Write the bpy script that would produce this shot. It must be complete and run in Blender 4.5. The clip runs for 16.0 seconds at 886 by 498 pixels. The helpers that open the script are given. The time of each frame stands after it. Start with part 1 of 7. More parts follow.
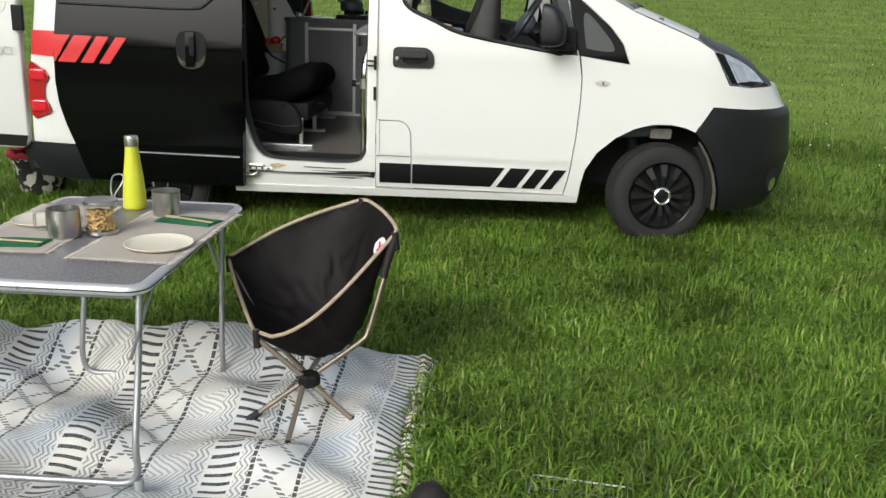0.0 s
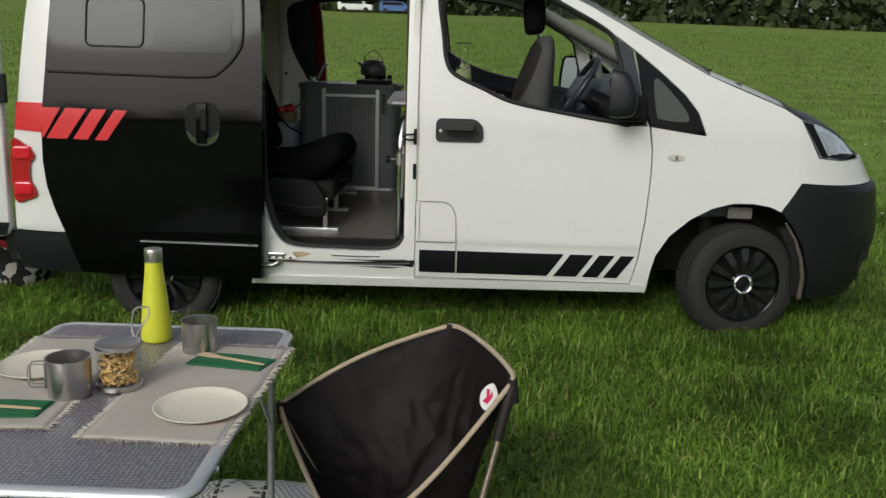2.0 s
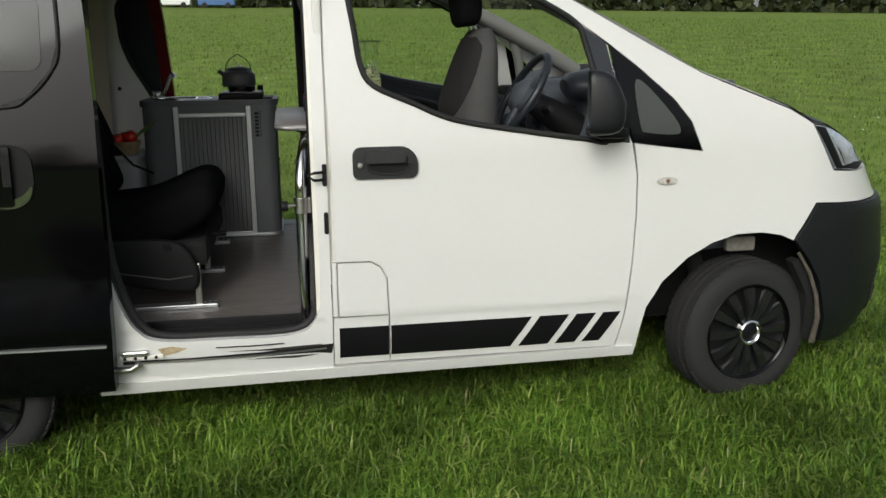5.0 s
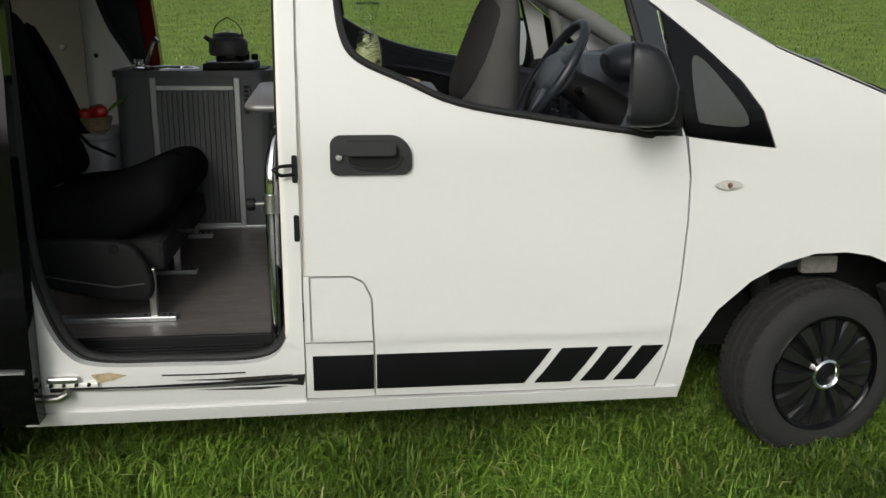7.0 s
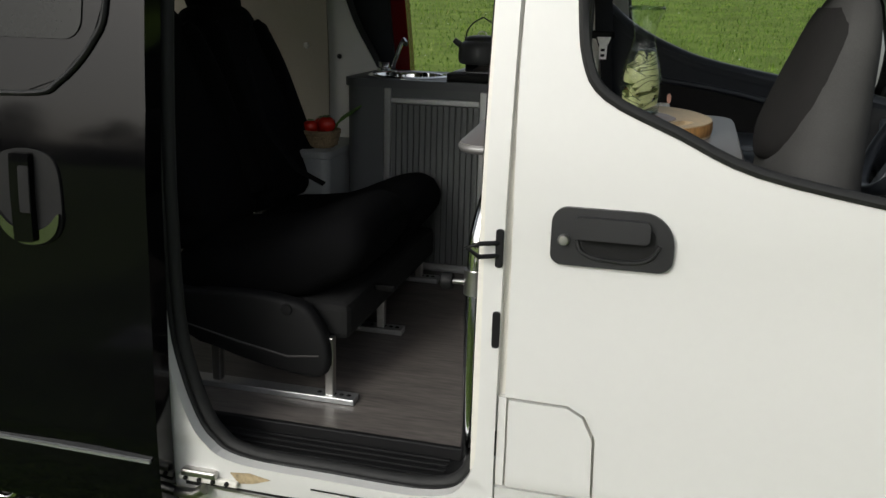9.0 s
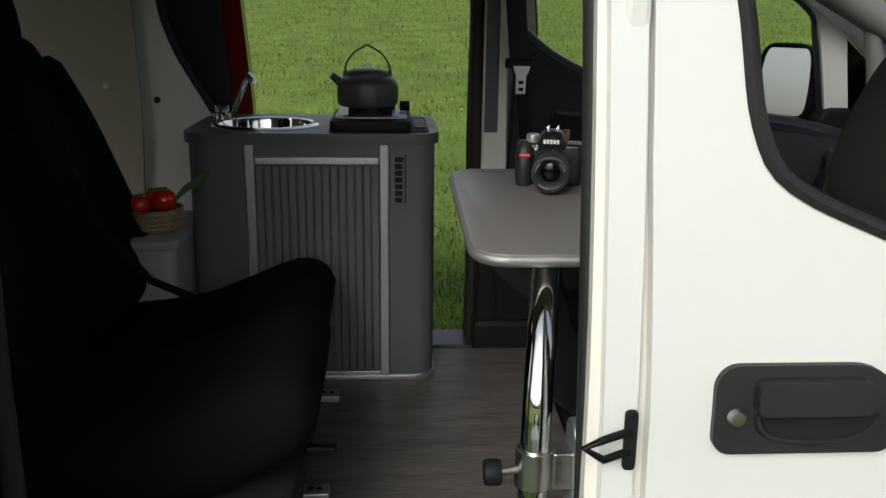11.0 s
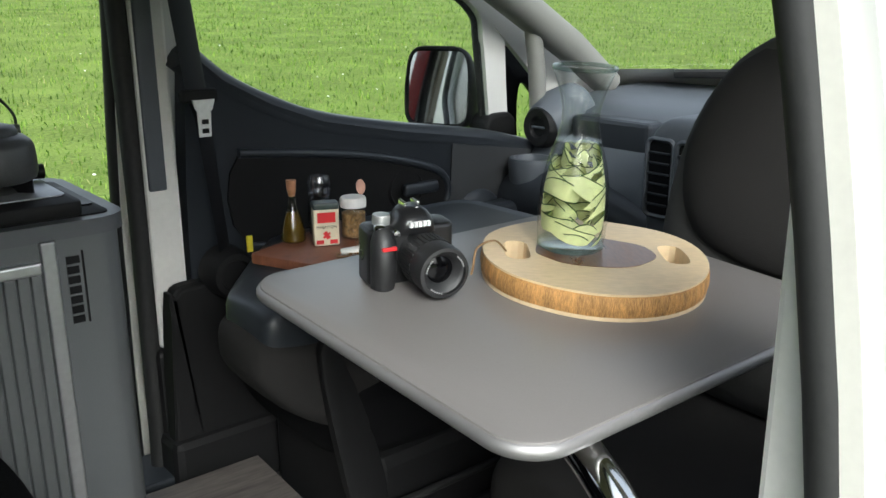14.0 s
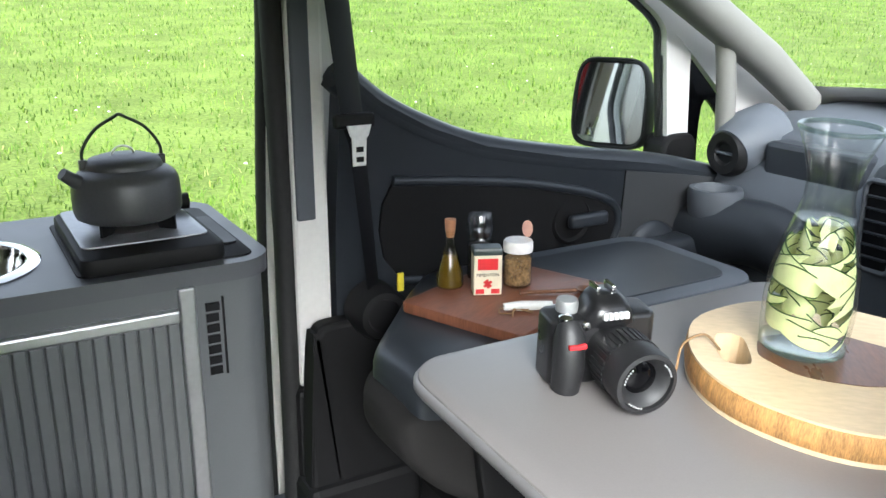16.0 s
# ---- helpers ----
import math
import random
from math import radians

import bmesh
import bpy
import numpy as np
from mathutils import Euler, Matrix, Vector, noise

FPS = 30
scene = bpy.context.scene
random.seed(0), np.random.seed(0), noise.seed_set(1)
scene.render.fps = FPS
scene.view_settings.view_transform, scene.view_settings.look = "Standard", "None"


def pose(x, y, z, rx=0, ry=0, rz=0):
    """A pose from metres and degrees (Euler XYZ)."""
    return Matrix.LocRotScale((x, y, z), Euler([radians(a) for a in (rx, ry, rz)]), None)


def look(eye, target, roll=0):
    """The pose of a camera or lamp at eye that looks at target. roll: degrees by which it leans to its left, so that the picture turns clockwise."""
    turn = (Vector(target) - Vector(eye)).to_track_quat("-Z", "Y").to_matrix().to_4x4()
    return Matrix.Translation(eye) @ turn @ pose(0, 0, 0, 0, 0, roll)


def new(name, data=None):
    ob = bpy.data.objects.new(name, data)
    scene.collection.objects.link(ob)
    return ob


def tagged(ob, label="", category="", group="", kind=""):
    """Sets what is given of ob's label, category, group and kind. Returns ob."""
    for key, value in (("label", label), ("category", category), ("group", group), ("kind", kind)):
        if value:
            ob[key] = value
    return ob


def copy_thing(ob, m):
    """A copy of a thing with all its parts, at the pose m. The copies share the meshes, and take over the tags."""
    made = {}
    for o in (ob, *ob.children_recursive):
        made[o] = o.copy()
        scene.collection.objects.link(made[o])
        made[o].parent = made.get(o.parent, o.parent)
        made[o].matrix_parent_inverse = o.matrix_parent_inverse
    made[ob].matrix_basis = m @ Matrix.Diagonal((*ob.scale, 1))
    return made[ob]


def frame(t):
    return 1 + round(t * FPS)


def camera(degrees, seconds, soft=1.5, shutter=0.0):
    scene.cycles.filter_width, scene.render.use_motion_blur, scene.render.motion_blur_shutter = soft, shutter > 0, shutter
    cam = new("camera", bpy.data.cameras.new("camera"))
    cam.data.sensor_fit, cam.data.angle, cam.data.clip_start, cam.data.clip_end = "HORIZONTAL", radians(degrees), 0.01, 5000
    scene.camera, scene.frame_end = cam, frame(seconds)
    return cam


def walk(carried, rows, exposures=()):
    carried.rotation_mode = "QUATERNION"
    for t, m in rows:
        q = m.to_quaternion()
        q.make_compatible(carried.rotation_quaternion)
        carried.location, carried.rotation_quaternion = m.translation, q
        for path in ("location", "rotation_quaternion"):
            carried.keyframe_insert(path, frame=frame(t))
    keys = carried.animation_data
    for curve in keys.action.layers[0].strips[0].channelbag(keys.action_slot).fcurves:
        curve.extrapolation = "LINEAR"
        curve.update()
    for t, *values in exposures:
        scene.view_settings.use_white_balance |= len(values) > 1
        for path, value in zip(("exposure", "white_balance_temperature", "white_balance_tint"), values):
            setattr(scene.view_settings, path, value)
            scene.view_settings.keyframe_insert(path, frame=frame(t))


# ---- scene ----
cam = camera(53.7, 16.0)
METRES, EYE, TILT, LEAN, TURN = 5.814, 1.31, 0.0, 0.0, 2.3
ROWS = [
    (0.0, 0.0, 0.0, 0.0, 0.56, -15.8, -1.98),
    (0.5, -0.0011, 0.0398, -0.0008, 1.51, -15.85, -2.22),
    (1.0, -0.0094, 0.069, -0.0004, 3.45, -16.04, -2.41),
    (1.5, -0.035, 0.0958, 0.0002, 3.77, -15.07, -2.53),
    (2.0, -0.0652, 0.1214, 0.0064, -1.18, -12.36, -1.64),
    (2.5, -0.0818, 0.1452, 0.0085, -6.35, -11.92, -1.26),
    (3.0, -0.0972, 0.1839, 0.0101, -8.41, -12.0, -0.8),
    (3.5, -0.1077, 0.2197, 0.0129, -9.73, -12.1, -0.48),
    (6.0, -0.1101, 0.3897, 0.0138, -13.01, -13.23, 0.52),
    (6.5, -0.0949, 0.4088, 0.0134, -13.07, -13.44, 0.16),
    (7.0, -0.0612, 0.4326, 0.0112, -8.3, -14.73, -0.28),
    (7.5, -0.032, 0.4587, 0.0164, 1.12, -16.16, -0.44),
    (8.0, -0.0236, 0.4931, 0.0131, 7.85, -16.3, -0.91),
    (8.5, -0.0234, 0.5353, 0.0171, 12.99, -16.01, -1.41),
    (11.0, -0.1269, 0.696, 0.0251, -5.68, -15.03, -0.74),
    (11.5, -0.1483, 0.7247, 0.0238, -13.45, -15.04, -0.08),
    (12.0, -0.1611, 0.7475, 0.0267, -20.8, -14.96, 0.58),
    (12.5, -0.1725, 0.7635, 0.0272, -26.49, -14.88, 0.16),
    (13.0, -0.188, 0.7872, 0.0287, -32.67, -14.97, 0.37),
    (13.5, -0.1962, 0.8061, 0.032, -38.61, -15.5, 0.51),
    (14.0, -0.1875, 0.8235, 0.0348, -41.73, -15.95, 0.21),
    (14.5, -0.1779, 0.8361, 0.0408, -39.99, -16.03, 0.45),
    (15.0, -0.1708, 0.8448, 0.043, -38.36, -16.04, 0.23),
    (15.5, -0.1683, 0.8532, 0.0438, -36.29, -16.4, -0.14),
    (16.0, -0.1709, 0.8607, 0.0442, -32.35, -16.96, -0.15),
]
walk(cam, [(t, pose(0, 0, EYE, TILT, LEAN, TURN) @ pose(METRES * x, METRES * y, METRES * z, 90 + pitch, roll, yaw)) for t, x, y, z, yaw, pitch, roll in ROWS],
     exposures=[(0.0, 0.15, 6400, 7), (1.5, 0.12, 6400, 7), (2.0, -0.42, 6400, 7), (2.5, -0.18, 6400, 7), (3.0, -0.08, 6400, 7), (7.0, -0.2, 6450, 8), (8.7, -0.2, 6450, 8), (11.0, 0.05, 6400, 7), (11.5, 0.22, 6400, 7), (12.0, 0.26, 6400, 7), (12.5, 0.42, 6350, 7),
                (13.0, 0.66, 6300, 6), (13.5, 0.96, 6200, 5), (14.0, 1.2, 6100, 5), (14.5, 1.9, 6050, 8), (15.0, 2.0, 6000, 8), (16.0, 2.08, 5950, 8)])

from mathutils.geometry import tessellate_polygon

# ---- light ----
SUN_UP, SUN_TURN = 32.0, 205.0
world = bpy.data.worlds.new("sky")
scene.world = world
world.use_nodes = True
wn = world.node_tree
sky = wn.nodes.new("ShaderNodeTexSky")
sky.sky_type, sky.sun_disc = "NISHITA", False
sky.sun_elevation, sky.sun_rotation = radians(SUN_UP), radians(SUN_TURN)
sky.air_density, sky.dust_density, sky.ozone_density = 1.0, 4.0, 1.0
wash = wn.nodes.new("ShaderNodeHueSaturation")
wash.inputs["Saturation"].default_value = 0.35
wn.links.new(sky.outputs[0], wash.inputs["Color"])
wn.links.new(wash.outputs[0], wn.nodes["Background"].inputs[0])
wn.nodes["Background"].inputs[1].default_value = 0.15
sun = new("sun", bpy.data.lights.new("sun", "SUN"))
sun.data.energy, sun.data.angle, sun.data.color = 1.2, radians(25), (0.98, 0.98, 0.93)
_az = radians(SUN_TURN)
sun.matrix_world = look((0, 0, 0), (-math.sin(_az) * math.cos(radians(SUN_UP)), -math.cos(_az) * math.cos(radians(SUN_UP)), -math.sin(radians(SUN_UP))))


# ---- materials ----
def node_mat(name):
    m = bpy.data.materials.new(name)
    m.use_nodes = True
    return m, m.node_tree.nodes, m.node_tree.links, m.node_tree.nodes["Principled BSDF"]


def mat(name, rgb, rough=0.5, metal=0.0, vary=0.12, scale=8.0, fine=90.0, bump=0.08, coat=0.0, stretch=(1, 1, 1), depth=0.004, spec=0.5, rvary=0.1, by_object=0.0):
    """A surface with variation at two scales: broad stains and fine grain, and a fine relief."""
    m, n, l, b = node_mat(name)
    co = n.new("ShaderNodeTexCoord")
    mp = n.new("ShaderNodeMapping")
    mp.inputs["Scale"].default_value = stretch
    l.new(co.outputs["Object"], mp.inputs[0])
    broad, grain = n.new("ShaderNodeTexNoise"), n.new("ShaderNodeTexNoise")
    broad.inputs["Scale"].default_value, broad.inputs["Detail"].default_value = scale, 5
    grain.inputs["Scale"].default_value, grain.inputs["Detail"].default_value = fine, 3
    for t in (broad, grain):
        l.new(mp.outputs[0], t.inputs["Vector"])
    add = n.new("ShaderNodeMath")
    add.operation = "ADD"
    l.new(broad.outputs[0], add.inputs[0])
    l.new(grain.outputs[0], add.inputs[1])
    ramp = n.new("ShaderNodeMapRange")
    ramp.inputs["From Min"].default_value, ramp.inputs["From Max"].default_value = 0.6, 1.4
    ramp.inputs["To Min"].default_value, ramp.inputs["To Max"].default_value = 1 - vary, 1 + vary
    l.new(add.outputs[0], ramp.inputs[0])
    mul = n.new("ShaderNodeVectorMath")
    mul.operation = "SCALE"
    mul.inputs[0].default_value = rgb[:3]
    l.new(ramp.outputs[0], mul.inputs["Scale"])
    out = mul.outputs[0]
    if by_object:
        inf = n.new("ShaderNodeObjectInfo")
        r2 = n.new("ShaderNodeMapRange")
        r2.inputs["To Min"].default_value, r2.inputs["To Max"].default_value = 1 - by_object, 1 + by_object
        l.new(inf.outputs["Random"], r2.inputs[0])
        m2 = n.new("ShaderNodeVectorMath")
        m2.operation = "SCALE"
        l.new(out, m2.inputs[0])
        l.new(r2.outputs[0], m2.inputs["Scale"])
        out = m2.outputs[0]
    l.new(out, b.inputs["Base Color"])
    rr = n.new("ShaderNodeMapRange")
    rr.inputs["To Min"].default_value, rr.inputs["To Max"].default_value = max(0.02, rough - rvary), min(1, rough + rvary)
    l.new(broad.outputs[0], rr.inputs[0])
    l.new(rr.outputs[0], b.inputs["Roughness"])
    b.inputs["Metallic"].default_value = metal
    b.inputs["Coat Weight"].default_value = coat
    b.inputs["Coat Roughness"].default_value = 0.04
    b.inputs["Specular IOR Level"].default_value = spec
    if bump:
        bp = n.new("ShaderNodeBump")
        bp.inputs["Strength"].default_value, bp.inputs["Distance"].default_value = bump, depth
        l.new(grain.outputs[0], bp.inputs["Height"])
        l.new(bp.outputs[0], b.inputs["Normal"])
    return m


def glass_mat(name, tint=(1, 1, 1), gloss=0.03, least=0.05, most=0.8):
    """Thin clear sheet: lets light through and mirrors more at a glance."""
    m = bpy.data.materials.new(name)
    m.use_nodes = True
    n, l = m.node_tree.nodes, m.node_tree.links
    n.remove(n["Principled BSDF"])
    clear, shine, mix, facing = n.new("ShaderNodeBsdfTransparent"), n.new("ShaderNodeBsdfGlossy"), n.new("ShaderNodeMixShader"), n.new("ShaderNodeLayerWeight")
    clear.inputs[0].default_value = (*tint, 1)
    shine.inputs["Roughness"].default_value = gloss
    power, grade = n.new("ShaderNodeMath"), n.new("ShaderNodeMapRange")
    power.operation, power.inputs[1].default_value = "POWER", 3.0
    grade.inputs["To Min"].default_value, grade.inputs["To Max"].default_value = least, most
    l.new(facing.outputs["Facing"], power.inputs[0])
    l.new(power.outputs[0], grade.inputs[0])
    l.new(grade.outputs[0], mix.inputs[0])
    l.new(clear.outputs[0], mix.inputs[1])
    l.new(shine.outputs[0], mix.inputs[2])
    l.new(mix.outputs[0], n["Material Output"].inputs[0])
    return m


WHITE = mat("white_paint", (0.70, 0.695, 0.675), 0.3, vary=0.012, scale=2.5, fine=40, bump=0.0, coat=0.4, rvary=0.03)
WHITE_IN = mat("white_inner_paint", (0.74, 0.72, 0.66), 0.4, vary=0.05, scale=5, bump=0.02, coat=0.2)
BLACK = mat("black_gloss_paint", (0.002, 0.002, 0.0025), 0.085, vary=0.2, scale=2, bump=0.0, coat=0.0, rvary=0.03, spec=0.22)
RED_PAINT = mat("dark_red_paint", (0.16, 0.008, 0.01), 0.2, vary=0.1, scale=3, bump=0.0, coat=0.3)
DECAL = mat("black_vinyl", (0.005, 0.005, 0.006), 0.45, vary=0.15, bump=0.02, spec=0.25)
RED_DECAL = mat("red_vinyl", (0.62, 0.025, 0.03), 0.35, vary=0.06, bump=0.02)
PLASTIC = mat("black_moulded_plastic", (0.009, 0.009, 0.0095), 0.6, vary=0.2, scale=6, fine=500, bump=0.1, depth=0.0005, spec=0.2)
BUMPER = mat("bumper_plastic", (0.009, 0.010, 0.012), 0.45, vary=0.25, scale=3, fine=600, bump=0.1, depth=0.0005, spec=0.35)
RUBBER = mat("rubber", (0.012, 0.012, 0.012), 0.7, vary=0.3, bump=0.1)
TRIM = mat("grey_dash_plastic", (0.085, 0.095, 0.11), 0.5, vary=0.1, scale=6, fine=500, bump=0.1, depth=0.0005, spec=0.4)
TRIM_DARK = mat("dark_trim_plastic", (0.024, 0.028, 0.034), 0.36, vary=0.15, scale=6, fine=500, bump=0.1, depth=0.0005, spec=0.4)
TRIM_BEIGE = mat("pale_pillar_plastic", (0.18, 0.178, 0.165), 0.6, vary=0.06, bump=0.1, fine=400, depth=0.001)
SEAT = mat("black_seat_cloth", (0.0045, 0.0045, 0.005), 0.95, vary=0.3, scale=10, fine=600, bump=0.4, depth=0.002, spec=0.08)
SEAT_GREY = mat("grey_seat_cloth", (0.062, 0.061, 0.059), 0.95, vary=0.2, scale=10, fine=500, bump=0.4, depth=0.002, spec=0.2)
MESH_CLOTH = mat("black_seat_mesh", (0.019, 0.018, 0.0175), 0.95, vary=0.2, scale=10, fine=700, bump=0.5, depth=0.002, spec=0.2)
CHROME = mat("chrome", (0.82, 0.82, 0.82), 0.08, 1.0, vary=0.04, bump=0.0, rvary=0.04)
STEEL = mat("brushed_steel", (0.55, 0.54, 0.52), 0.32, 1.0, vary=0.1, fine=200, bump=0.05, stretch=(1, 1, 8))
ALU = mat("anodised_aluminium", (0.55, 0.56, 0.57), 0.38, 0.9, vary=0.08, bump=0.03)
GALV = mat("grey_steel_tube", (0.36, 0.37, 0.38), 0.42, 0.7, vary=0.12, bump=0.03)
GLASS = glass_mat("window_glass", (0.97, 0.985, 0.97), 0.02, 0.015, 0.3)
MIRROR = mat("mirror_glass", (0.9, 0.9, 0.9), 0.03, 1.0, vary=0.0, bump=0.0, rvary=0.0)
RED_LENS = mat("red_lamp_lens", (0.36, 0.006, 0.014), 0.1, vary=0.08, scale=6, fine=60, bump=0.0, coat=1.0)
LENS = mat("headlamp_lens", (0.60, 0.66, 0.72), 0.1, 0.6, vary=0.35, scale=14, fine=40, bump=0.05, coat=1.0)
GREY_LAM = mat("grey_laminate", (0.105, 0.112, 0.116), 0.55, vary=0.05, scale=4, fine=300, bump=0.08, depth=0.001)
TOP_LAM = mat("table_laminate", (0.17, 0.158, 0.154), 0.33, vary=0.04, scale=4, fine=400, bump=0.06, depth=0.001)
UNDER = mat("dark_underbody", (0.005, 0.005, 0.005), 0.9, vary=0.4, scale=10)
LINER = mat("beige_lining_board", (0.36, 0.33, 0.27), 0.75, vary=0.06, scale=5, fine=200, bump=0.1)
WOODF = mat("grey_wood_vinyl", (0.112, 0.100, 0.092), 0.42, vary=0.5, scale=3, fine=14, stretch=(1.2, 10, 4), bump=0.05, depth=0.001)


# ---- mesh helpers ----
def part(name, bm, material, parent=None, label="", smooth=None):
    """Link a bmesh as one mesh object, under a thing or a part."""
    me = bpy.data.meshes.new(name)
    bmesh.ops.recalc_face_normals(bm, faces=bm.faces)
    if smooth is not None:
        for f in bm.faces:
            f.smooth = True
        for e in bm.edges:
            if len(e.link_faces) == 2 and e.calc_face_angle(0) > radians(smooth):
                e.smooth = False
    bm.to_mesh(me)
    bm.free()
    me.materials.append(material)
    ob = new(name, me)
    ob.parent = parent
    if label:
        tagged(ob, label)
    if "skin" in me.attributes:
        true_normals(ob)
    return ob


def thing(name, label, category, group="", kind="", at=(0, 0, 0)):
    ob = new(name)
    ob.empty_display_size = 0.1
    ob.location = at
    return tagged(ob, label, category, group, kind)


def keep_world(ob, parent):
    """Hang a part built in world metres under a thing that stands elsewhere."""
    ob.parent = parent
    ob.matrix_parent_inverse = Matrix.Translation(-parent.location)
    return ob


def bm_box(x0, x1, y0, y1, z0, z1, bevel=0.0, seg=2, bm=None):
    b = bmesh.new()
    r = bmesh.ops.create_cube(b, size=1)
    for v in r["verts"]:
        v.co = Vector(((x0 + x1) / 2 + v.co.x * (x1 - x0), (y0 + y1) / 2 + v.co.y * (y1 - y0), (z0 + z1) / 2 + v.co.z * (z1 - z0)))
    if bevel:
        bmesh.ops.bevel(b, geom=b.edges[:], offset=bevel, segments=seg, profile=0.5, affect="EDGES")
    return merge(bm, b)


def merge(bm, b):
    if bm is None:
        return b
    me = bpy.data.meshes.new("tmp")
    b.to_mesh(me)
    b.free()
    bm.from_mesh(me)
    bpy.data.meshes.remove(me)
    return bm


def bm_lathe(profile, seg=32, centre=(0, 0, 0), axis="z", bm=None, close=False):
    """Turn (radius, height) pairs round an axis."""
    b = bmesh.new()
    rings = []
    for r, h in profile:
        if r < 1e-6:
            rings.append([b.verts.new((0, 0, h))])
        else:
            rings.append([b.verts.new((r * math.cos(2 * math.pi * k / seg), r * math.sin(2 * math.pi * k / seg), h)) for k in range(seg)])
    for p, q in zip(rings, rings[1:] + ([rings[0]] if close else [])):
        for k in range(seg):
            j = (k + 1) % seg
            vs = [p[0] if len(p) == 1 else p[k], p[0] if len(p) == 1 else p[j], q[0] if len(q) == 1 else q[j], q[0] if len(q) == 1 else q[k]]
            vs = list(dict.fromkeys(vs))
            if len(vs) > 2:
                b.faces.new(vs)
    turn = {"z": Matrix.Identity(4), "y": Matrix.Rotation(radians(-90), 4, "X"), "x": Matrix.Rotation(radians(90), 4, "Y")}[axis]
    b.transform(Matrix.Translation(centre) @ turn)
    return merge(bm, b)


def spline(pts, n=8, closed=False):
    """Points on a smooth line through pts."""
    P = [Vector(p) for p in pts]
    out = []
    m = len(P)
    for i in range(m if closed else m - 1):
        a, b_, c, d = ((P[(i - 1) % m], P[i], P[(i + 1) % m], P[(i + 2) % m]) if closed else (P[max(i - 1, 0)], P[i], P[i + 1], P[min(i + 2, m - 1)]))
        for k in range(n):
            t = k / n
            out.append(0.5 * (2 * b_ + (c - a) * t + (2 * a - 5 * b_ + 4 * c - d) * t * t + (3 * b_ - a - 3 * c + d) * t ** 3))
    if not closed:
        out.append(P[-1])
    return out


def bm_tube(pts, r, seg=10, closed=False, bm=None, flat=1.0):
    """Sweep a round (or flattened) section along points."""
    b = bmesh.new()
    P = [Vector(p) for p in pts]
    n = len(P)
    up = Vector((0, 0, 1))
    rings = []
    for i, p in enumerate(P):
        d = (P[(i + 1) % n] - P[i - 1]) if closed or 0 < i < n - 1 else (P[1] - P[0] if i == 0 else P[-1] - P[-2])
        d.normalize()
        u = up - d * up.dot(d)
        if u.length < 0.05:
            u = Vector((1, 0, 0)) - d * d.x
        u.normalize()
        up = u
        w = d.cross(u)
        rr = r[i] if isinstance(r, (list, tuple)) else r
        rings.append([b.verts.new(p + rr * (math.cos(2 * math.pi * k / seg) * u * flat + math.sin(2 * math.pi * k / seg) * w)) for k in range(seg)])
    for i in range(n if closed else n - 1):
        p, q = rings[i], rings[(i + 1) % n]
        for k in range(seg):
            b.faces.new((p[k], p[(k + 1) % seg], q[(k + 1) % seg], q[k]))
    if not closed:
        b.faces.new(rings[0][::-1])
        b.faces.new(rings[-1])
    return merge(bm, b)


def rounded(x0, x1, y0, y1, r, n=5):
    """A rounded rectangle as points; r: one radius or four (from the low corner, turning left)."""
    rs = r if isinstance(r, (list, tuple)) else (r,) * 4
    pts = []
    for (cx, cy, a), q in zip(((x0, y0, 180), (x1, y0, 270), (x1, y1, 0), (x0, y1, 90)), rs):
        ox, oy = cx + (q if cx == x0 else -q), cy + (q if cy == y0 else -q)
        for k in range(n + 1):
            t = radians(a + 90 * k / n)
            pts.append((ox + q * math.cos(t), oy + q * math.sin(t)))
    return pts


def bm_slab(pts, z0, z1, bevel=0.0, seg=2, plane="xy", bm=None):
    """A flat outline given thickness, its rims rounded. plane xz: z0..z1 along y; yz: along x."""
    b = bmesh.new()
    f = b.faces.new([b.verts.new((p[0], p[1], z0)) for p in pts])
    r = bmesh.ops.extrude_face_region(b, geom=[f])
    for v in r["geom"]:
        if isinstance(v, bmesh.types.BMVert):
            v.co.z = z1
    if bevel:
        rim = [e for e in b.edges if abs(e.verts[0].co.z - e.verts[1].co.z) < 1e-6]
        bmesh.ops.bevel(b, geom=rim, offset=bevel, segments=seg, profile=0.5, affect="EDGES")
    for v in b.verts:
        x, y, z = v.co
        v.co = {"xy": (x, y, z), "xz": (x, z, y), "yz": (z, x, y)}[plane]
    return merge(bm, b)


# ---- ground ----
def smooth01(t):
    t = min(1.0, max(0.0, t))
    return t * t * (3 - 2 * t)


def ground_z(x, y):
    """The meadow: leans a little towards the rear of the van, and climbs away behind it."""
    near = 0.018 * (min(max(x, -6.0), 4.0) - 1.0)
    t = max(0.0, min(y, 170.0) - 4.6)
    rise = 0.0595 * t * smooth01(t / 1.5 + 0.2)
    side = -0.012 * x * smooth01((y - 20) / 80)
    return near - 0.01 + rise + side + 0.015 * noise.noise((x * 0.7, y * 0.7, 0)) * (1 if y < 40 else 3)


# ---- the van's skin ----
YC, HALF, X0, NEXP = 5.795, 0.845, 1.2, 2.2
NOSE = [(0.1, 1.66), (0.2, 1.82), (0.3, 1.88), (0.5, 1.92), (0.75, 1.89), (0.8, 1.85), (0.9, 1.79), (1.0, 1.70), (1.1, 1.56), (1.25, 1.4), (2.0, 1.35)]


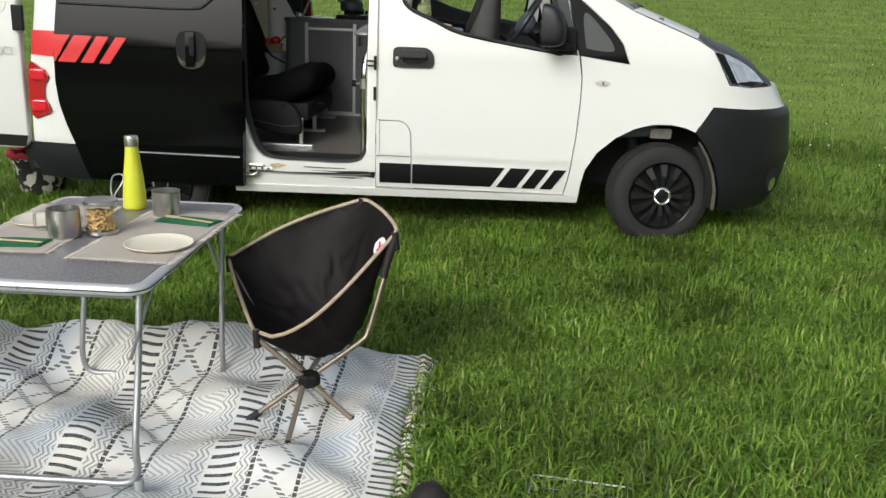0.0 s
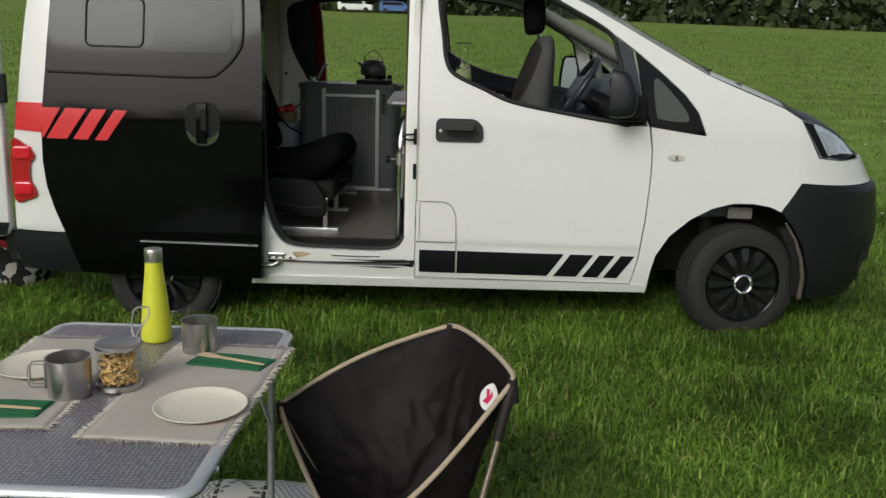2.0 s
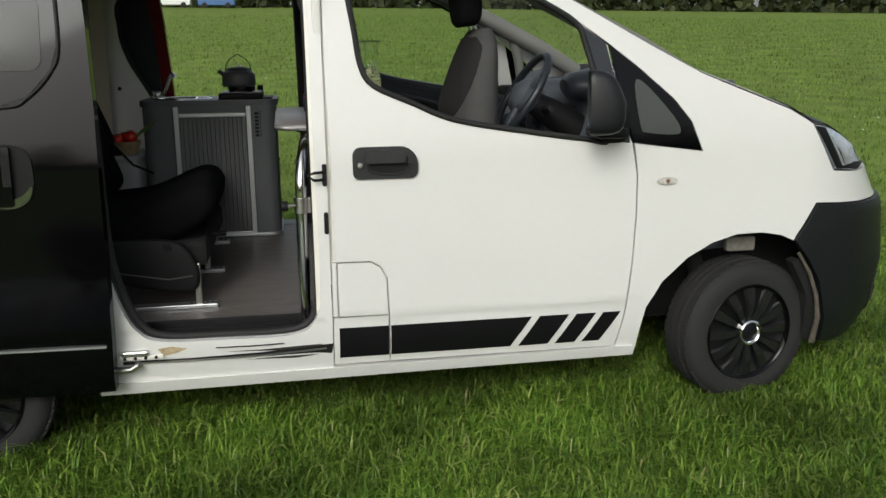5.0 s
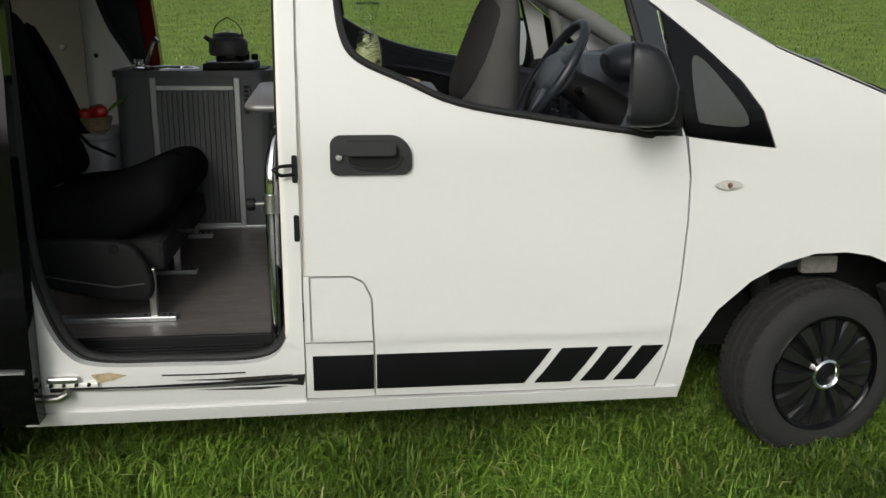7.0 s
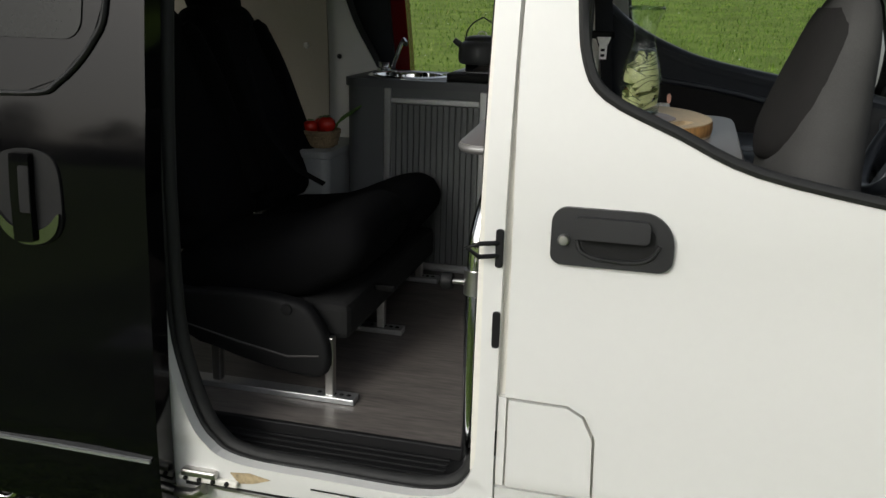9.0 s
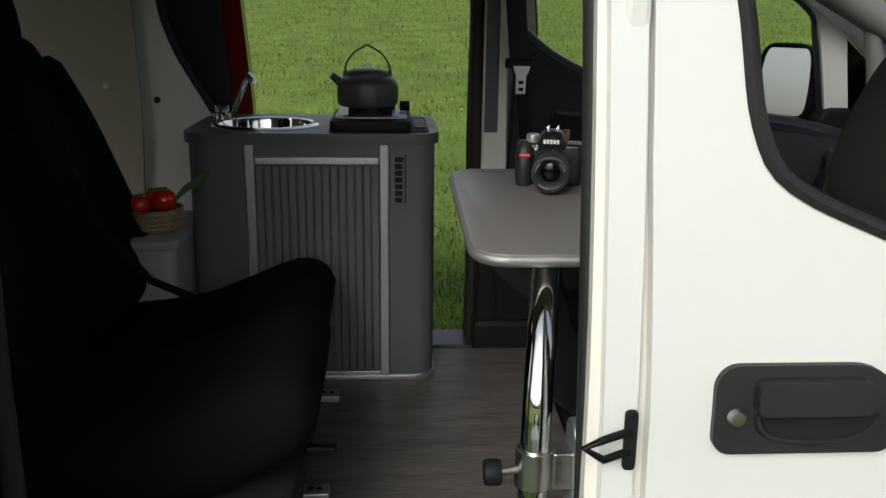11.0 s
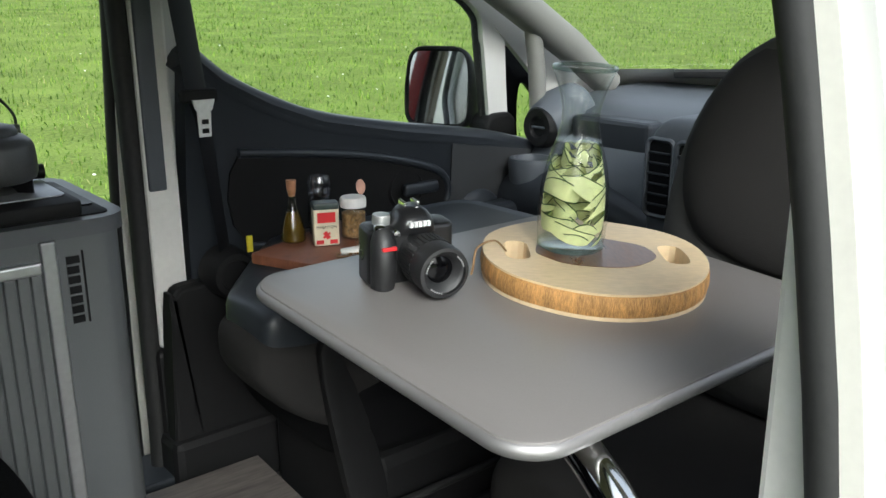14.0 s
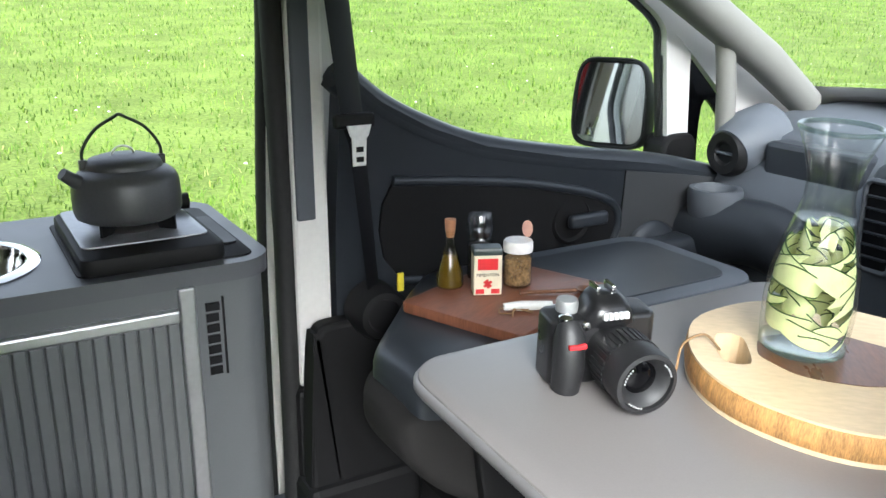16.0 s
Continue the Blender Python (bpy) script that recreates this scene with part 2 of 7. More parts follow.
def lerp_table(tab, v):
    for (a, p), (b, q) in zip(tab, tab[1:]):
        if v <= b:
            return p + (q - p) * max(0.0, (v - a) / (b - a))
    return tab[-1][1]


def tumble(z):
    low = 0.05 * ((0.42 - z) / 0.22) ** 2 if z < 0.42 else 0.0
    high = 0.15 * ((z - 1.0) / 0.8) ** 1.4 if z > 1.0 else 0.0
    return low + high - 0.006 * smooth01((z - 0.43) / 0.03) + 0.012 * smooth01((z - 0.62) / 0.4)


def to_a(x, z):
    if x <= X0:
        return x
    u = min(1.0, (x - X0) / (lerp_table(NOSE, z) - X0))
    return X0 + 0.75 * math.asin(u ** (NEXP / 2))


def skin(a, z, off=0.0, far=False):
    """The point of the van's side at the length a and the height z, moved outward by off."""
    ins, x = tumble(z), a
    if a > X0:
        th = min(math.pi / 2, (a - X0) / 0.75)
        x = X0 + (lerp_table(NOSE, z) - X0 + off) * math.sin(th) ** (2 / NEXP)
        ins += (HALF - ins) * (1 - math.cos(th) ** (2 / NEXP))
        off *= math.cos(th) ** 0.5 if math.cos(th) > 0 else 0
    if x < -2.35:
        ins += 0.6 * (x + 2.35) ** 2
    y = YC - HALF + ins - off
    return Vector((x, 2 * YC - y if far else y, z))


def dense(loop, step=0.05):
    out = []
    for (x0, z0), (x1, z1) in zip(loop, loop[1:] + loop[:1]):
        n = max(1, int(math.hypot(x1 - x0, z1 - z0) / step))
        out += [(x0 + (x1 - x0) * k / n, z0 + (z1 - z0) * k / n) for k in range(n)]
    return out


def flat_fill(loops, step, curved=True):
    """Triangles inside the first loop and outside the others, cut along a grid: points and faces."""
    L = [[Vector((to_a(x, z) if curved else x, z, 0)) for x, z in dense(lp)] for lp in loops]
    flat = [v for lp in L for v in lp]
    b = bmesh.new()
    vs = [b.verts.new(v) for v in flat]
    for t in tessellate_polygon(L):
        try:
            b.faces.new([vs[i] for i in t])
        except ValueError:
            pass
    for ax in (0, 1):
        lo, hi = min(v[ax] for v in flat), max(v[ax] for v in flat)
        k = math.ceil(lo / step)
        while k * step < hi - 1e-4:
            co = Vector((k * step if ax == 0 else 0, k * step if ax == 1 else 0, 0))
            no = Vector((1, 0, 0) if ax == 0 else (0, 1, 0))
            bmesh.ops.bisect_plane(b, geom=b.verts[:] + b.edges[:] + b.faces[:], plane_co=co, plane_no=no, dist=1e-5)
            k += 1
    bmesh.ops.remove_doubles(b, verts=b.verts, dist=1e-5)
    return b


def bm_panel(loops, off=0.0, thick=0.02, far=False, step=0.08, both=False, warp=None):
    """A sheet of bodywork on the van's side, with thickness and openings."""
    flat = flat_fill(loops, step)
    b = bmesh.new()
    for fr in ((False, True) if both else (far,)):
        outer = {v: b.verts.new(skin(v.co.x, v.co.y, off, fr)) for v in flat.verts}
        inner = {v: b.verts.new(skin(v.co.x, v.co.y, off - thick, fr)) for v in flat.verts}
        for f in flat.faces:
            b.faces.new([outer[v] for v in f.verts]).smooth = True
            b.faces.new([inner[v] for v in f.verts][::-1]).smooth = True
        for e in flat.edges:
            if len(e.link_faces) == 1:
                p, q = e.verts
                b.faces.new((outer[p], outer[q], inner[q], inner[p]))
    flat.free()
    bmesh.ops.remove_doubles(b, verts=b.verts, dist=1e-5)
    b.verts.layers.float.new("skin")
    return b


def on_skin(loop, off=0.0, far=False, step=0.03):
    return [skin(to_a(x, z), z, off, far) for x, z in dense(loop, step)]


def smooth_loop(pts, n=5, closed=True):
    return [(p.x, p.y) for p in spline([(x, z, 0) for x, z in pts], n, closed)]


# opaque grey for the near quarter light: its reflection put into the colour
QUARTER = mat("painted_reflection_glass", (0.055, 0.06, 0.055), 0.1, vary=0.08, scale=4, bump=0.0)

def true_normals(ob):
    """Give a body panel the smooth normals of the skin that it lies on."""
    me = ob.data
    verts = []
    for v in me.vertices:
        x, y, z = v.co
        far = y > YC
        a = x
        if x > X0:
            u = min(0.9999, (x - X0) / (lerp_table(NOSE, z) - X0 + 0.012))
            a = X0 + 0.75 * math.asin(u ** (NEXP / 2))
        e = 0.004
        du = skin(a + e, z, 0, far) - skin(a - e, z, 0, far)
        dv = skin(a, z + e, 0, far) - skin(a, z - e, 0, far)
        verts.append(du.cross(dv).normalized())
    out = [Vector((0, 0, 0))] * len(me.loops)
    for p in me.polygons:
        for li in p.loop_indices:
            n = verts[me.loops[li].vertex_index]
            d = n.dot(p.normal)
            out[li] = p.normal if not p.use_smooth or abs(d) < 0.3 else (n if d > 0 else -n)
    me.normals_split_custom_set([tuple(n) for n in out])
    return ob


van = thing("campervan", "white and black camper van with open sliding doors on grass", "van", at=(-0.4, YC, 0))


def vpart(name, bm, material, label="", under=None, smooth=None):
    ob = part(name, bm, material, None, label, smooth)
    if under is None:
        keep_world(ob, van)
    else:
        ob.parent = under
    return ob


ARCH = [(0.564, 0.218), (0.572, 0.32), (0.592, 0.416), (0.65, 0.515), (0.75, 0.605), (0.85, 0.66), (0.95, 0.688), (1.05, 0.69), (1.13, 0.677), (1.187, 0.653)]
DOOR_FRONT = [(0.477, 0.262), (0.503, 0.40), (0.524, 0.60), (0.535, 0.80), (0.535, 0.93), (0.515, 1.046)]
FENDER = [(0.487, 0.215)] + ARCH + [(1.275, 0.797), (1.5, 0.785), (2.2, 0.775), (2.2, 0.90), (1.49, 0.902), (1.352, 0.916), (1.245, 1.10), (1.15, 1.155), (1.04, 1.198), (0.9, 1.252), (0.79, 1.296),
          (0.6, 1.395), (0.364, 1.525), (0.2, 1.612), (0.10, 1.655), (0.06, 1.635), (0.2, 1.556), (0.33, 1.478), (0.43, 1.408), (0.55, 1.315), (0.68, 1.205), (0.75, 1.12), (0.795, 1.010), (0.66, 1.027), (0.524, 1.046), (0.541, 0.93), (0.541, 0.80), (0.530, 0.60), (0.509, 0.40), (0.483, 0.262)]
WINDOW = smooth_loop([(-0.515, 1.66), (-0.49, 1.45), (-0.473, 1.334), (-0.43, 1.268), (-0.295, 1.207), (-0.15, 1.147), (0.1, 1.102), (0.33, 1.068), (0.425, 1.062), (0.40, 1.2), (0.345, 1.40), (0.308, 1.481), (0.16, 1.568), (0.0, 1.645), (-0.15, 1.69), (-0.3, 1.71), (-0.46, 1.71)], 4)
FRONT_DOOR = [(-0.395, 0.262)] + DOOR_FRONT + [(0.50, 1.08), (0.425, 1.40), (0.33, 1.474), (0.2, 1.55), (0.06, 1.63), (-0.1, 1.70), (-0.25, 1.745), (-0.598, 1.765), (-0.598, 1.3), (-0.59, 1.0), (-0.588, 0.656), (-0.46, 0.654), (-0.425, 0.635), (-0.402, 0.59), (-0.397, 0.44)]
OPEN = smooth_loop([(-0.66, 1.64), (-0.648, 1.1), (-0.643, 0.6), (-0.66, 0.46), (-0.74, 0.395), (-1.0, 0.392), (-1.21, 0.40), (-1.29, 0.45), (-1.345, 0.58), (-1.375, 0.75), (-1.385, 1.1), (-1.40, 1.55), (-1.36, 1.68), (-1.05, 1.70), (-0.75, 1.70)], 5)
OPEN_FAR = smooth_loop([(-0.66, 1.64), (-0.648, 1.1), (-0.643, 0.6), (-0.66, 0.46), (-0.74, 0.388), (-1.0, 0.386), (-1.24, 0.388), (-1.33, 0.45), (-1.36, 0.6), (-1.37, 0.85), (-1.385, 1.1), (-1.425, 1.2), (-1.50, 1.35), (-1.53, 1.5), (-1.48, 1.66), (-1.05, 1.70), (-0.75, 1.70)], 5)
SIDE = [(-0.606, 0.215), (-1.42, 0.203), (-1.46, 0.34), (-1.56, 0.50), (-1.72, 0.60), (-1.9, 0.62), (-2.08, 0.57), (-2.22, 0.44), (-2.62, 0.44), (-2.60, 0.9), (-2.57, 1.07), (-2.53, 1.5), (-2.50, 1.76), (-1.5, 1.80), (-0.606, 1.79)]
SLIDE = [(-1.362, 0.243), (-1.35, 0.45), (-1.345, 0.72), (-1.345, 1.2), (-1.36, 1.5), (-1.38, 1.72), (-1.42, 1.76), (-2.32, 1.74), (-2.36, 1.7), (-2.385, 1.234), (-2.41, 0.95), (-2.41, 0.80), (-2.395, 0.68), (-2.36, 0.56), (-2.32, 0.46), (-2.285, 0.34), (-2.26, 0.255), (-2.2, 0.243)]

QLIGHT = smooth_loop([(0.525, 1.26), (0.56, 1.265), (0.66, 1.16), (0.70, 1.10), (0.685, 1.075), (0.57, 1.085), (0.545, 1.11)], 3)
for far in (False, True):
    true_normals(vpart("front_wing", bm_panel([FENDER], 0, 0.02, far), WHITE, "white painted front wing"))
    door = true_normals(vpart("front_door", bm_panel([FRONT_DOOR, WINDOW], 0, 0.03, far), WHITE, "white front door with black sill stripe"))
    if far:
        glass = vpart("door_window", bm_panel([WINDOW], -0.015, 0.004, far, step=0.2), GLASS, "clear side window", door)
        glass.visible_shadow = False
    vpart("window_seal", bm_tube([skin(to_a(x, z), z, 0.0, far) for x, z in WINDOW], 0.011, 6, True), RUBBER, "", door, 60)
    vpart("window_pillar_trim", bm_panel([[(0.33, 1.47), (0.42, 1.405), (0.50, 1.08), (0.505, 1.048), (0.34, 1.066), (0.425, 1.07), (0.40, 1.2), (0.345, 1.40)]], 0.004, 0.02, far), TRIM_DARK, "black window corner trim", door)
    quarter = vpart("quarter_window", bm_panel([[(0.432, 1.402), (0.55, 1.308), (0.675, 1.20), (0.745, 1.118), (0.788, 1.014), (0.66, 1.031), (0.522, 1.052), (0.512, 1.08)]], 0.003, 0.012, far), BLACK, "black framed quarter light") if not far else vpart("quarter_window", bm_panel([[(0.432, 1.402), (0.55, 1.308), (0.675, 1.20), (0.745, 1.118), (0.788, 1.014), (0.66, 1.031), (0.522, 1.052), (0.512, 1.08)], QLIGHT], 0.003, 0.012, far), BLACK, "black framed quarter light")
    vpart("quarter_glass", bm_panel([QLIGHT], 0.006 if not far else 0.0, 0.004, far, step=0.1), GLASS if far else QUARTER, "", quarter)
    true_normals(vpart("body_side", bm_panel([SIDE, OPEN_FAR if far else OPEN], 0, 0.06, far), WHITE, "white body side round the sliding door opening"))
    vpart("opening_seal", bm_tube([skin(to_a(x - (0.007 if far else 0.003) * (x > -0.8) + 0.012 * (x < -1.2 and not far), z), z, -0.03 if far else -0.056, far) for x, z in (OPEN_FAR if far else OPEN)], 0.019 if far else 0.0175, 10, True), RUBBER, "black rubber door seal", None, 60)
    if not far:
        vpart("seal_rib", bm_tube([skin(to_a(x + 0.004 * (x > -0.8) + 0.004 * (x < -1.2), z), z, -0.036) for x, z in OPEN], 0.0065, 6, True), RUBBER, "", None, 60)
    slide = true_normals(vpart("sliding_door", bm_panel([[(x + 0.045 * far, z) for x, z in SLIDE]], 0.075, 0.06, far), RED_PAINT if far else BLACK, "dark red sliding door, slid open to the rear" if far else "gloss black sliding door, slid open to the rear"))
    SLIDES = SLIDES + [slide] if far else [slide]
    DOORS = DOORS + [door] if far else [door]
    vpart("rear_bumper_corner", bm_panel([[(-2.325, 0.435), (-2.70, 0.435), (-2.68, 0.27), (-2.60, 0.235), (-2.275, 0.225)]], 0.01, 0.05, far), BUMPER)
    vpart("tail_lamp", bm_panel([smooth_loop([(-2.61, 0.88), (-2.54, 0.875), (-2.488, 0.83), (-2.492, 0.80), (-2.51, 0.78), (-2.515, 0.70), (-2.49, 0.66), (-2.485, 0.62), (-2.53, 0.60), (-2.61, 0.60)], 3)], 0.015, 0.03, far), RED_LENS, "red tail lamp")
    for z0 in (0.795, 0.62):
        vpart("lamp_bulge", bm_slab(rounded(-2.595, -2.50, z0, z0 + 0.07, 0.02), 0.0, 0.035, 0.012, 4, "xz"), mat("bright_red_lens", (0.62, 0.012, 0.03), 0.08, vary=0.05, bump=0.0, coat=1.0) if "bright_red_lens" not in bpy.data.materials else bpy.data.materials["bright_red_lens"], "", None, 40).data.transform(Matrix.Translation((0, skin(-2.54, z0 + 0.035, 0.028, far).y - (0.035 if far else 0.0), 0)))
    vpart("headlamp", bm_panel([[(1.25, 1.097), (1.36, 0.922), (1.49, 0.908), (1.58, 0.93), (1.50, 1.00), (1.40, 1.052), (1.33, 1.08)]], 0.004, 0.02, far), LENS, "clear headlamp in a dark housing")
    vpart("lamp_bezel", bm_panel([[(1.252, 1.093), (1.362, 0.925), (1.40, 0.921), (1.30, 1.084)]], 0.008, 0.006, far), DECAL)
    vpart("lamp_reflector", bm_panel([[(1.335, 1.05), (1.405, 0.94), (1.46, 0.935), (1.42, 1.025)]], 0.008, 0.006, far), CHROME)
    vpart("lamp_bezel", bm_panel([[(1.37, 0.928), (1.49, 0.911), (1.57, 0.932), (1.48, 0.94)]], 0.009, 0.006, far), DECAL)

vpart("front_bumper", bm_panel([[(1.192, 0.653), (1.279, 0.79), (1.5, 0.779), (2.2, 0.769), (2.2, 0.20), (1.6, 0.195), (1.42, 0.195), (1.372, 0.21), (1.36, 0.32), (1.31, 0.48), (1.25, 0.58)]], 0.012, 0.03, both=True), BUMPER, "black plastic front bumper")

# bonnet, windscreen and roof
EDGE = [(0.79, 1.300), (0.9, 1.258), (1.04, 1.204), (1.15, 1.160), (1.25, 1.105), (1.33, 1.085), (1.40, 1.056), (1.50, 1.003), (1.58, 0.935), (1.64, 0.905)]


def bonnet(u0, u1, lift, first=0):
    """Rows from the windscreen to the nose, from one wing to the other; u0..u1: how much of the width."""
    b = bmesh.new()
    rows = []
    for i in range(first, 19):
        t = i / 18 * (len(EDGE) - 1)
        k = min(int(t), len(EDGE) - 2)
        xe = EDGE[k][0] + (EDGE[k + 1][0] - EDGE[k][0]) * (t - k)
        ze = EDGE[k][1] + (EDGE[k + 1][1] - EDGE[k][1]) * (t - k)
        e = skin(to_a(xe, ze), ze)
        g = i / 18
        row = []
        for j in range(17):
            s = u0 + (u1 - u0) * j / 16
            c = 1 - abs(s) ** 2.2
            y = YC + (e.y - YC) * s
            row.append(b.verts.new((e.x + c * (0.13 * (1 - g) + 0.10 * g), y, e.z + c * (0.025 + 0.01 * math.sin(g * math.pi)) + lift)))
        rows.append(row)
    for p, q in zip(rows, rows[1:]):
        for j in range(16):
            b.faces.new((p[j], p[j + 1], q[j + 1], q[j])).smooth = True
    return b


hood = vpart("bonnet", bonnet(-1, 1, 0), WHITE, "white bonnet with a dark blue-black wrap", None, 50)
vpart("bonnet_wrap", bonnet(-0.985, 0.985, 0.005, 6), mat("navy_wrap", (0.006, 0.008, 0.016), 0.4, vary=0.15, scale=4, bump=0.0, spec=0.16), "dark vinyl wrap", hood, 50)
PILLAR = [(0.80, 1.30), (0.6, 1.402), (0.364, 1.53), (0.2, 1.618), (0.10, 1.66)]


def across(line, bulge, lift, far_ins=0.0):
    b = bmesh.new()
    rows = []
    for x, z in line:
        e = skin(x, z, -far_ins)
        rows.append([b.verts.new((x + bulge * (1 - s * s), YC + (e.y - YC) * s, z + lift * (1 - s * s))) for s in [k / 8 - 1 for k in range(17)]])
    for p, q in zip(rows, rows[1:]):
        for j in range(16):
            b.faces.new((p[j], p[j + 1], q[j + 1], q[j])).smooth = True
    return b


screen = vpart("windscreen", across(PILLAR, 0.12, 0.04), GLASS, "clear windscreen", None, 60)
screen.visible_shadow = False
ROOF = [(0.10, 1.66), (-0.05, 1.72), (-0.25, 1.765), (-0.6, 1.79), (-1.2, 1.80), (-2.0, 1.785), (-2.45, 1.765), (-2.52, 1.74)]
roof_bm = across(ROOF, 0.0, 0.075)
bmesh.ops.solidify(roof_bm, geom=roof_bm.faces[:], thickness=0.03)
vpart("roof", roof_bm, WHITE, "white painted roof", None, 50)
for far in (False, True):
    vpart("roof_rail_panel", bm_panel([[(0.10, 1.662), (-0.05, 1.722), (-0.25, 1.767), (-0.6, 1.792), (-0.6, 1.768), (-0.25, 1.748), (-0.1, 1.703), (0.055, 1.64)]], 0, 0.03, far), WHITE)
vpart("headlining", across([(0.08, 1.64), (-0.05, 1.69), (-0.25, 1.735), (-0.6, 1.75), (-2.45, 1.73)], 0, 0.06, 0.03), LINER, "pale roof lining", None, 50)

# wheels


def wheel(x, y, z, far, steer=0):
    w = keep_world(tagged(new("wheel"), "black tyre with a multi-spoke black hubcap"), van)
    w.matrix_basis = pose(x, y, z, 0, 0, steer + (180 if far else 0))
    prof = [(0.19, -0.0), (0.20, 0.0), (0.225, -0.008), (0.265, -0.004), (0.285, 0.008), (0.297, 0.022), (0.301, 0.04), (0.303, 0.05), (0.296, 0.052), (0.296, 0.058), (0.304, 0.06), (0.305, 0.084), (0.297, 0.086), (0.297, 0.092), (0.305, 0.094),
            (0.304, 0.118), (0.296, 0.12), (0.296, 0.126), (0.303, 0.128), (0.301, 0.14), (0.295, 0.158), (0.28, 0.172), (0.25, 0.18), (0.18, 0.17)]
    prof = [(r if r < 0.2 else 0.2 + (r - 0.2) * 0.86, h) for r, h in prof]
    part("tyre", bm_lathe(prof, 64, axis="y"), TYRE, w, "", 35)
    blocks = bmesh.new()
    for k in range(60):
        for y0, y1, turn in ((0.018, 0.048, 0.0), (0.061, 0.083, 0.5), (0.095, 0.117, 0.0), (0.130, 0.156, 0.5)):
            a0 = 2 * math.pi * (k + turn) / 60
            vs = []
            for r in (0.279, 0.2925 if 0.05 < y0 < 0.12 else 0.2895):
                for a, yy in ((a0, y0), (a0 + 0.082, y0 + 0.002), (a0 + 0.082, y1), (a0, y1 - 0.002)):
                    vs.append(blocks.verts.new((r * math.cos(a), yy, r * math.sin(a))))
            for f in ((4, 5, 6, 7), (0, 1, 5, 4), (1, 2, 6, 5), (2, 3, 7, 6), (3, 0, 4, 7)):
                blocks.faces.new([vs[i] for i in f])
    bmesh.ops.recalc_face_normals(blocks, faces=blocks.faces[:])
    part("tread", blocks, TYRE, w)
    part("rim", bm_lathe([(0.0, 0.055), (0.15, 0.05), (0.186, 0.02), (0.196, 0.0), (0.198, 0.006), (0.19, 0.17)], 48, axis="y"), UNDER, w, "", 40)
    for k in range(12):
        b = bmesh.new()
        a = 2 * math.pi * k / 12
        ring = []
        for r, hw, y0 in ((0.05, 0.012, 0.004), (0.115, 0.019, -0.006), (0.186, 0.030, 0.008)):
            ring.append([b.verts.new(Vector((r * math.cos(a) + c * math.sin(a), yy, r * math.sin(a) - c * math.cos(a)))) for c, yy in ((-hw, y0 + 0.014), (-hw * 0.7, y0), (hw * 0.7, y0), (hw, y0 + 0.014))])
        for p, q in zip(ring, ring[1:]):
            for i in range(3):
                b.faces.new((p[i], p[i + 1], q[i + 1], q[i]))
        part("spoke", b, SPOKE, w)
    part("cap_rim", bm_lathe([(0.180, 0.012), (0.185, 0.0), (0.194, -0.004), (0.199, 0.002)], 48, axis="y"), BLACK, w, "", 50)
    part("hub_ring", bm_lathe([(0.036, 0.008), (0.038, -0.008), (0.044, -0.012), (0.051, -0.008), (0.053, 0.008)], 40, axis="y"), CHROME, w, "chrome centre ring", 50)
    part("hub_cap", bm_lathe([(0.0, -0.004), (0.03, -0.003), (0.037, 0.002)], 32, axis="y"), DECAL, w, "", 50)
    return w


SPOKE = mat("gloss_hubcap", (0.012, 0.012, 0.013), 0.16, vary=0.2, bump=0.0, spec=0.6)
TYRE = mat("tyre_rubber", (0.017, 0.0165, 0.016), 0.85, vary=0.25, scale=12, fine=120, bump=0.35)
WHEELS = [wheel(1.045, 4.975, 0.277, False, 9), wheel(-1.88, 4.985, 0.222, False), wheel(1.04, 2 * YC - 4.965, 0.365, True, 9), wheel(-1.88, 2 * YC - 4.985, 0.306, True)]

# under the van
vpart("floor_pan", bm_box(-2.5, 0.5, 5.05, 6.54, 0.24, 0.36, 0.02), UNDER, "dark underbody")
vpart("engine_bay", bm_box(0.5, 1.5, 5.26, 6.33, 0.26, 1.0, 0.05), UNDER, "dark inner wings and engine bay")
def leaning(bm, y0=5.27, slope=0.087):
    """Lean a level piece the way the van stands on its slope."""
    for v in bm.verts:
        v.co.z += (v.co.y - y0) * slope
    return bm


vpart("van_floor", leaning(bm_box(-2.5, -0.48, 5.15, 6.38, 0.39, 0.425)), WOODF, "grey wood-effect vinyl floor")
vpart("step_well", bm_box(-1.46, -0.6, 5.0, 5.2, 0.34, 0.385, 0.012), PLASTIC, "black ribbed plastic entry step")
vpart("step_riser", bm_box(-1.46, -0.55, 5.135, 5.15, 0.37, 0.416, 0.004), PLASTIC)

# ground sheet
def ground_sheet():
    xs = sorted(set([round(-6 + 0.3 * i, 3) for i in range(41)] + [s * 6 * 1.16 ** k for k in range(1, 31) for s in (-1, 1)]))
    ys = sorted(set([round(-2 + 0.3 * i, 3) for i in range(47)] + [-2 - 3 * (1.18 ** k - 1) for k in range(1, 27)] + [11.8 + 3 * (1.16 ** k - 1) for k in range(1, 32)]))
    b = bmesh.new()
    grid = [[b.verts.new((x, y, ground_z(x, y))) for x in xs] for y in ys]
    for p, q in zip(grid, grid[1:]):
        for i in range(len(xs) - 1):
            b.faces.new((p[i], p[i + 1], q[i + 1], q[i])).smooth = True
    return b


GRASS_GROUND = mat("meadow_ground", (0.158, 0.222, 0.05), 0.95, vary=0.5, scale=1.4, fine=30, bump=0.6, depth=0.05, spec=0.1)
ground = part("ground", ground_sheet(), GRASS_GROUND)
tagged(ground, "green meadow grass climbing gently to the wood", "ground", kind="structure")


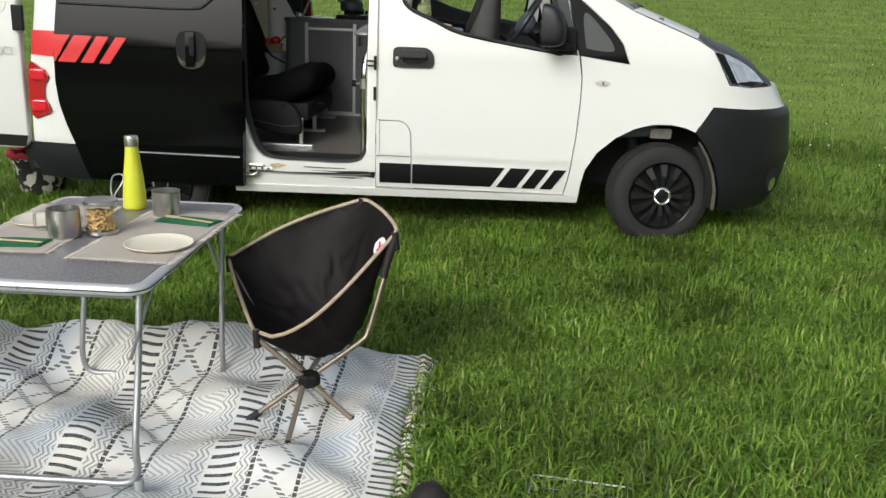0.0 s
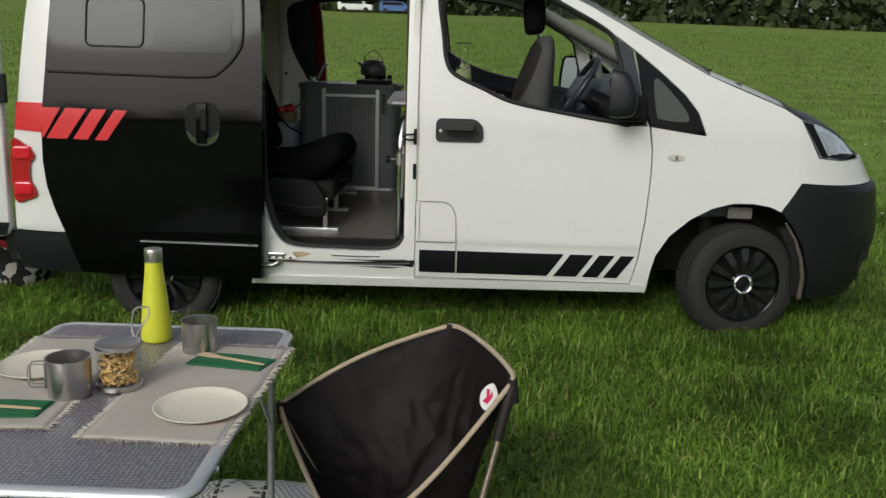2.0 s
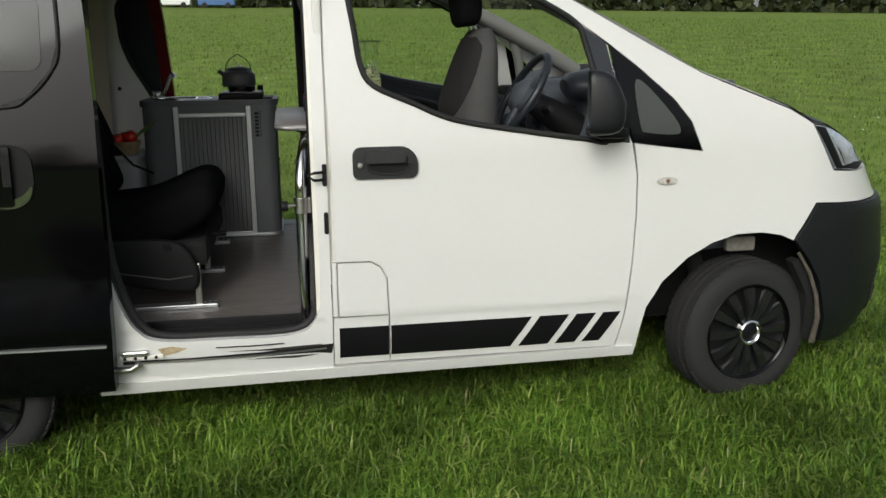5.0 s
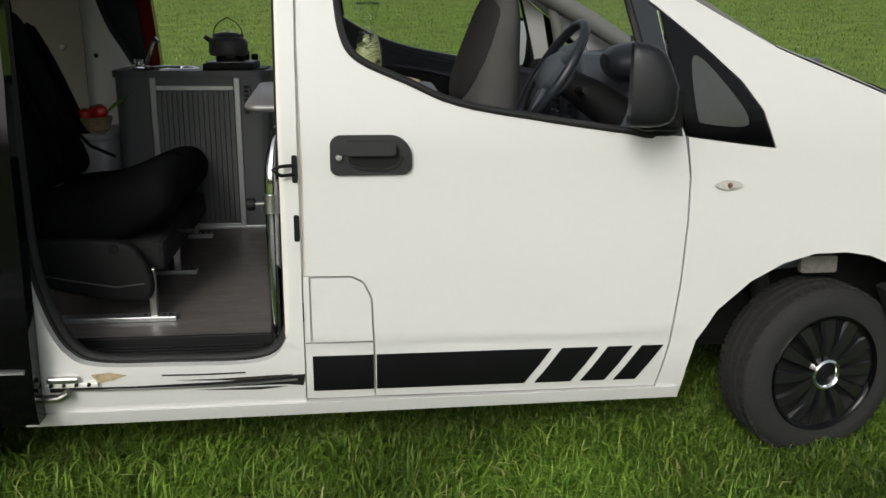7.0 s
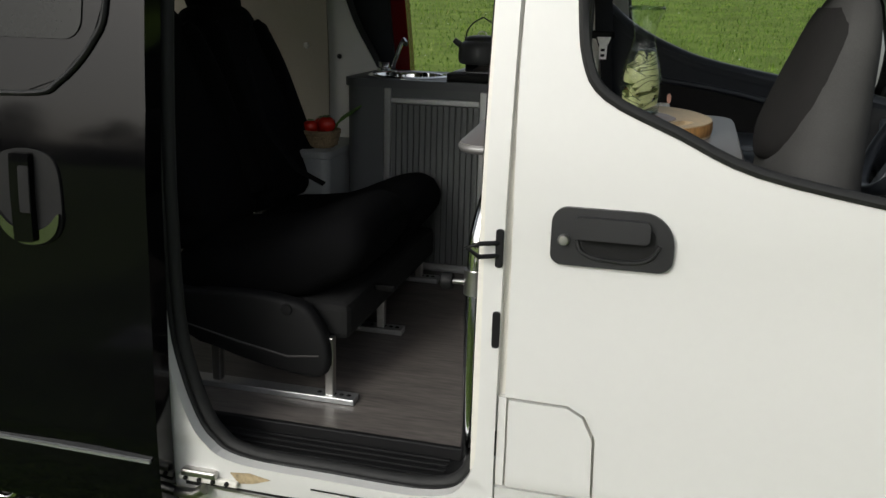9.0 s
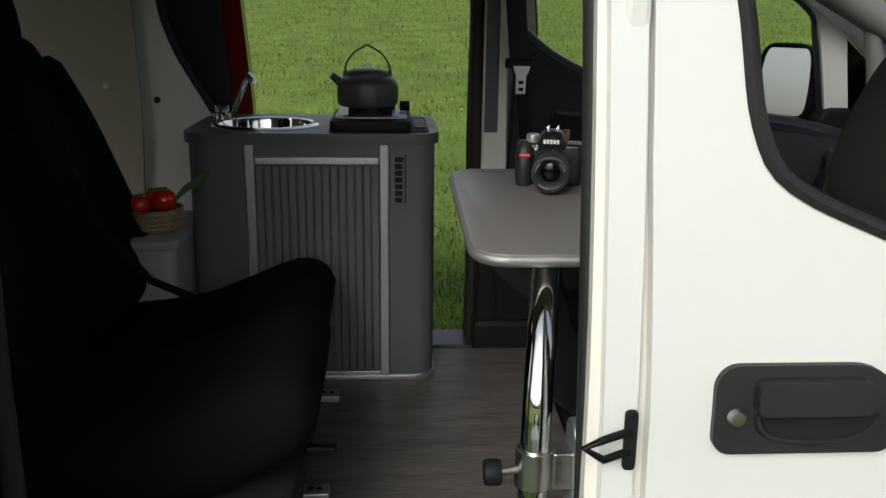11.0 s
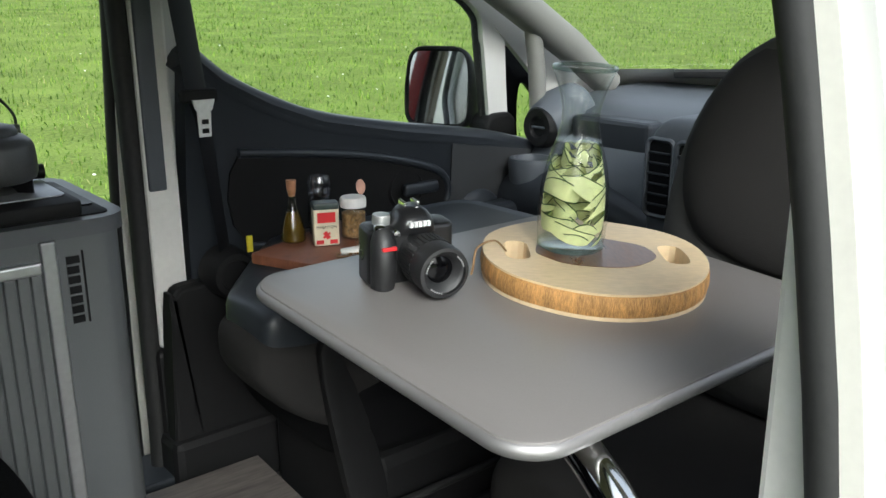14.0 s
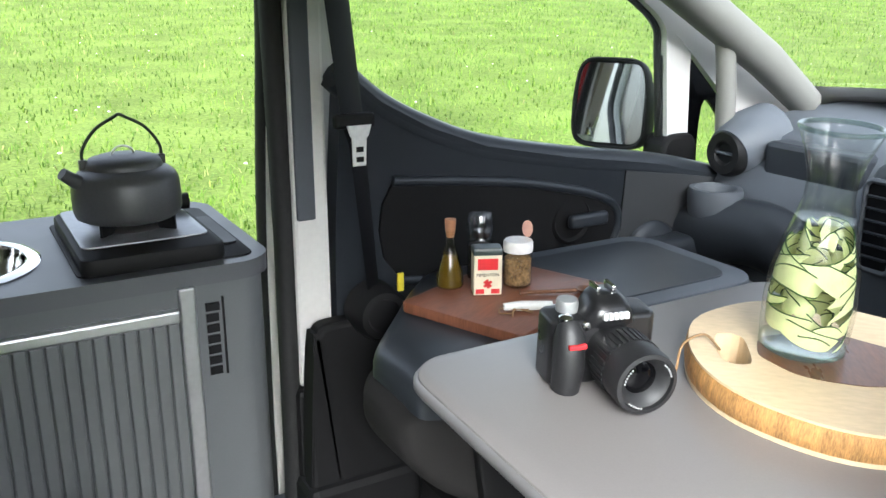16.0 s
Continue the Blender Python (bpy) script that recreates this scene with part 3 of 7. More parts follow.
# ---- outside details of the van ----
door_r, slide_r = DOORS[0], SLIDES[0]


def decal(name, loop, material, under, off=0.004, label="", thick=0.004, far=False, step=0.1):
    return vpart(name, bm_panel([loop], off, thick, far, step), material, label, under)


vpart("fuel_flap", bm_panel([[(-0.58, 0.452), (-0.403, 0.452), (-0.408, 0.585), (-0.43, 0.63), (-0.462, 0.648), (-0.58, 0.649)]], 0, 0.02), WHITE, "white fuel flap")
vpart("rear_sill_corner", bm_panel([[(-0.602, 0.262), (-0.401, 0.262), (-0.403, 0.446), (-0.602, 0.446)]], 0, 0.02), WHITE)
vpart("pillar_strip", bm_panel([[(-0.602, 0.45), (-0.586, 0.45), (-0.586, 0.652), (-0.602, 0.652)]], -0.006, 0.02), WHITE)
vpart("pillar_backing", bm_panel([[(-0.66, 0.25), (-0.39, 0.25), (-0.39, 0.66), (-0.56, 0.68), (-0.56, 1.75), (-0.66, 1.75)]], -0.022, 0.03), WHITE_IN)
vpart("pillar_backing", bm_panel([[(-0.66, 0.25), (-0.39, 0.25), (-0.39, 0.66), (-0.56, 0.68), (-0.56, 1.75), (-0.66, 1.75)]], -0.022, 0.03, True), WHITE_IN)
vpart("rocker_panel", bm_panel([[(-1.43, 0.198), (0.56, 0.216), (0.55, 0.258), (-1.43, 0.245)]], 0.012, 0.04), WHITE, "white sill with grass dirt along the edge")
vpart("rocker_panel", bm_panel([[(-1.43, 0.198), (0.56, 0.216), (0.55, 0.258), (-1.43, 0.245)]], 0.012, 0.04, True), WHITE)
vpart("rear_quarter_lower", bm_panel([[(-0.602, 0.262), (-0.401, 0.262), (-0.403, 0.649), (-0.602, 0.649)]], 0, 0.02, True), WHITE)
# dark sheet added behind the gap to block light and keep it dark
vpart("door_gap_dark_sheet", bm_panel([[(0.44, 0.22), (0.56, 0.22), (0.60, 0.5), (0.60, 1.0), (0.44, 1.03)]], -0.035, 0.01, False), UNDER)
decal("sill_stripe", [(-0.582, 0.290), (-0.402, 0.290), (-0.402, 0.407), (-0.582, 0.407)], DECAL, None, 0.003, "black vinyl stripe")
decal("sill_stripe", [(-0.393, 0.290), (0.059, 0.290), (0.138, 0.407), (-0.393, 0.407)], DECAL, door_r, 0.003, "black vinyl stripe")
for x0, x1 in ((0.092, 0.205), (0.236, 0.312), (0.342, 0.410)):
    decal("stripe_block", [(x0, 0.290), (x1, 0.290), (x1 + 0.079, 0.407), (x0 + 0.079, 0.407)], DECAL, door_r, 0.003)
HANDLE = mat("handle_plastic", (0.021, 0.021, 0.022), 0.5, vary=0.15, fine=600, bump=0.1, depth=0.0005, spec=0.35)
cup = decal("door_handle", rounded(-0.515, -0.285, 0.948, 1.06, (0.022, 0.028, 0.062, 0.03), 8), HANDLE, door_r, 0.01, "black moulded door handle", 0.02)
# flat dark panel: the shade inside the recess put into colour
decal("handle_recess_shade", rounded(-0.455, -0.32, 0.965, 1.03, (0.03, 0.03, 0.015, 0.015)), UNDER, cup, 0.0125, "", 0.002)
vpart("recess_lip", bm_tube([skin(x, z, 0.0125) for x, z in smooth_loop([(-0.465, 1.0), (-0.455, 0.978), (-0.42, 0.966), (-0.36, 0.965), (-0.328, 0.975), (-0.312, 1.0)], 4, False)], 0.0045, 6), HANDLE, "", cup, 60)
decal("handle_grip", rounded(-0.47, -0.33, 1.005, 1.046, 0.01), HANDLE, cup, 0.03, "", 0.018)
vpart("lock", bm_lathe([(0, -0.004), (0.009, -0.003), (0.012, 0.004)], 16, (-0.49, 4.938, 0.998), "y"), STEEL, "steel key lock", cup, 50)
decal("side_repeater", smooth_loop([(0.612, 0.905), (0.635, 0.917), (0.672, 0.917), (0.695, 0.905), (0.672, 0.893), (0.635, 0.893)], 3), mat("clear_repeater", (0.52, 0.50, 0.47), 0.25, vary=0.3, scale=60), None, 0.010, "clear side indicator")
decal("wheel_arch_liner", [(1.30, 0.22), (1.352, 0.20), (1.345, 0.33), (1.30, 0.47), (1.23, 0.57), (1.20, 0.56), (1.28, 0.42)], UNDER, None, -0.02, "", 0.05)

decal("arch_bracket", rounded(0.955, 1.075, 0.60, 0.655, 0.008), mat("dusty_bracket", (0.16, 0.15, 0.13), 0.7, vary=0.3, scale=30), None, -0.09, "dusty pressed bracket in the wheel arch", 0.02)
for x in (0.985, 1.045):
    vpart("bracket_hole", bm_lathe([(0, -0.002), (0.007, -0.001), (0.008, 0.004)], 12, (x, 5.045, 0.635), "y"), UNDER, "", None, 50)
vpart("arch_lip", bm_tube([skin(to_a(x, z), z, -0.004) for x, z in ((1.215, 0.60), (1.27, 0.52), (1.315, 0.42), (1.34, 0.32), (1.35, 0.205))], [0.006, 0.008, 0.009, 0.011, 0.013], 8), mat("muddy_rubber", (0.10, 0.085, 0.065), 0.9, vary=0.45, scale=25, bump=0.3), "mud-stained arch lip", None, 60)
vpart("drive_strut", bm_tube([(0.86, 5.16, 0.62), (0.90, 5.14, 0.45), (0.95, 5.12, 0.30)], [0.03, 0.035, 0.03], 10), UNDER, "", None, 60)
vpart("fog_recess", bm_panel([smooth_loop([(1.66, 0.43), (1.72, 0.45), (1.76, 0.40), (1.75, 0.28), (1.70, 0.26), (1.665, 0.32)], 3)], 0.016, 0.006), UNDER)
vpart("fog_lamp", bm_panel([smooth_loop([(1.69, 0.37), (1.72, 0.38), (1.735, 0.34), (1.72, 0.30), (1.69, 0.30), (1.68, 0.335)], 3)], 0.02, 0.006), CHROME, "small round fog lamp")

vpart("repeater_bulb", bm_lathe([(0, -0.003), (0.006, -0.002), (0.008, 0.003)], 14, (0.654, 4.936, 0.905), "y"), mat("amber_bulb", (0.22, 0.10, 0.06), 0.3), "", None, 50)

# sliding door
decal("window_panel", smooth_loop([(-1.45, 1.70), (-1.445, 1.42), (-1.47, 1.335), (-1.545, 1.255), (-1.63, 1.226), (-2.0, 1.228), (-2.36, 1.234), (-2.35, 1.70)], 1), BLACK, slide_r, 0.079, "dark tinted window panel", 0.01)
vpart("panel_seal", bm_tube([skin(x, z, 0.078) for x, z in smooth_loop([(-1.455, 1.70), (-1.442, 1.42), (-1.47, 1.33), (-1.545, 1.25), (-1.63, 1.222), (-2.0, 1.224), (-2.37, 1.230)], 5, False)], 0.007, 6), RUBBER, "", slide_r, 60)
decal("tinted_pane", rounded(-1.86, -1.495, 1.335, 1.57, 0.04), mat("smoked_pane", (0.007, 0.008, 0.007), 0.14, spec=0.22, vary=0.15, scale=5, bump=0.0), slide_r, 0.082, "smoked glass pane")
vpart("pane_seal", bm_tube([skin(x, z, 0.08) for x, z in rounded(-2.19, -1.915, 1.353, 1.576, 0.03)], 0.005, 6, True), RUBBER, "", slide_r, 60)
decal("trim_line", [(-1.95, 0.420), (-1.372, 0.414), (-1.372, 0.421), (-1.95, 0.426)], ALU, slide_r, 0.084, "silver rubbing strip", 0.01)
for quad in ([(-2.405, 0.915), (-2.40, 0.915), (-2.31, 1.060), (-2.405, 1.060)], [(-2.385, 0.914), (-2.285, 0.913), (-2.185, 1.058), (-2.285, 1.060)], [(-2.255, 0.913), (-2.185, 0.912), (-2.09, 1.057), (-2.158, 1.058)], [(-2.15, 0.912), (-2.092, 0.911), (-1.99, 1.055), (-2.05, 1.056)]):
    decal("red_block", quad, RED_DECAL, slide_r, 0.079)
decal("red_band", [(-2.59, 0.94), (-2.40, 0.93), (-2.40, 1.075), (-2.575, 1.075)], RED_DECAL, None, 0.004, "red vinyl band")
sh = decal("door_handle", smooth_loop([(-1.712, 1.03), (-1.70, 0.94), (-1.66, 0.903), (-1.628, 0.898), (-1.59, 0.903), (-1.55, 0.94), (-1.545, 1.03), (-1.56, 1.085), (-1.60, 1.105), (-1.66, 1.105), (-1.70, 1.085)], 4), UNDER, slide_r, 0.080, "gloss black recessed pull handle", 0.006)
# bright crescent added for the sky's reflection in the black cup
decal("cup_sky_glint", smooth_loop([(-1.705, 0.975), (-1.69, 0.93), (-1.65, 0.905), (-1.60, 0.905), (-1.56, 0.93), (-1.548, 0.975), (-1.58, 0.945), (-1.628, 0.93), (-1.675, 0.945)], 4), mat("sky_glint_metal", (0.30, 0.30, 0.32), 0.12, 1.0, bump=0), sh, 0.088, "", 0.008)
decal("pull_bar", rounded(-1.655, -1.607, 0.91, 1.10, 0.006), BLACK, sh, 0.098, "", 0.018)
decal("pull_insert", rounded(-1.632, -1.606, 0.975, 1.075, 0.004), UNDER, sh, 0.1, "", 0.003)
decal("inner_trim", [(x - 0.012 if x > -1.6 else x + 0.06, z) for x, z in SLIDE], TRIM_DARK, SLIDES[1], 0.01, "", 0.01, True)
decal("inner_trim", [(x - 0.015 if x > -1.6 else x + 0.03, z) for x, z in SLIDE], TRIM_DARK, slide_r, 0.01, "", 0.01)

# sill rail and door gear
vpart("rail_slot", bm_panel([[(-1.34, 0.318), (-1.0, 0.316), (-0.80, 0.318), (-0.66, 0.318), (-0.612, 0.312), (-0.605, 0.35), (-0.70, 0.344), (-0.85, 0.334), (-1.1, 0.329), (-1.34, 0.331)]], 0.002, 0.003, False, 0.1), UNDER, "open sliding rail in the sill")
vpart("rail_bar", bm_tube([skin(x, z, 0.004) for x, z in ((-1.30, 0.323), (-1.1, 0.320), (-0.9, 0.321), (-0.75, 0.327), (-0.63, 0.334))], 0.0035, 6), STEEL, "", None, 50)
vpart("rail_scuff", bm_tube([skin(x, z, 0.004) for x, z in ((-1.02, 0.364), (-0.9, 0.362), (-0.78, 0.364))], 0.0022, 6), UNDER, "", None, 50)
GREASE = mat("grease_smear", (0.03, 0.027, 0.024), 0.5, vary=0.6, scale=40, bump=0.2)
for loop in ([(-0.98, 0.345), (-0.80, 0.338), (-0.66, 0.345), (-0.64, 0.352), (-0.72, 0.350), (-0.86, 0.345)], [(-0.92, 0.309), (-0.74, 0.303), (-0.66, 0.312), (-0.78, 0.312)]):
    vpart("grease_streak", bm_panel([loop], 0.003, 0.002, False, 0.05), GREASE)
vpart("rust_stain", bm_panel([[(-1.22, 0.372), (-1.17, 0.378), (-1.12, 0.368), (-1.16, 0.352), (-1.20, 0.345)]], 0.0025, 0.002, False, 0.05), mat("rust_film", (0.42, 0.33, 0.20), 0.7, vary=0.4, scale=50))
gear = vpart("roller_arm", bm_tube([skin(x, z, 0.02) for x, z in ((-1.39, 0.285), (-1.36, 0.305), (-1.31, 0.305), (-1.28, 0.325))], 0.013, 8), STEEL, "steel roller arm", None, 50)
vpart("roller_bracket", bm_box(-1.35, -1.20, 4.942, 4.965, 0.337, 0.352, 0.004), WHITE_IN, "", gear)
vpart("roller_plate", bm_box(-1.34, -1.25, 4.935, 4.96, 0.352, 0.372, 0.006), STEEL, "", gear)
for x in (-1.33, -1.295, -1.26, -1.225):
    vpart("rivet", bm_lathe([(0, -0.004), (0.005, -0.003), (0.006, 0.003)], 10, (x, 4.94, 0.346), "y"), UNDER, "", gear, 50)
vpart("grommet", bm_lathe([(0, -0.003), (0.011, -0.002), (0.014, 0.003)], 16, (-1.365, 4.957, 0.43), "y"), RUBBER, "", None, 50)
for z in (0.97, 0.80):
    st = vpart("striker", bm_slab(rounded(-0.622, -0.606, z - 0.042, z + 0.036, 0.006), 4.946, 4.953, 0.002, plane="xz"), PLASTIC, "black door striker")
    if z > 0.9:
        vpart("striker_loop", bm_tube([(-0.615, 4.95, z + 0.008), (-0.65, 4.93, z + 0.008), (-0.675, 4.925, z), (-0.65, 4.93, z - 0.018), (-0.615, 4.95, z - 0.018)], 0.005, 8), DECAL, "", st, 60)
for z in (0.545,):
    vpart("latch_plate", bm_box(-0.615, -0.604, 4.945, 4.956, z - 0.03, z + 0.03, 0.004), PLASTIC)

# rear door, swung open square to the tail
rd = vpart("rear_door", bm_slab(rounded(-3.36, -2.64, 0.40, 1.70, 0.05), 4.965, 5.02, 0.012, plane="xz"), WHITE, "white rear door swung open", None, 50)
vpart("rear_stripe", bm_slab([(-3.36, 0.425), (-2.66, 0.41), (-2.642, 0.475), (-3.36, 0.49)], 4.960, 4.966, plane="xz"), DECAL, "", rd)
vpart("door_recess", bm_slab(rounded(-3.3, -2.70, 1.16, 1.62, 0.06), 4.961, 4.966, 0.002, plane="xz"), WHITE, "", rd)
vpart("rear_hinge", bm_box(-2.665, -2.60, 4.94, 4.965, 1.07, 1.21, 0.006), DECAL, "black hinge", rd)


def lettering(text, size, m, material, parent, name, label="", depth=0.001):
    c = bpy.data.curves.new(name, "FONT")
    c.body, c.size, c.extrude, c.align_x, c.align_y = text, size, depth, "CENTER", "CENTER"
    t = new("tmp", c)
    me = bpy.data.meshes.new_from_object(t.evaluated_get(bpy.context.evaluated_depsgraph_get()))
    bpy.data.objects.remove(t)
    me.materials.append(material)
    ob = new(name, me)
    ob.parent = parent
    ob.matrix_basis = m
    if label:
        tagged(ob, label)
    return ob


lettering("dCi", 0.065, pose(-2.73, 4.955, 0.955, 90), ALU, rd, "badge", "silver engine badge")
vpart("rear_closed_door", bm_box(-2.60, -2.55, YC, 6.5, 0.42, 1.72, 0.02), WHITE, "white rear door, closed")
vpart("rear_bumper", bm_box(-2.68, -2.50, 5.0, 6.6, 0.24, 0.43, 0.04), BUMPER)


def mirror_shell(hw, hh):
    """A housing that opens to the rear and rounds off to the front, narrower at its top."""
    b = bmesh.new()
    rings = []
    for x, k in ((-0.046, 0.86), (-0.05, 0.90), (-0.060, 0.93), (-0.060, 0.97), (-0.05, 1.0), (-0.01, 1.0), (0.02, 0.97), (0.042, 0.90), (0.055, 0.78), (0.062, 0.58), (0.064, 0.3)):
        ring = []
        for i in range(40):
            t = 2 * math.pi * i / 40
            c, q = math.cos(t), math.sin(t)
            y = math.copysign(abs(c) ** 0.4, c) * hw * k
            z = math.copysign(abs(q) ** 0.4, q) * hh * (k if x > 0 else 1 - (1 - k) * 0.8)
            slope = 0.045 * max(0.0, z / hh) * (1 if x > -0.03 else 0)
            ring.append(b.verts.new((x - slope, y * (1 - 0.10 * max(0.0, z / hh)), z)))
        rings.append(ring)
    for p, q in zip(rings, rings[1:]):
        for i in range(40):
            b.faces.new((p[i], p[(i + 1) % 40], q[(i + 1) % 40], q[i]))
    b.faces.new(rings[0][::-1])
    b.faces.new(rings[-1])
    return b


def door_mirror(far):
    Y = lambda v: 2 * YC - v if far else v
    place = pose(0.375, 6.75, 1.262, 0, 4.8, 29) if far else pose(0.358, 4.815, 1.207, 0, 0, -14)
    b = mirror_shell(0.104 if far else 0.072, 0.118 if far else 0.112)
    b.transform(place)
    ob = vpart("door_mirror", b, PLASTIC if far else BUMPER, "black door mirror on a short arm", None, 40)
    vpart("mirror_arm", bm_box(0.34, 0.46, min(Y(4.85), Y(4.99)), max(Y(4.85), Y(4.99)), 1.075, 1.115, 0.015), PLASTIC, "", ob)
    vpart("mirror_foot", bm_slab(rounded(0.38, 0.50, 1.05, 1.20, 0.04), min(Y(4.94), Y(5.02)), max(Y(4.94), Y(5.02)), 0.012, plane="xz"), PLASTIC, "", ob)
    w, h = (0.091, 0.103) if far else (0.060, 0.096)
    g = bm_slab(rounded(-w, w, -h, h, 0.035, 6), -0.0505, -0.047, 0.0005, 1, "yz")
    g.transform(place)
    vpart("mirror_glass", g, MIRROR, "mirror glass", ob)


door_mirror(False)
door_mirror(True)

# ---- cab ----
for far in (False, True):
    top = [(-0.555, 1.42), (-0.47, 1.352), (-0.36, 1.295), (-0.224, 1.245), (0.0, 1.20), (0.28, 1.156), (0.45, 1.115), (0.50, 1.10)] if far else [(-0.50, 1.20), (-0.43, 1.19), (-0.224, 1.125), (0.0, 1.075), (0.28, 1.04), (0.50, 1.02)]
    dt = vpart("door_trim", bm_panel([[(0.50, 0.5), (top[0][0], 0.5)] + top], -0.10 if far else -0.035, 0.05 if far else 0.035, far, 0.06), TRIM_DARK, "dark moulded door trim", DOORS[far])
    rim = smooth_loop(top, 4, False)
    vpart("trim_roll", bm_tube([skin(x, z - 0.012, -0.118 if far else -0.05, far) for x, z in rim], 0.034 if far else 0.018, 10), TRIM_DARK, "", dt, 60)
    if far:
        vpart("arm_recess", bm_panel([smooth_loop([(-0.44, 1.19), (-0.22, 1.165), (-0.05, 1.135), (0.10, 1.09), (0.15, 1.045), (0.14, 0.99), (0.09, 0.95), (-0.08, 0.945), (-0.42, 0.99)], 4)], -0.152, 0.006, True), PLASTIC, "", dt)
        vpart("recess_rim", bm_tube([skin(x, z, -0.155, True) for x, z in smooth_loop([(-0.44, 1.195), (-0.22, 1.17), (-0.05, 1.14), (0.105, 1.095), (0.157, 1.047), (0.147, 0.985), (0.095, 0.942), (-0.08, 0.937), (-0.42, 0.98)], 5, False)], 0.011, 8), TRIM_DARK, "", dt, 60)
        vpart("trim_front", bm_panel([[(0.168, 1.152), (0.46, 1.105), (0.46, 0.55), (0.10, 0.55), (0.12, 0.90), (0.16, 0.97), (0.172, 1.045)]], -0.148, 0.006, True, 0.06), mat("mid_trim_plastic", (0.045, 0.047, 0.05), 0.55, vary=0.1, fine=500, bump=0.1, depth=0.0005), "grey front part of the trim", dt)
        vpart("handle_cup", bm_lathe([(0, 0.012), (0.035, 0.01), (0.045, 0.0), (0.05, -0.006), (0.056, 0.0), (0.056, 0.012)], 24, (0.02, 6.474, 1.052), "y"), PLASTIC, "", dt, 50)
        vpart("inner_handle", bm_box(0.0, 0.11, 6.446, 6.468, 1.036, 1.068, 0.01, 3), TRIM_DARK, "black inner door handle", dt, 40)
        vpart("speaker_cover", bm_lathe([(0, -0.012), (0.06, -0.01), (0.085, 0.0), (0.09, 0.008)], 28, (0.26, 6.46, 0.93), "y"), TRIM_DARK, "", dt, 50)
        vpart("grab_pocket", bm_box(0.18, 0.38, 6.40, 6.48, 0.93, 0.985, 0.02, 3), TRIM_DARK, "", dt, 40)
dash_profile = [(0.46, 0.55), (0.44, 0.85), (0.43, 1.0), (0.47, 1.10), (0.52, 1.16), (0.56, 1.215), (0.63, 1.24), (0.80, 1.25), (0.98, 1.265), (1.03, 1.15), (1.0, 0.6)]
dash = vpart("dashboard", bm_slab(dash_profile, 5.09, 6.50, 0.02, 3, "xz"), TRIM, "dark grey moulded dashboard", None, 40)
# dark box painted in for the shaded shelf opening
vpart("dash_shelf_shade", bm_box(0.50, 0.575, 6.10, 6.36, 1.12, 1.21, 0.012), TRIM_DARK, "", dash)
# pale metal strip painted in for the highlight along the ledge
vpart("dash_ledge_highlight", bm_box(0.50, 0.56, 6.04, 6.40, 1.095, 1.108, 0.004), ALU, "", dash)
vpart("end_pod", bm_tube([(0.60, 6.44, 1.20), (0.53, 6.44, 1.19), (0.47, 6.44, 1.17)], [0.085, 0.08, 0.06], 20), TRIM, "", dash, 50)
vent = vpart("round_vent", bm_lathe([(0, 0.0), (0.024, -0.002), (0.03, -0.012), (0.05, -0.014), (0.056, -0.002), (0.058, 0.02)], 28, (0.462, 6.44, 1.17), "x"), PLASTIC, "round black air vent", dash, 40)
vpart("vent_slat", bm_box(0.452, 0.462, 6.415, 6.465, 1.167, 1.173, 0.002), TRIM, "", vent)
vpart("door_cup_holder", bm_lathe([(0.04, -0.12), (0.06, -0.09), (0.066, 0.0), (0.062, 0.010), (0.052, 0.010), (0.047, 0.0), (0.042, -0.07), (0, -0.075)], 32, (0.41, 6.415, 1.085)), TRIM, "", dash, 50)
vpart("dash_swell", bm_tube(spline([(0.43, 6.50, 0.96), (0.42, 6.42, 0.985), (0.445, 6.30, 1.0), (0.46, 6.15, 0.97), (0.46, 5.98, 0.92)], 4), [0.085] * 6 + [0.08] * 5 + [0.07] * 6, 16), TRIM_DARK, "", dash, 50)
stack = vpart("centre_console", bm_slab(rounded(5.60, 6.0, 0.70, 1.255, 0.075), 0.36, 0.54, 0.03, 3, "yz"), TRIM, "grey centre console", dash, 40)
for y in (5.95, 5.87, 5.68):
    vpart("console_vent", bm_slab(rounded(y - 0.032, y + 0.032, 1.03, 1.20, 0.012), 0.352, 0.362, 0.003, plane="yz"), DECAL, "", stack)
    for k in range(6):
        vpart("vent_blade", bm_box(0.343, 0.354, y - 0.028, y + 0.028, 1.052 + 0.024 * k, 1.056 + 0.024 * k, 0.001), TRIM_DARK, "", stack)
    vpart("vent_bezel", bm_tube([(0.352, p, q) for p, q in rounded(y - 0.036, y + 0.036, 1.026, 1.204, 0.016)], 0.006, 6, True), TRIM, "", stack, 60)
vpart("radio_panel", bm_slab(rounded(5.69, 5.86, 0.90, 1.02, 0.01), 0.350, 0.362, 0.003, plane="yz"), DECAL, "black radio panel", stack)
for k in range(4):
    vpart("control_knob", bm_lathe([(0.014, 0.012), (0.013, -0.012), (0, -0.014)], 16, (0.35, 5.70 + 0.045 * k, 0.86), "x"), PLASTIC, "", stack, 50)
vpart("instrument_hood", bm_tube([(0.62, 5.42, 1.22), (0.50, 5.42, 1.24), (0.42, 5.42, 1.235), (0.40, 5.42, 1.23)], [0.15, 0.14, 0.11, 0.07], 20, flat=0.5), TRIM_DARK, "", dash, 50)
wheel_pose = pose(0.215, 5.42, 1.205, 0, -58, 0)
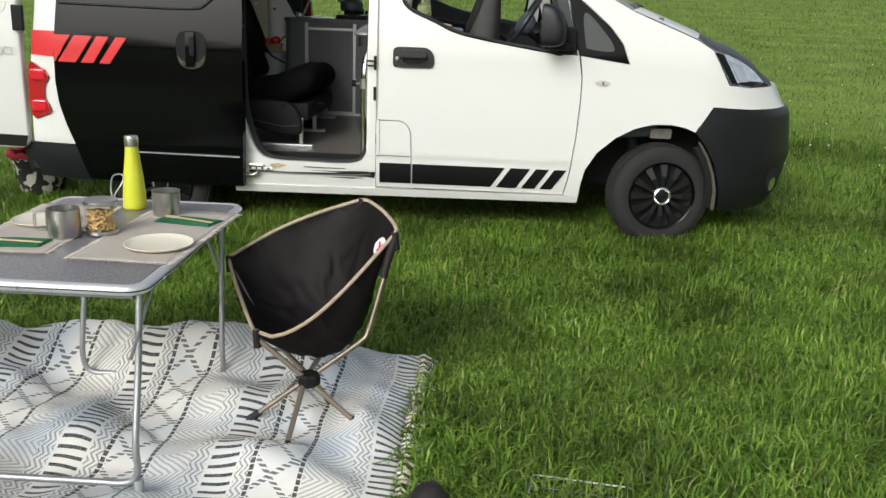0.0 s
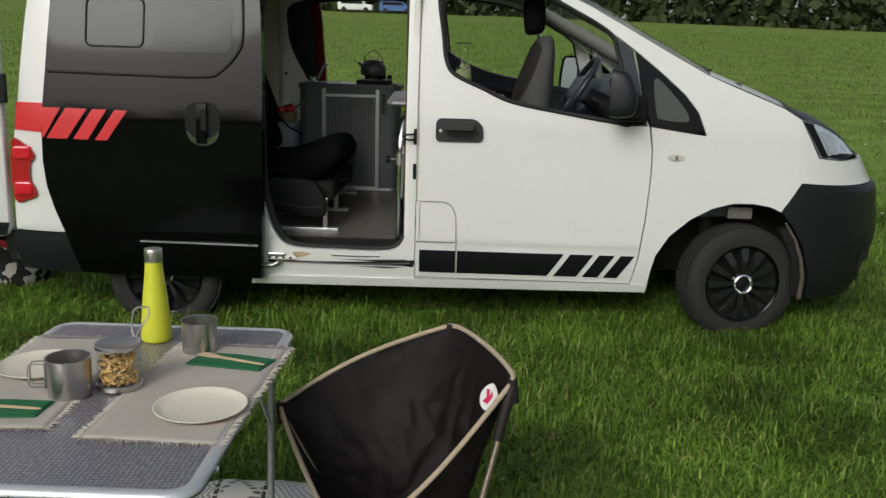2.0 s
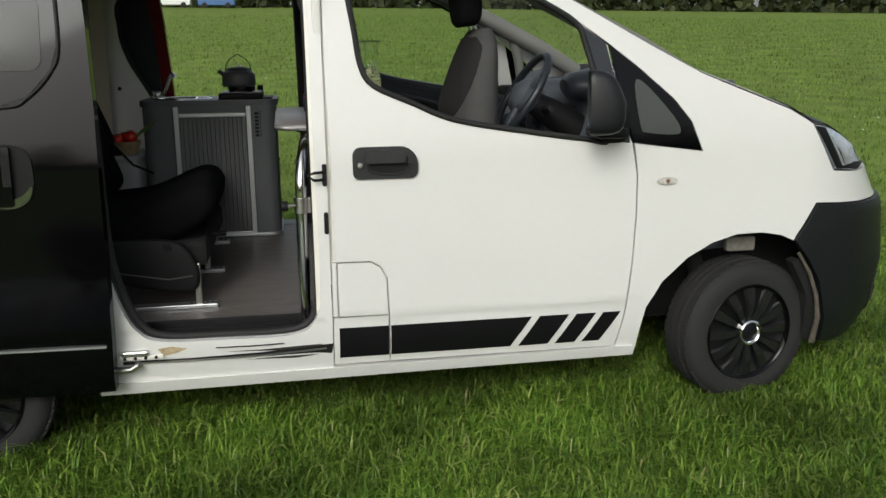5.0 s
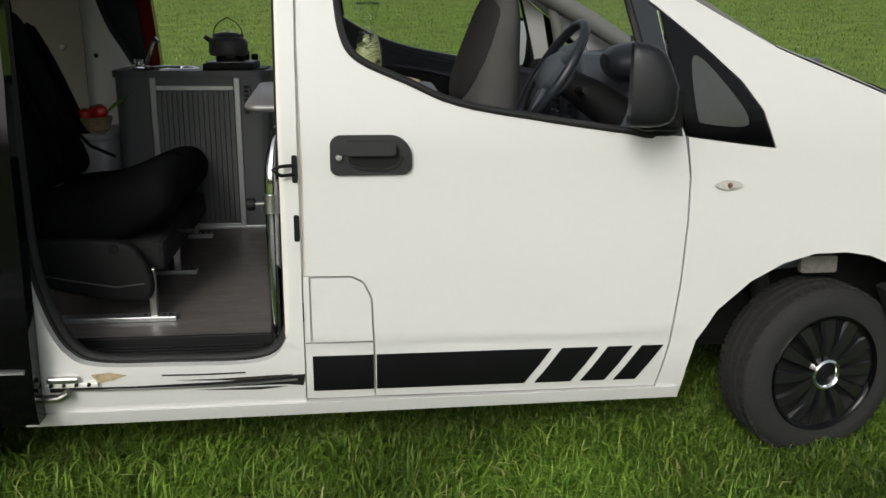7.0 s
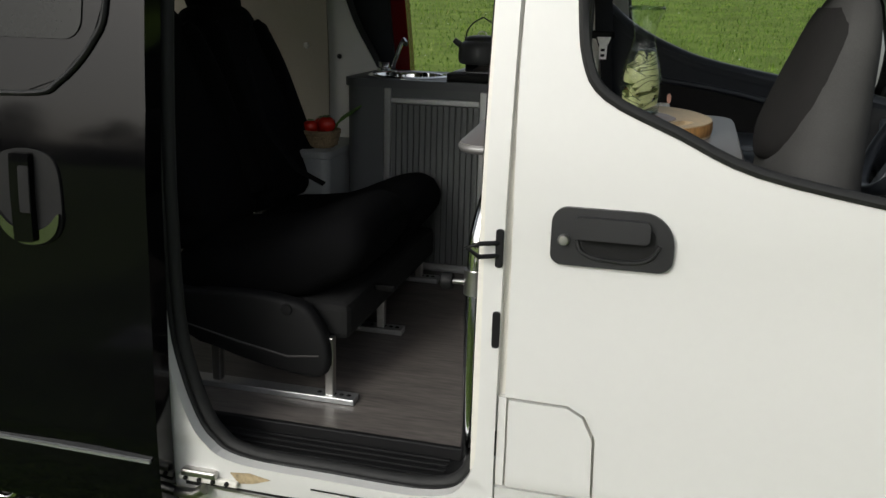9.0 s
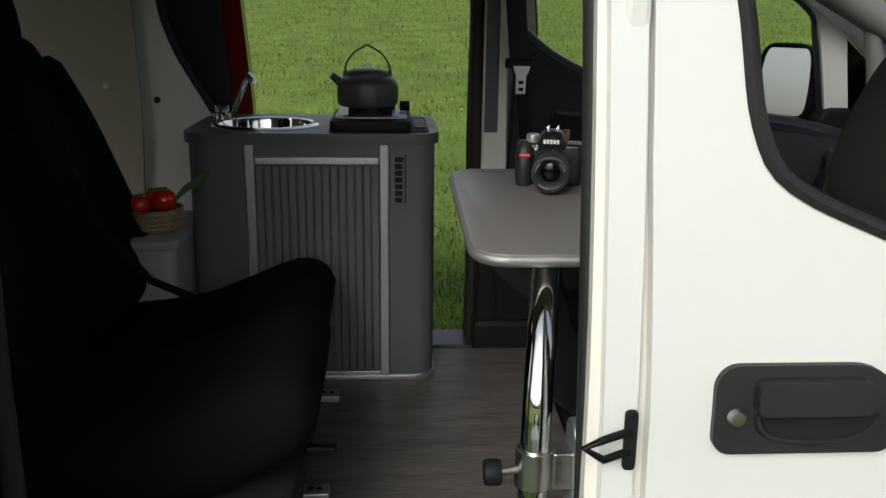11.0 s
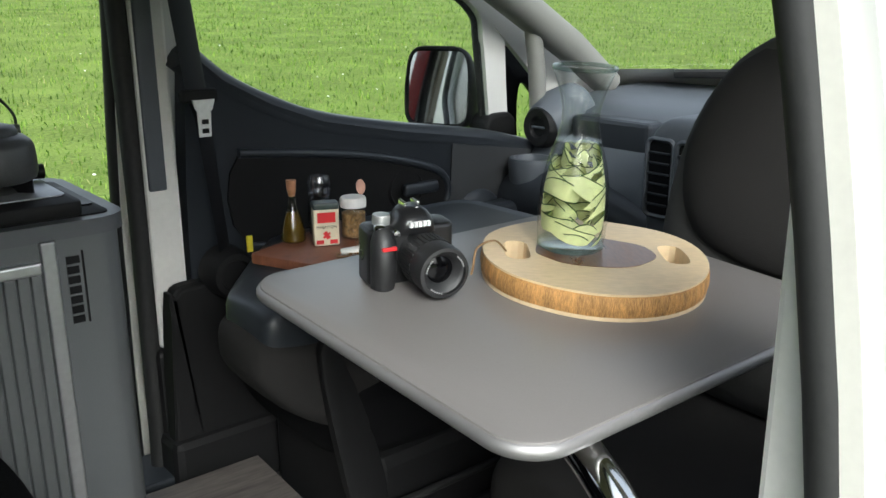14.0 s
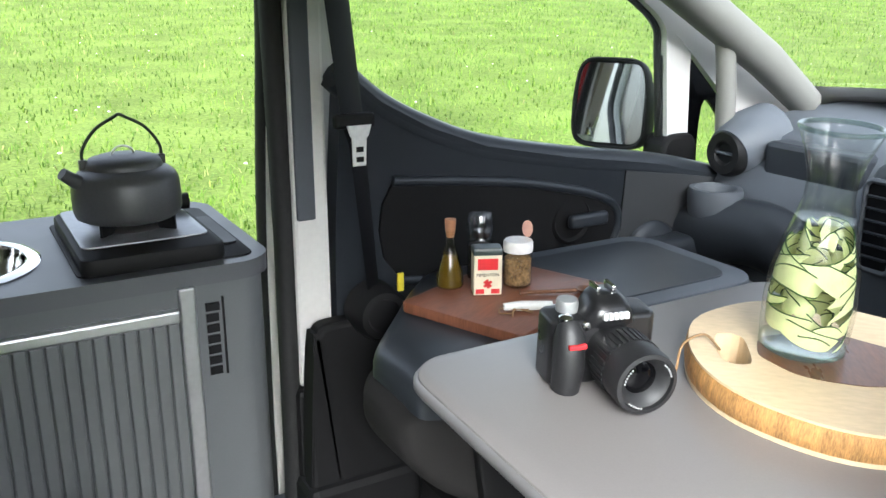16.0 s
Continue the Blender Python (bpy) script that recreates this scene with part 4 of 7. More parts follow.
b = bm_tube([Vector((0.185 * math.cos(2 * math.pi * k / 40), 0.185 * math.sin(2 * math.pi * k / 40), 0)) for k in range(40)], 0.016, 10, True)
b.transform(wheel_pose)
stw = vpart("steering_wheel", b, TRIM_DARK, "dark three-spoke steering wheel", None, 60)
b = bm_lathe([(0, 0.035), (0.05, 0.03), (0.075, 0.01), (0.07, -0.03), (0.05, -0.06)], 24)
b.transform(wheel_pose)
vpart("horn_pad", b, TRIM, "", stw, 50)
for a in (80, 200, 320):
    b = bm_box(0.05, 0.178, -0.022, 0.022, -0.012, 0.008, 0.006)
    b.transform(wheel_pose @ pose(0, 0, 0, 0, 0, a))
    vpart("wheel_spoke", b, TRIM, "", stw, 40)
vpart("steering_column", bm_tube([(0.215, 5.42, 1.205), (0.36, 5.42, 1.12), (0.5, 5.42, 1.03)], [0.04, 0.06, 0.07], 14), PLASTIC, "", stw, 50)
vpart("wiper_stalk", bm_tube([(0.30, 5.42, 1.15), (0.29, 5.30, 1.15), (0.285, 5.24, 1.16)], 0.011, 8), PLASTIC, "", stw, 50)
for far in (False, True):
    Yf = lambda v: 2 * YC - v if far else v
    vpart("pillar_trim", bm_tube([(0.80, Yf(5.09), 1.27), (0.6, Yf(5.12), 1.385), (0.364, Yf(5.145), 1.505), (0.15, Yf(5.16), 1.61), (0.0, Yf(5.17), 1.68)], [0.05, 0.055, 0.055, 0.05, 0.05], 12, flat=0.8), TRIM_BEIGE, "pale pillar trim", None, 60)
vpart("wiper", bm_tube([(0.87, 6.30, 1.302), (0.90, 6.1, 1.312), (0.92, 5.75, 1.318)], 0.013, 6), RUBBER, "black windscreen wiper", None, 60)
vpart("wiper", bm_tube([(0.90, 6.0, 1.322), (0.92, 5.7, 1.33), (0.90, 5.4, 1.315)], 0.013, 6), RUBBER, "", None, 60)
pil = vpart("b_pillar_trim", bm_box(-0.640, -0.568, 6.475, 6.53, 0.79, 1.72, 0.008), mat("pale_pillar_paint", (0.70, 0.69, 0.66), 0.5, vary=0.05, bump=0.05), "pale pillar trim with a grey insert")
vpart("quarter_post", bm_tube(spline([(0.512, 6.475, 1.10), (0.50, 6.485, 1.2), (0.478, 6.475, 1.33), (0.44, 6.46, 1.46)], 4), 0.024, 10, flat=1.0), TRIM_BEIGE, "pale post of the quarter light", None, 60)
vpart("inner_post_trim", bm_box(-0.634, -0.602, 5.022, 5.095, 0.62, 1.70, 0.008), bpy.data.materials["pale_pillar_paint"], "pale inner trim of the pillar")
vpart("jamb_seal", bm_tube([(-0.662, 6.50, 0.42), (-0.656, 6.50, 0.6), (-0.652, 6.50, 1.1), (-0.662, 6.49, 1.70)], 0.021, 10), RUBBER, "black rubber seal on the pillar", None, 60)
vpart("pillar_insert", bm_box(-0.634, -0.597, 6.468, 6.48, 1.135, 1.70, 0.004), TRIM, "", pil)
vpart("pillar_foot", bm_box(-0.652, -0.585, 6.465, 6.53, 0.50, 0.79, 0.015), PLASTIC, "black lower pillar cover", None)
vpart("sill_cover", bm_slab(smooth_loop([(-0.635, 0.45), (-0.635, 0.88), (-0.625, 0.925), (-0.595, 0.94), (-0.50, 0.935), (-0.43, 0.91), (-0.42, 0.45)], 3), 6.415, 6.462, 0.012, 3, "xz"), PLASTIC, "black lower side cover")
vpart("sill_cover", bm_box(-0.66, -0.36, 6.40, 6.56, 0.40, 0.60, 0.02), PLASTIC)
belt = vpart("seat_belt", bm_tube([(-0.580, 6.425, 1.72), (-0.570, 6.405, 1.547), (-0.552, 6.39, 1.33), (-0.545, 6.39, 1.29), (-0.515, 6.40, 1.02), (-0.50, 6.41, 0.94)], [0.033, 0.033, 0.031, 0.022, 0.018, 0.018], 8, flat=0.1), DECAL, "black seat belt with a steel tongue", None, 60)
vpart("belt_guide", bm_box(-0.592, -0.515, 6.372, 6.392, 1.318, 1.345, 0.006), PLASTIC, "", belt)
vpart("belt_tongue", bm_slab([(x - 0.016, z - 0.01) for x, z in ((-0.557, 1.335), (-0.51, 1.335), (-0.516, 1.315), (-0.520, 1.312), (-0.522, 1.262), (-0.547, 1.262), (-0.548, 1.312), (-0.552, 1.318))], 6.366, 6.371, 0.001, plane="xz"), mat("tongue_steel", (0.8, 0.8, 0.8), 0.35, 0.3, bump=0.0), "bright steel tongue", belt)
vpart("tongue_slot", bm_box(-0.557, -0.544, 6.363, 6.367, 1.278, 1.287), DECAL, "", belt)
vpart("tongue_slot", bm_box(-0.557, -0.544, 6.363, 6.367, 1.260, 1.269), DECAL, "", belt)
vpart("belt_tag", bm_box(-0.475, -0.463, 6.37, 6.376, 1.0, 1.035), mat("yellow_tag", (0.6, 0.5, 0.03), 0.6), "yellow tag", belt)

lin = vpart("lining_board", bm_panel([[(-2.45, 0.55), (-1.63, 0.55), (-1.60, 1.1), (-1.585, 1.5), (-1.57, 1.72), (-2.45, 1.72)]], -0.075, 0.01, True), LINER, "beige lining board")
vpart("screw", bm_lathe([(0, -0.004), (0.01, -0.002), (0.012, 0.002)], 12, (-1.68, 6.515, 1.25), "y"), STEEL, "", lin, 50)
vpart("lining_board", bm_panel([[(-2.45, 0.55), (-1.52, 0.55), (-1.5, 1.72), (-2.45, 1.72)]], -0.075, 0.01, False), LINER)
vpart("grommet", bm_lathe([(0, -0.003), (0.008, -0.002), (0.01, 0.003)], 12, (-1.545, 6.51, 1.215), "y"), RUBBER, "", None, 50)
vpart("door_track", bm_box(-0.95, -0.55, 6.42, 6.56, 0.495, 0.515, 0.006), TRIM_DARK, "grey sill cover", None)
for k in range(5):
    vpart("step_rib", bm_box(-1.30, -0.74, 5.02 + 0.025 * k, 5.03 + 0.025 * k, 0.385, 0.391, 0.002), PLASTIC)


# ---- seats ----
def soft_block(rings, seg=20, power=3.2):
    """A cushion: rounded-square sections (centre, half-width y, half-depth, depth direction) joined smoothly one after the other."""
    b = bmesh.new()
    loops = []
    d = Vector(rings[0][3]).normalized()
    cs = spline([r[0] for r in rings], 4)
    hs = spline([(r[1], r[2], 0) for r in rings], 4)
    for c, h in zip(cs, hs):
        loop = []
        for k in range(seg):
            t = 2 * math.pi * k / seg
            cy, sx = math.cos(t), math.sin(t)
            u = math.copysign(abs(cy) ** (2 / power), cy) * h.x
            w = math.copysign(abs(sx) ** (2 / power), sx) * h.y
            p = c + Vector((0, u, 0)) + d * w
            loop.append(b.verts.new(p + d * 0.004 * noise.noise(p * 9)))
        loops.append(loop)
    for p, q in zip(loops, loops[1:]):
        for k in range(seg):
            b.faces.new((p[k], p[(k + 1) % seg], q[(k + 1) % seg], q[k]))
    b.faces.new(loops[0][::-1])
    b.faces.new(loops[-1])
    return b


bench = thing("bench_seat", "black cloth two-place bench seat with headrests inside the van", "seat", at=(-1.2, 5.75, 0.505))


def bpart(name, bm, material, label="", under=None, smooth=50):
    ob = part(name, bm, material, None, label, smooth)
    if under is None:
        return keep_world(ob, bench)
    ob.parent = under
    return ob


for y, low in ((5.50, 0.0), (5.945, 0.03)):
    U = Vector((0.12, 0, 1))
    bpart("seat_cushion", soft_block([((-1.56 - low * 0.6, y, 0.71 - low), 0.19, 0.05, U), ((-1.52 - low * 0.6, y, 0.72 - low), 0.215, 0.085, U), ((-1.34 - low * 0.6, y, 0.73 - low), 0.224, 0.10, U), ((-1.19 - low * 0.6, y, 0.775 - low), 0.224, 0.115, U), ((-1.105 - low * 0.6, y, 0.81 - low), 0.222, 0.108, U), ((-1.05 - low * 0.6, y, 0.82 - low), 0.214, 0.082, U), ((-1.02 - low * 0.6, y, 0.82 - low), 0.185, 0.04, U)], 24), SEAT, "padded black seat cushion")
    A = Vector((1, 0, 0.25))
    bpart("backrest", soft_block([((-1.535, y, 0.78), 0.19, 0.04, A), ((-1.555, y, 0.83), 0.22, 0.075, A), ((-1.625, y, 1.0), 0.225, 0.085, A), ((-1.695, y, 1.18), 0.215, 0.08, A), ((-1.745, y, 1.34), 0.185, 0.07, A), ((-1.760, y, 1.385), 0.15, 0.05, A), ((-1.765, y, 1.395), 0.10, 0.02, A)], 24), SEAT)
    bpart("headrest", soft_block([((-1.740, y, 1.35), 0.08, 0.03, A), ((-1.745, y, 1.38), 0.115, 0.05, A), ((-1.760, y, 1.45), 0.125, 0.055, A), ((-1.775, y, 1.53), 0.11, 0.045, A), ((-1.780, y, 1.545), 0.07, 0.02, A)], 20), SEAT)
    for s in (-0.17, 0.17):
        bpart("side_bolster", bm_tube(spline([(-1.495, y + s, 0.86), (-1.56, y + s * 1.05, 1.0), (-1.635, y + s, 1.2), (-1.695, y + s * 0.8, 1.34)], 4), [0.03] + [0.045] * 11 + [0.03], 10), SEAT)
bpart("side_cover", bm_slab(smooth_loop([(-1.55, 0.60), (-1.49, 0.575), (-1.34, 0.527), (-1.17, 0.497), (-1.10, 0.51), (-1.093, 0.585), (-1.13, 0.66), (-1.18, 0.695), (-1.316, 0.707), (-1.47, 0.695), (-1.55, 0.69)], 3), 5.235, 5.285, 0.014, 3, "xz"), PLASTIC, "black plastic seat side cover")
bpart("seat_frame", bm_box(-1.5, -1.06, 5.30, 6.15, 0.58, 0.68, 0.02), UNDER, "", None, None)
for y in (5.275, 5.69, 6.10):
    rail = bpart("floor_rail", leaning(bm_box(-1.6, -1.03, y - 0.02, y + 0.02, 0.425, 0.442, 0.003)), ALU, "silver floor rail", None, None)
    for x in (-1.42, -1.10):
        bpart("seat_leg", bm_box(x - 0.012, x + 0.012, y - 0.012, y + 0.012, 0.435, 0.60, 0.003), STEEL, "", None, None)
    for k in range(5):
        bpart("rail_hole", bm_lathe([(0, 0.444), (0.005, 0.444), (0.007, 0.4425)], 10, (-1.05 - 0.02 * k, y, (y - 5.27) * 0.087)), UNDER, "", rail)
bpart("cover_seam", bm_tube([(-1.50, 5.234, 0.61), (-1.34, 5.233, 0.575), (-1.20, 5.233, 0.55), (-1.115, 5.234, 0.56)], 0.003, 6), SEAT_GREY)
bpart("pivot_cap", bm_lathe([(0, -0.006), (0.014, -0.005), (0.018, 0.004)], 16, (-1.20, 5.236, 0.675), "y"), PLASTIC)
bpart("recliner_lever", bm_box(-1.06, -1.0, 5.5, 5.52, 0.655, 0.675, 0.006), PLASTIC, "", None, None)
bpart("seat_belt_strap", bm_tube([(-1.54, 5.73, 1.25), (-1.48, 5.73, 1.05), (-1.38, 5.73, 0.93), (-1.30, 5.74, 0.89)], 0.02, 8, flat=0.15), SEAT, "black belt strap")

ds = thing("driver_seat", "dark grey cloth driver's seat with a headrest", "seat", at=(0.0, 5.35, 0.55))
A = Vector((1, 0, 0.12))
keep_world(part("backrest", soft_block([((0.0, 5.375, 0.86), 0.22, 0.06, A), ((-0.015, 5.375, 0.92), 0.26, 0.10, A), ((-0.02, 5.375, 1.10), 0.268, 0.10, A), ((0.0, 5.375, 1.28), 0.25, 0.075, A), ((0.02, 5.37, 1.40), 0.20, 0.055, A), ((0.025, 5.36, 1.455), 0.14, 0.04, A), ((0.025, 5.36, 1.47), 0.09, 0.02, A)], 28, 2.8), SEAT_GREY, None, "", 60), ds)
keep_world(part("backrest_shell", soft_block([((-0.032, 5.375, 1.125), 0.05, 0.088, A), ((-0.034, 5.375, 1.14), 0.165, 0.094, A), ((-0.03, 5.375, 1.19), 0.215, 0.096, A), ((-0.012, 5.375, 1.28), 0.236, 0.080, A), ((0.010, 5.37, 1.39), 0.20, 0.061, A), ((0.018, 5.365, 1.44), 0.145, 0.046, A)], 28, 2.8), MESH_CLOTH, None, "black centre cloth", 60), ds)
keep_world(part("headrest", soft_block([((-0.03, 5.35, 1.475), 0.075, 0.03, A), ((-0.03, 5.35, 1.50), 0.115, 0.05, A), ((-0.035, 5.35, 1.58), 0.125, 0.055, A), ((-0.04, 5.35, 1.655), 0.105, 0.045, A), ((-0.04, 5.35, 1.67), 0.06, 0.02, A)], 20), SEAT, None, "", 60), ds)
for s in (-0.05, 0.05):
    keep_world(part("headrest_post", bm_tube([(0.015, 5.35 + s, 1.44), (-0.02, 5.35 + s, 1.50)], 0.007, 8), STEEL, None, "", 60), ds)
U = Vector((0.0, 0, 1))
keep_world(part("seat_cushion", soft_block([((-0.46, 5.44, 0.76), 0.14, 0.04, U), ((-0.43, 5.43, 0.77), 0.22, 0.085, U), ((-0.2, 5.40, 0.77), 0.25, 0.10, U), ((0.05, 5.38, 0.77), 0.25, 0.10, U), ((0.30, 5.36, 0.79), 0.24, 0.09, U), ((0.36, 5.36, 0.79), 0.20, 0.04, U)], 24), MESH_CLOTH, None, "", 60), ds)
keep_world(part("seat_base", bm_box(-0.18, 0.28, 5.16, 5.56, 0.44, 0.70, 0.03), PLASTIC, None), ds)
vpart("cab_floor", bm_box(-0.48, 0.5, 5.05, 6.54, 0.40, 0.45), mat("black_carpet", (0.012, 0.012, 0.013), 0.95, vary=0.4, fine=300, bump=0.5), "black cab carpet")

ps = thing("passenger_seat", "dark grey passenger seat with its back folded flat", "seat", at=(-0.2, 6.15, 0.55))
keep_world(part("folded_back", soft_block([((-0.655, 6.045, 0.965), 0.06, 0.02, U), ((-0.64, 6.05, 0.972), 0.085, 0.042, U), ((-0.57, 6.085, 0.978), 0.125, 0.055, U), ((-0.46, 6.15, 0.98), 0.19, 0.056, U), ((-0.36, 6.18, 0.978), 0.22, 0.058, U), ((0.0, 6.18, 0.965), 0.225, 0.065, U), ((0.14, 6.18, 0.95), 0.19, 0.06, U), ((0.18, 6.18, 0.95), 0.13, 0.03, U)], 24, 4.5), TRIM_DARK, None, "hard dark back shell", 50), ps)
keep_world(part("back_padding", soft_block([((-0.675, 6.045, 0.93), 0.06, 0.02, U), ((-0.655, 6.05, 0.92), 0.09, 0.05, U), ((-0.59, 6.085, 0.885), 0.135, 0.085, U), ((-0.47, 6.15, 0.84), 0.20, 0.115, U), ((-0.3, 6.18, 0.81), 0.225, 0.14, U), ((0.0, 6.18, 0.82), 0.22, 0.12, U), ((0.12, 6.18, 0.83), 0.19, 0.07, U)], 24, 4.0), MESH_CLOTH, None, "dark grey cloth padding", 50), ps)
keep_world(part("back_bracket", bm_slab(smooth_loop([(-0.575, 0.94), (-0.535, 0.93), (-0.46, 0.72), (-0.44, 0.56), (-0.50, 0.56), (-0.545, 0.74)], 3), 5.925, 5.945, 0.005, 2, "xz"), PLASTIC, None, "black seat bracket", 40), ps)
tray = keep_world(part("tray", bm_slab(rounded(-0.30, 0.12, 6.01, 6.36, 0.07), 1.018, 1.036, 0.006), TRIM, None, "grey fold-down tray", 40), ps)
part("tray_well", bm_slab(rounded(-0.26, 0.08, 6.05, 6.32, 0.05), 1.034, 1.0385, 0.002), TRIM_DARK, tray)
keep_world(part("seat_cushion", soft_block([((-0.52, 6.16, 0.76), 0.17, 0.05, U), ((-0.48, 6.16, 0.77), 0.235, 0.095, U), ((-0.2, 6.16, 0.77), 0.245, 0.105, U), ((0.10, 6.16, 0.77), 0.23, 0.09, U), ((0.16, 6.16, 0.77), 0.17, 0.04, U)], 24), SEAT, None, "", 60), ps)
keep_world(part("seat_base", bm_box(-0.45, 0.1, 5.96, 6.36, 0.44, 0.68, 0.03), PLASTIC, None), ps)
keep_world(part("hinge_cover", bm_lathe([(0, -0.03), (0.03, -0.028), (0.034, -0.036), (0.046, -0.034), (0.054, -0.015), (0.056, 0.03)], 28, (-0.505, 6.405, 0.955), "y"), PLASTIC, None, "round hinge cover", 50), ps)
for z in (0.55, 0.62):
    keep_world(part("seat_rail", bm_tube([(-0.5, 5.97, z), (-0.44, 5.93, z - 0.03), (0.1, 5.93, z - 0.03)], 0.008, 8), UNDER, None, "", 60), ps)

# ---- kitchen unit ----
def slab_holes(loops, z0, z1):
    flat = flat_fill(loops, 0.05, False)
    b = bmesh.new()
    top = {v: b.verts.new((v.co.x, v.co.y, z1)) for v in flat.verts}
    low = {v: b.verts.new((v.co.x, v.co.y, z0)) for v in flat.verts}
    for f in flat.faces:
        b.faces.new([top[v] for v in f.verts])
        b.faces.new([low[v] for v in f.verts][::-1])
    for e in flat.edges:
        if len(e.link_faces) == 1:
            p, q = e.verts
            b.faces.new((top[p], top[q], low[q], low[p]))
    flat.free()
    return b


cab = thing("kitchen_cabinet", "grey camper kitchen unit with tambour door and steel sink", "cabinet", at=(-1.09, 6.38, 0.505))


def cpart(name, bm, material, label="", under=None, smooth=None):
    ob = part(name, bm, material, None, label, smooth)
    if under is None:
        return keep_world(ob, cab)
    ob.parent = under
    return ob


HOLE = [(-1.228 + 0.123 * math.cos(2 * math.pi * k / 48), 6.365 + 0.123 * math.sin(2 * math.pi * k / 48)) for k in range(48)]
cpart("body", slab_holes([rounded(-1.405, -0.785, 6.197, 6.60, 0.05), HOLE], 0.512, 1.14), GREY_LAM, "", None, 40)
cpart("worktop", slab_holes([rounded(-1.415, -0.775, 6.187, 6.61, 0.06, 8), HOLE], 1.14, 1.167), mat("dark_worktop", (0.085, 0.09, 0.098), 0.4, vary=0.05, bump=0.05, fine=400, depth=0.001), "dark grey worktop", None, 40)
cpart("plinth", bm_slab(rounded(-1.41, -0.78, 6.192, 6.605, 0.055), 0.505, 0.522, 0.003), ALU, "aluminium plinth", None, 40)
for x in (-1.248, -0.914):
    cpart("door_post", bm_box(x - 0.012, x + 0.012, 6.186, 6.205, 0.522, 1.139, 0.003), ALU, "aluminium door post")
cpart("door_rail", bm_box(-1.236, -0.926, 6.184, 6.205, 1.088, 1.108, 0.004), ALU, "aluminium door rail")
cpart("door_rail", bm_box(-1.236, -0.926, 6.188, 6.205, 0.522, 0.534, 0.002), ALU)
tam = mat("tambour_slat", (0.13, 0.138, 0.138), 0.5, vary=0.06, bump=0.05, by_object=0.06)
for k in range(15):
    x0 = -1.236 + 0.31 * k / 15
    cpart("tambour_slat", bm_box(x0 + 0.0014, x0 + 0.31 / 15 - 0.0014, 6.189, 6.199, 0.534, 1.088, 0.003), tam)
logo = cpart("maker_mark", bm_box(-0.862, -0.859, 6.1935, 6.1975, 0.99, 1.115), DECAL, "dark maker's mark in plain strokes")
for k in range(7):
    z0 = 0.992 + 0.0172 * k
    cpart("mark_block", bm_box(-0.887, -0.868 + 0.002 * (k == 6), 6.1935, 6.1975, z0, z0 + 0.0125), DECAL, "", logo)
sink = cpart("sink", bm_lathe([(0, -0.125), (0.02, -0.125), (0.08, -0.12), (0.102, -0.10), (0.114, -0.04), (0.118, -0.008), (0.121, 0.003), (0.126, 0.006), (0.136, 0.005), (0.142, 0.001), (0.142, -0.004)], 56, (-1.228, 6.365, 1.168)), CHROME, "round polished steel sink", None, 40)
tapb = cpart("tap", bm_lathe([(0.026, 0), (0.026, 0.012), (0.02, 0.016), (0.02, 0.03), (0.022, 0.034), (0, 0.036)], 24, (-1.372, 6.53, 1.167)), CHROME, "folding chrome tap", None, 40)
cpart("spout", bm_tube([(-1.34, 6.53, 1.18), (-1.325, 6.52, 1.21), (-1.297, 6.50, 1.272), (-1.285, 6.49, 1.285), (-1.272, 6.475, 1.272)], [0.007, 0.008, 0.008, 0.010, 0.011], 10), CHROME, "", tapb, 50)
cpart("hob_recess", bm_slab(rounded(-1.055, -0.80, 6.215, 6.545, 0.02), 1.1665, 1.1695, 0.001), PLASTIC, "", None, 40)
cpart("stove_slot", bm_slab(rounded(-0.835, -0.806, 6.28, 6.46, 0.012), 1.169, 1.1725), DECAL)

stove = thing("camping_stove", "black portable gas stove with steel pan supports on the worktop", "stove", at=(-0.945, 6.36, 1.1695))
part("tray", bm_slab(rounded(-0.105, 0.10, -0.155, 0.15, 0.018), 0, 0.026, 0.005), PLASTIC, stove, "", 40)
part("top_plate", bm_slab(rounded(-0.095, 0.09, -0.10, 0.145, 0.015), 0.026, 0.029, 0.001), GALV, stove, "", 40)
burner = part("burner", bm_lathe([(0.05, 0.029), (0.045, 0.036), (0.03, 0.04), (0.028, 0.046), (0.034, 0.049), (0.02, 0.051), (0, 0.051)], 28, (-0.005, 0.0, 0)), STEEL, stove, "", 40)
for k in range(4):
    bb = bm_box(0.025, 0.078, -0.002, 0.002, 0.029, 0.0518, 0.0)
    bb.transform(pose(-0.005, 0.0, 0, 0, 0, 45 + 90 * k))
    part("pan_support", bb, DECAL, burner)
part("knob", bm_lathe([(0.014, 0.014), (0.013, -0.012), (0, -0.014)], 16, (0.085, 0.06, 0.044), "x"), PLASTIC, stove, "", 50)
part("wind_guard", bm_box(0.03, 0.06, 0.083, 0.088, 0.029, 0.068), PLASTIC, stove)

kettle = thing("kettle", "matt dark grey camping kettle with a folding wire handle", "kettle", at=(-0.957, 6.335, 1.2215))
KET = mat("hard_anodised", (0.085, 0.087, 0.09), 0.45, 0.4, vary=0.12, fine=200, bump=0.05)
part("body", bm_lathe([(0, 0), (0.069, 0), (0.0765, 0.004), (0.0795, 0.013), (0.080, 0.034), (0.0785, 0.056), (0.074, 0.066), (0.064, 0.0745), (0.054, 0.078)], 48), KET, kettle, "", 50)
lid = part("lid", bm_lathe([(0.056, 0.077), (0.0555, 0.083), (0.051, 0.090), (0.034, 0.095), (0.012, 0.097), (0, 0.097)], 40), KET, kettle, "", 50)
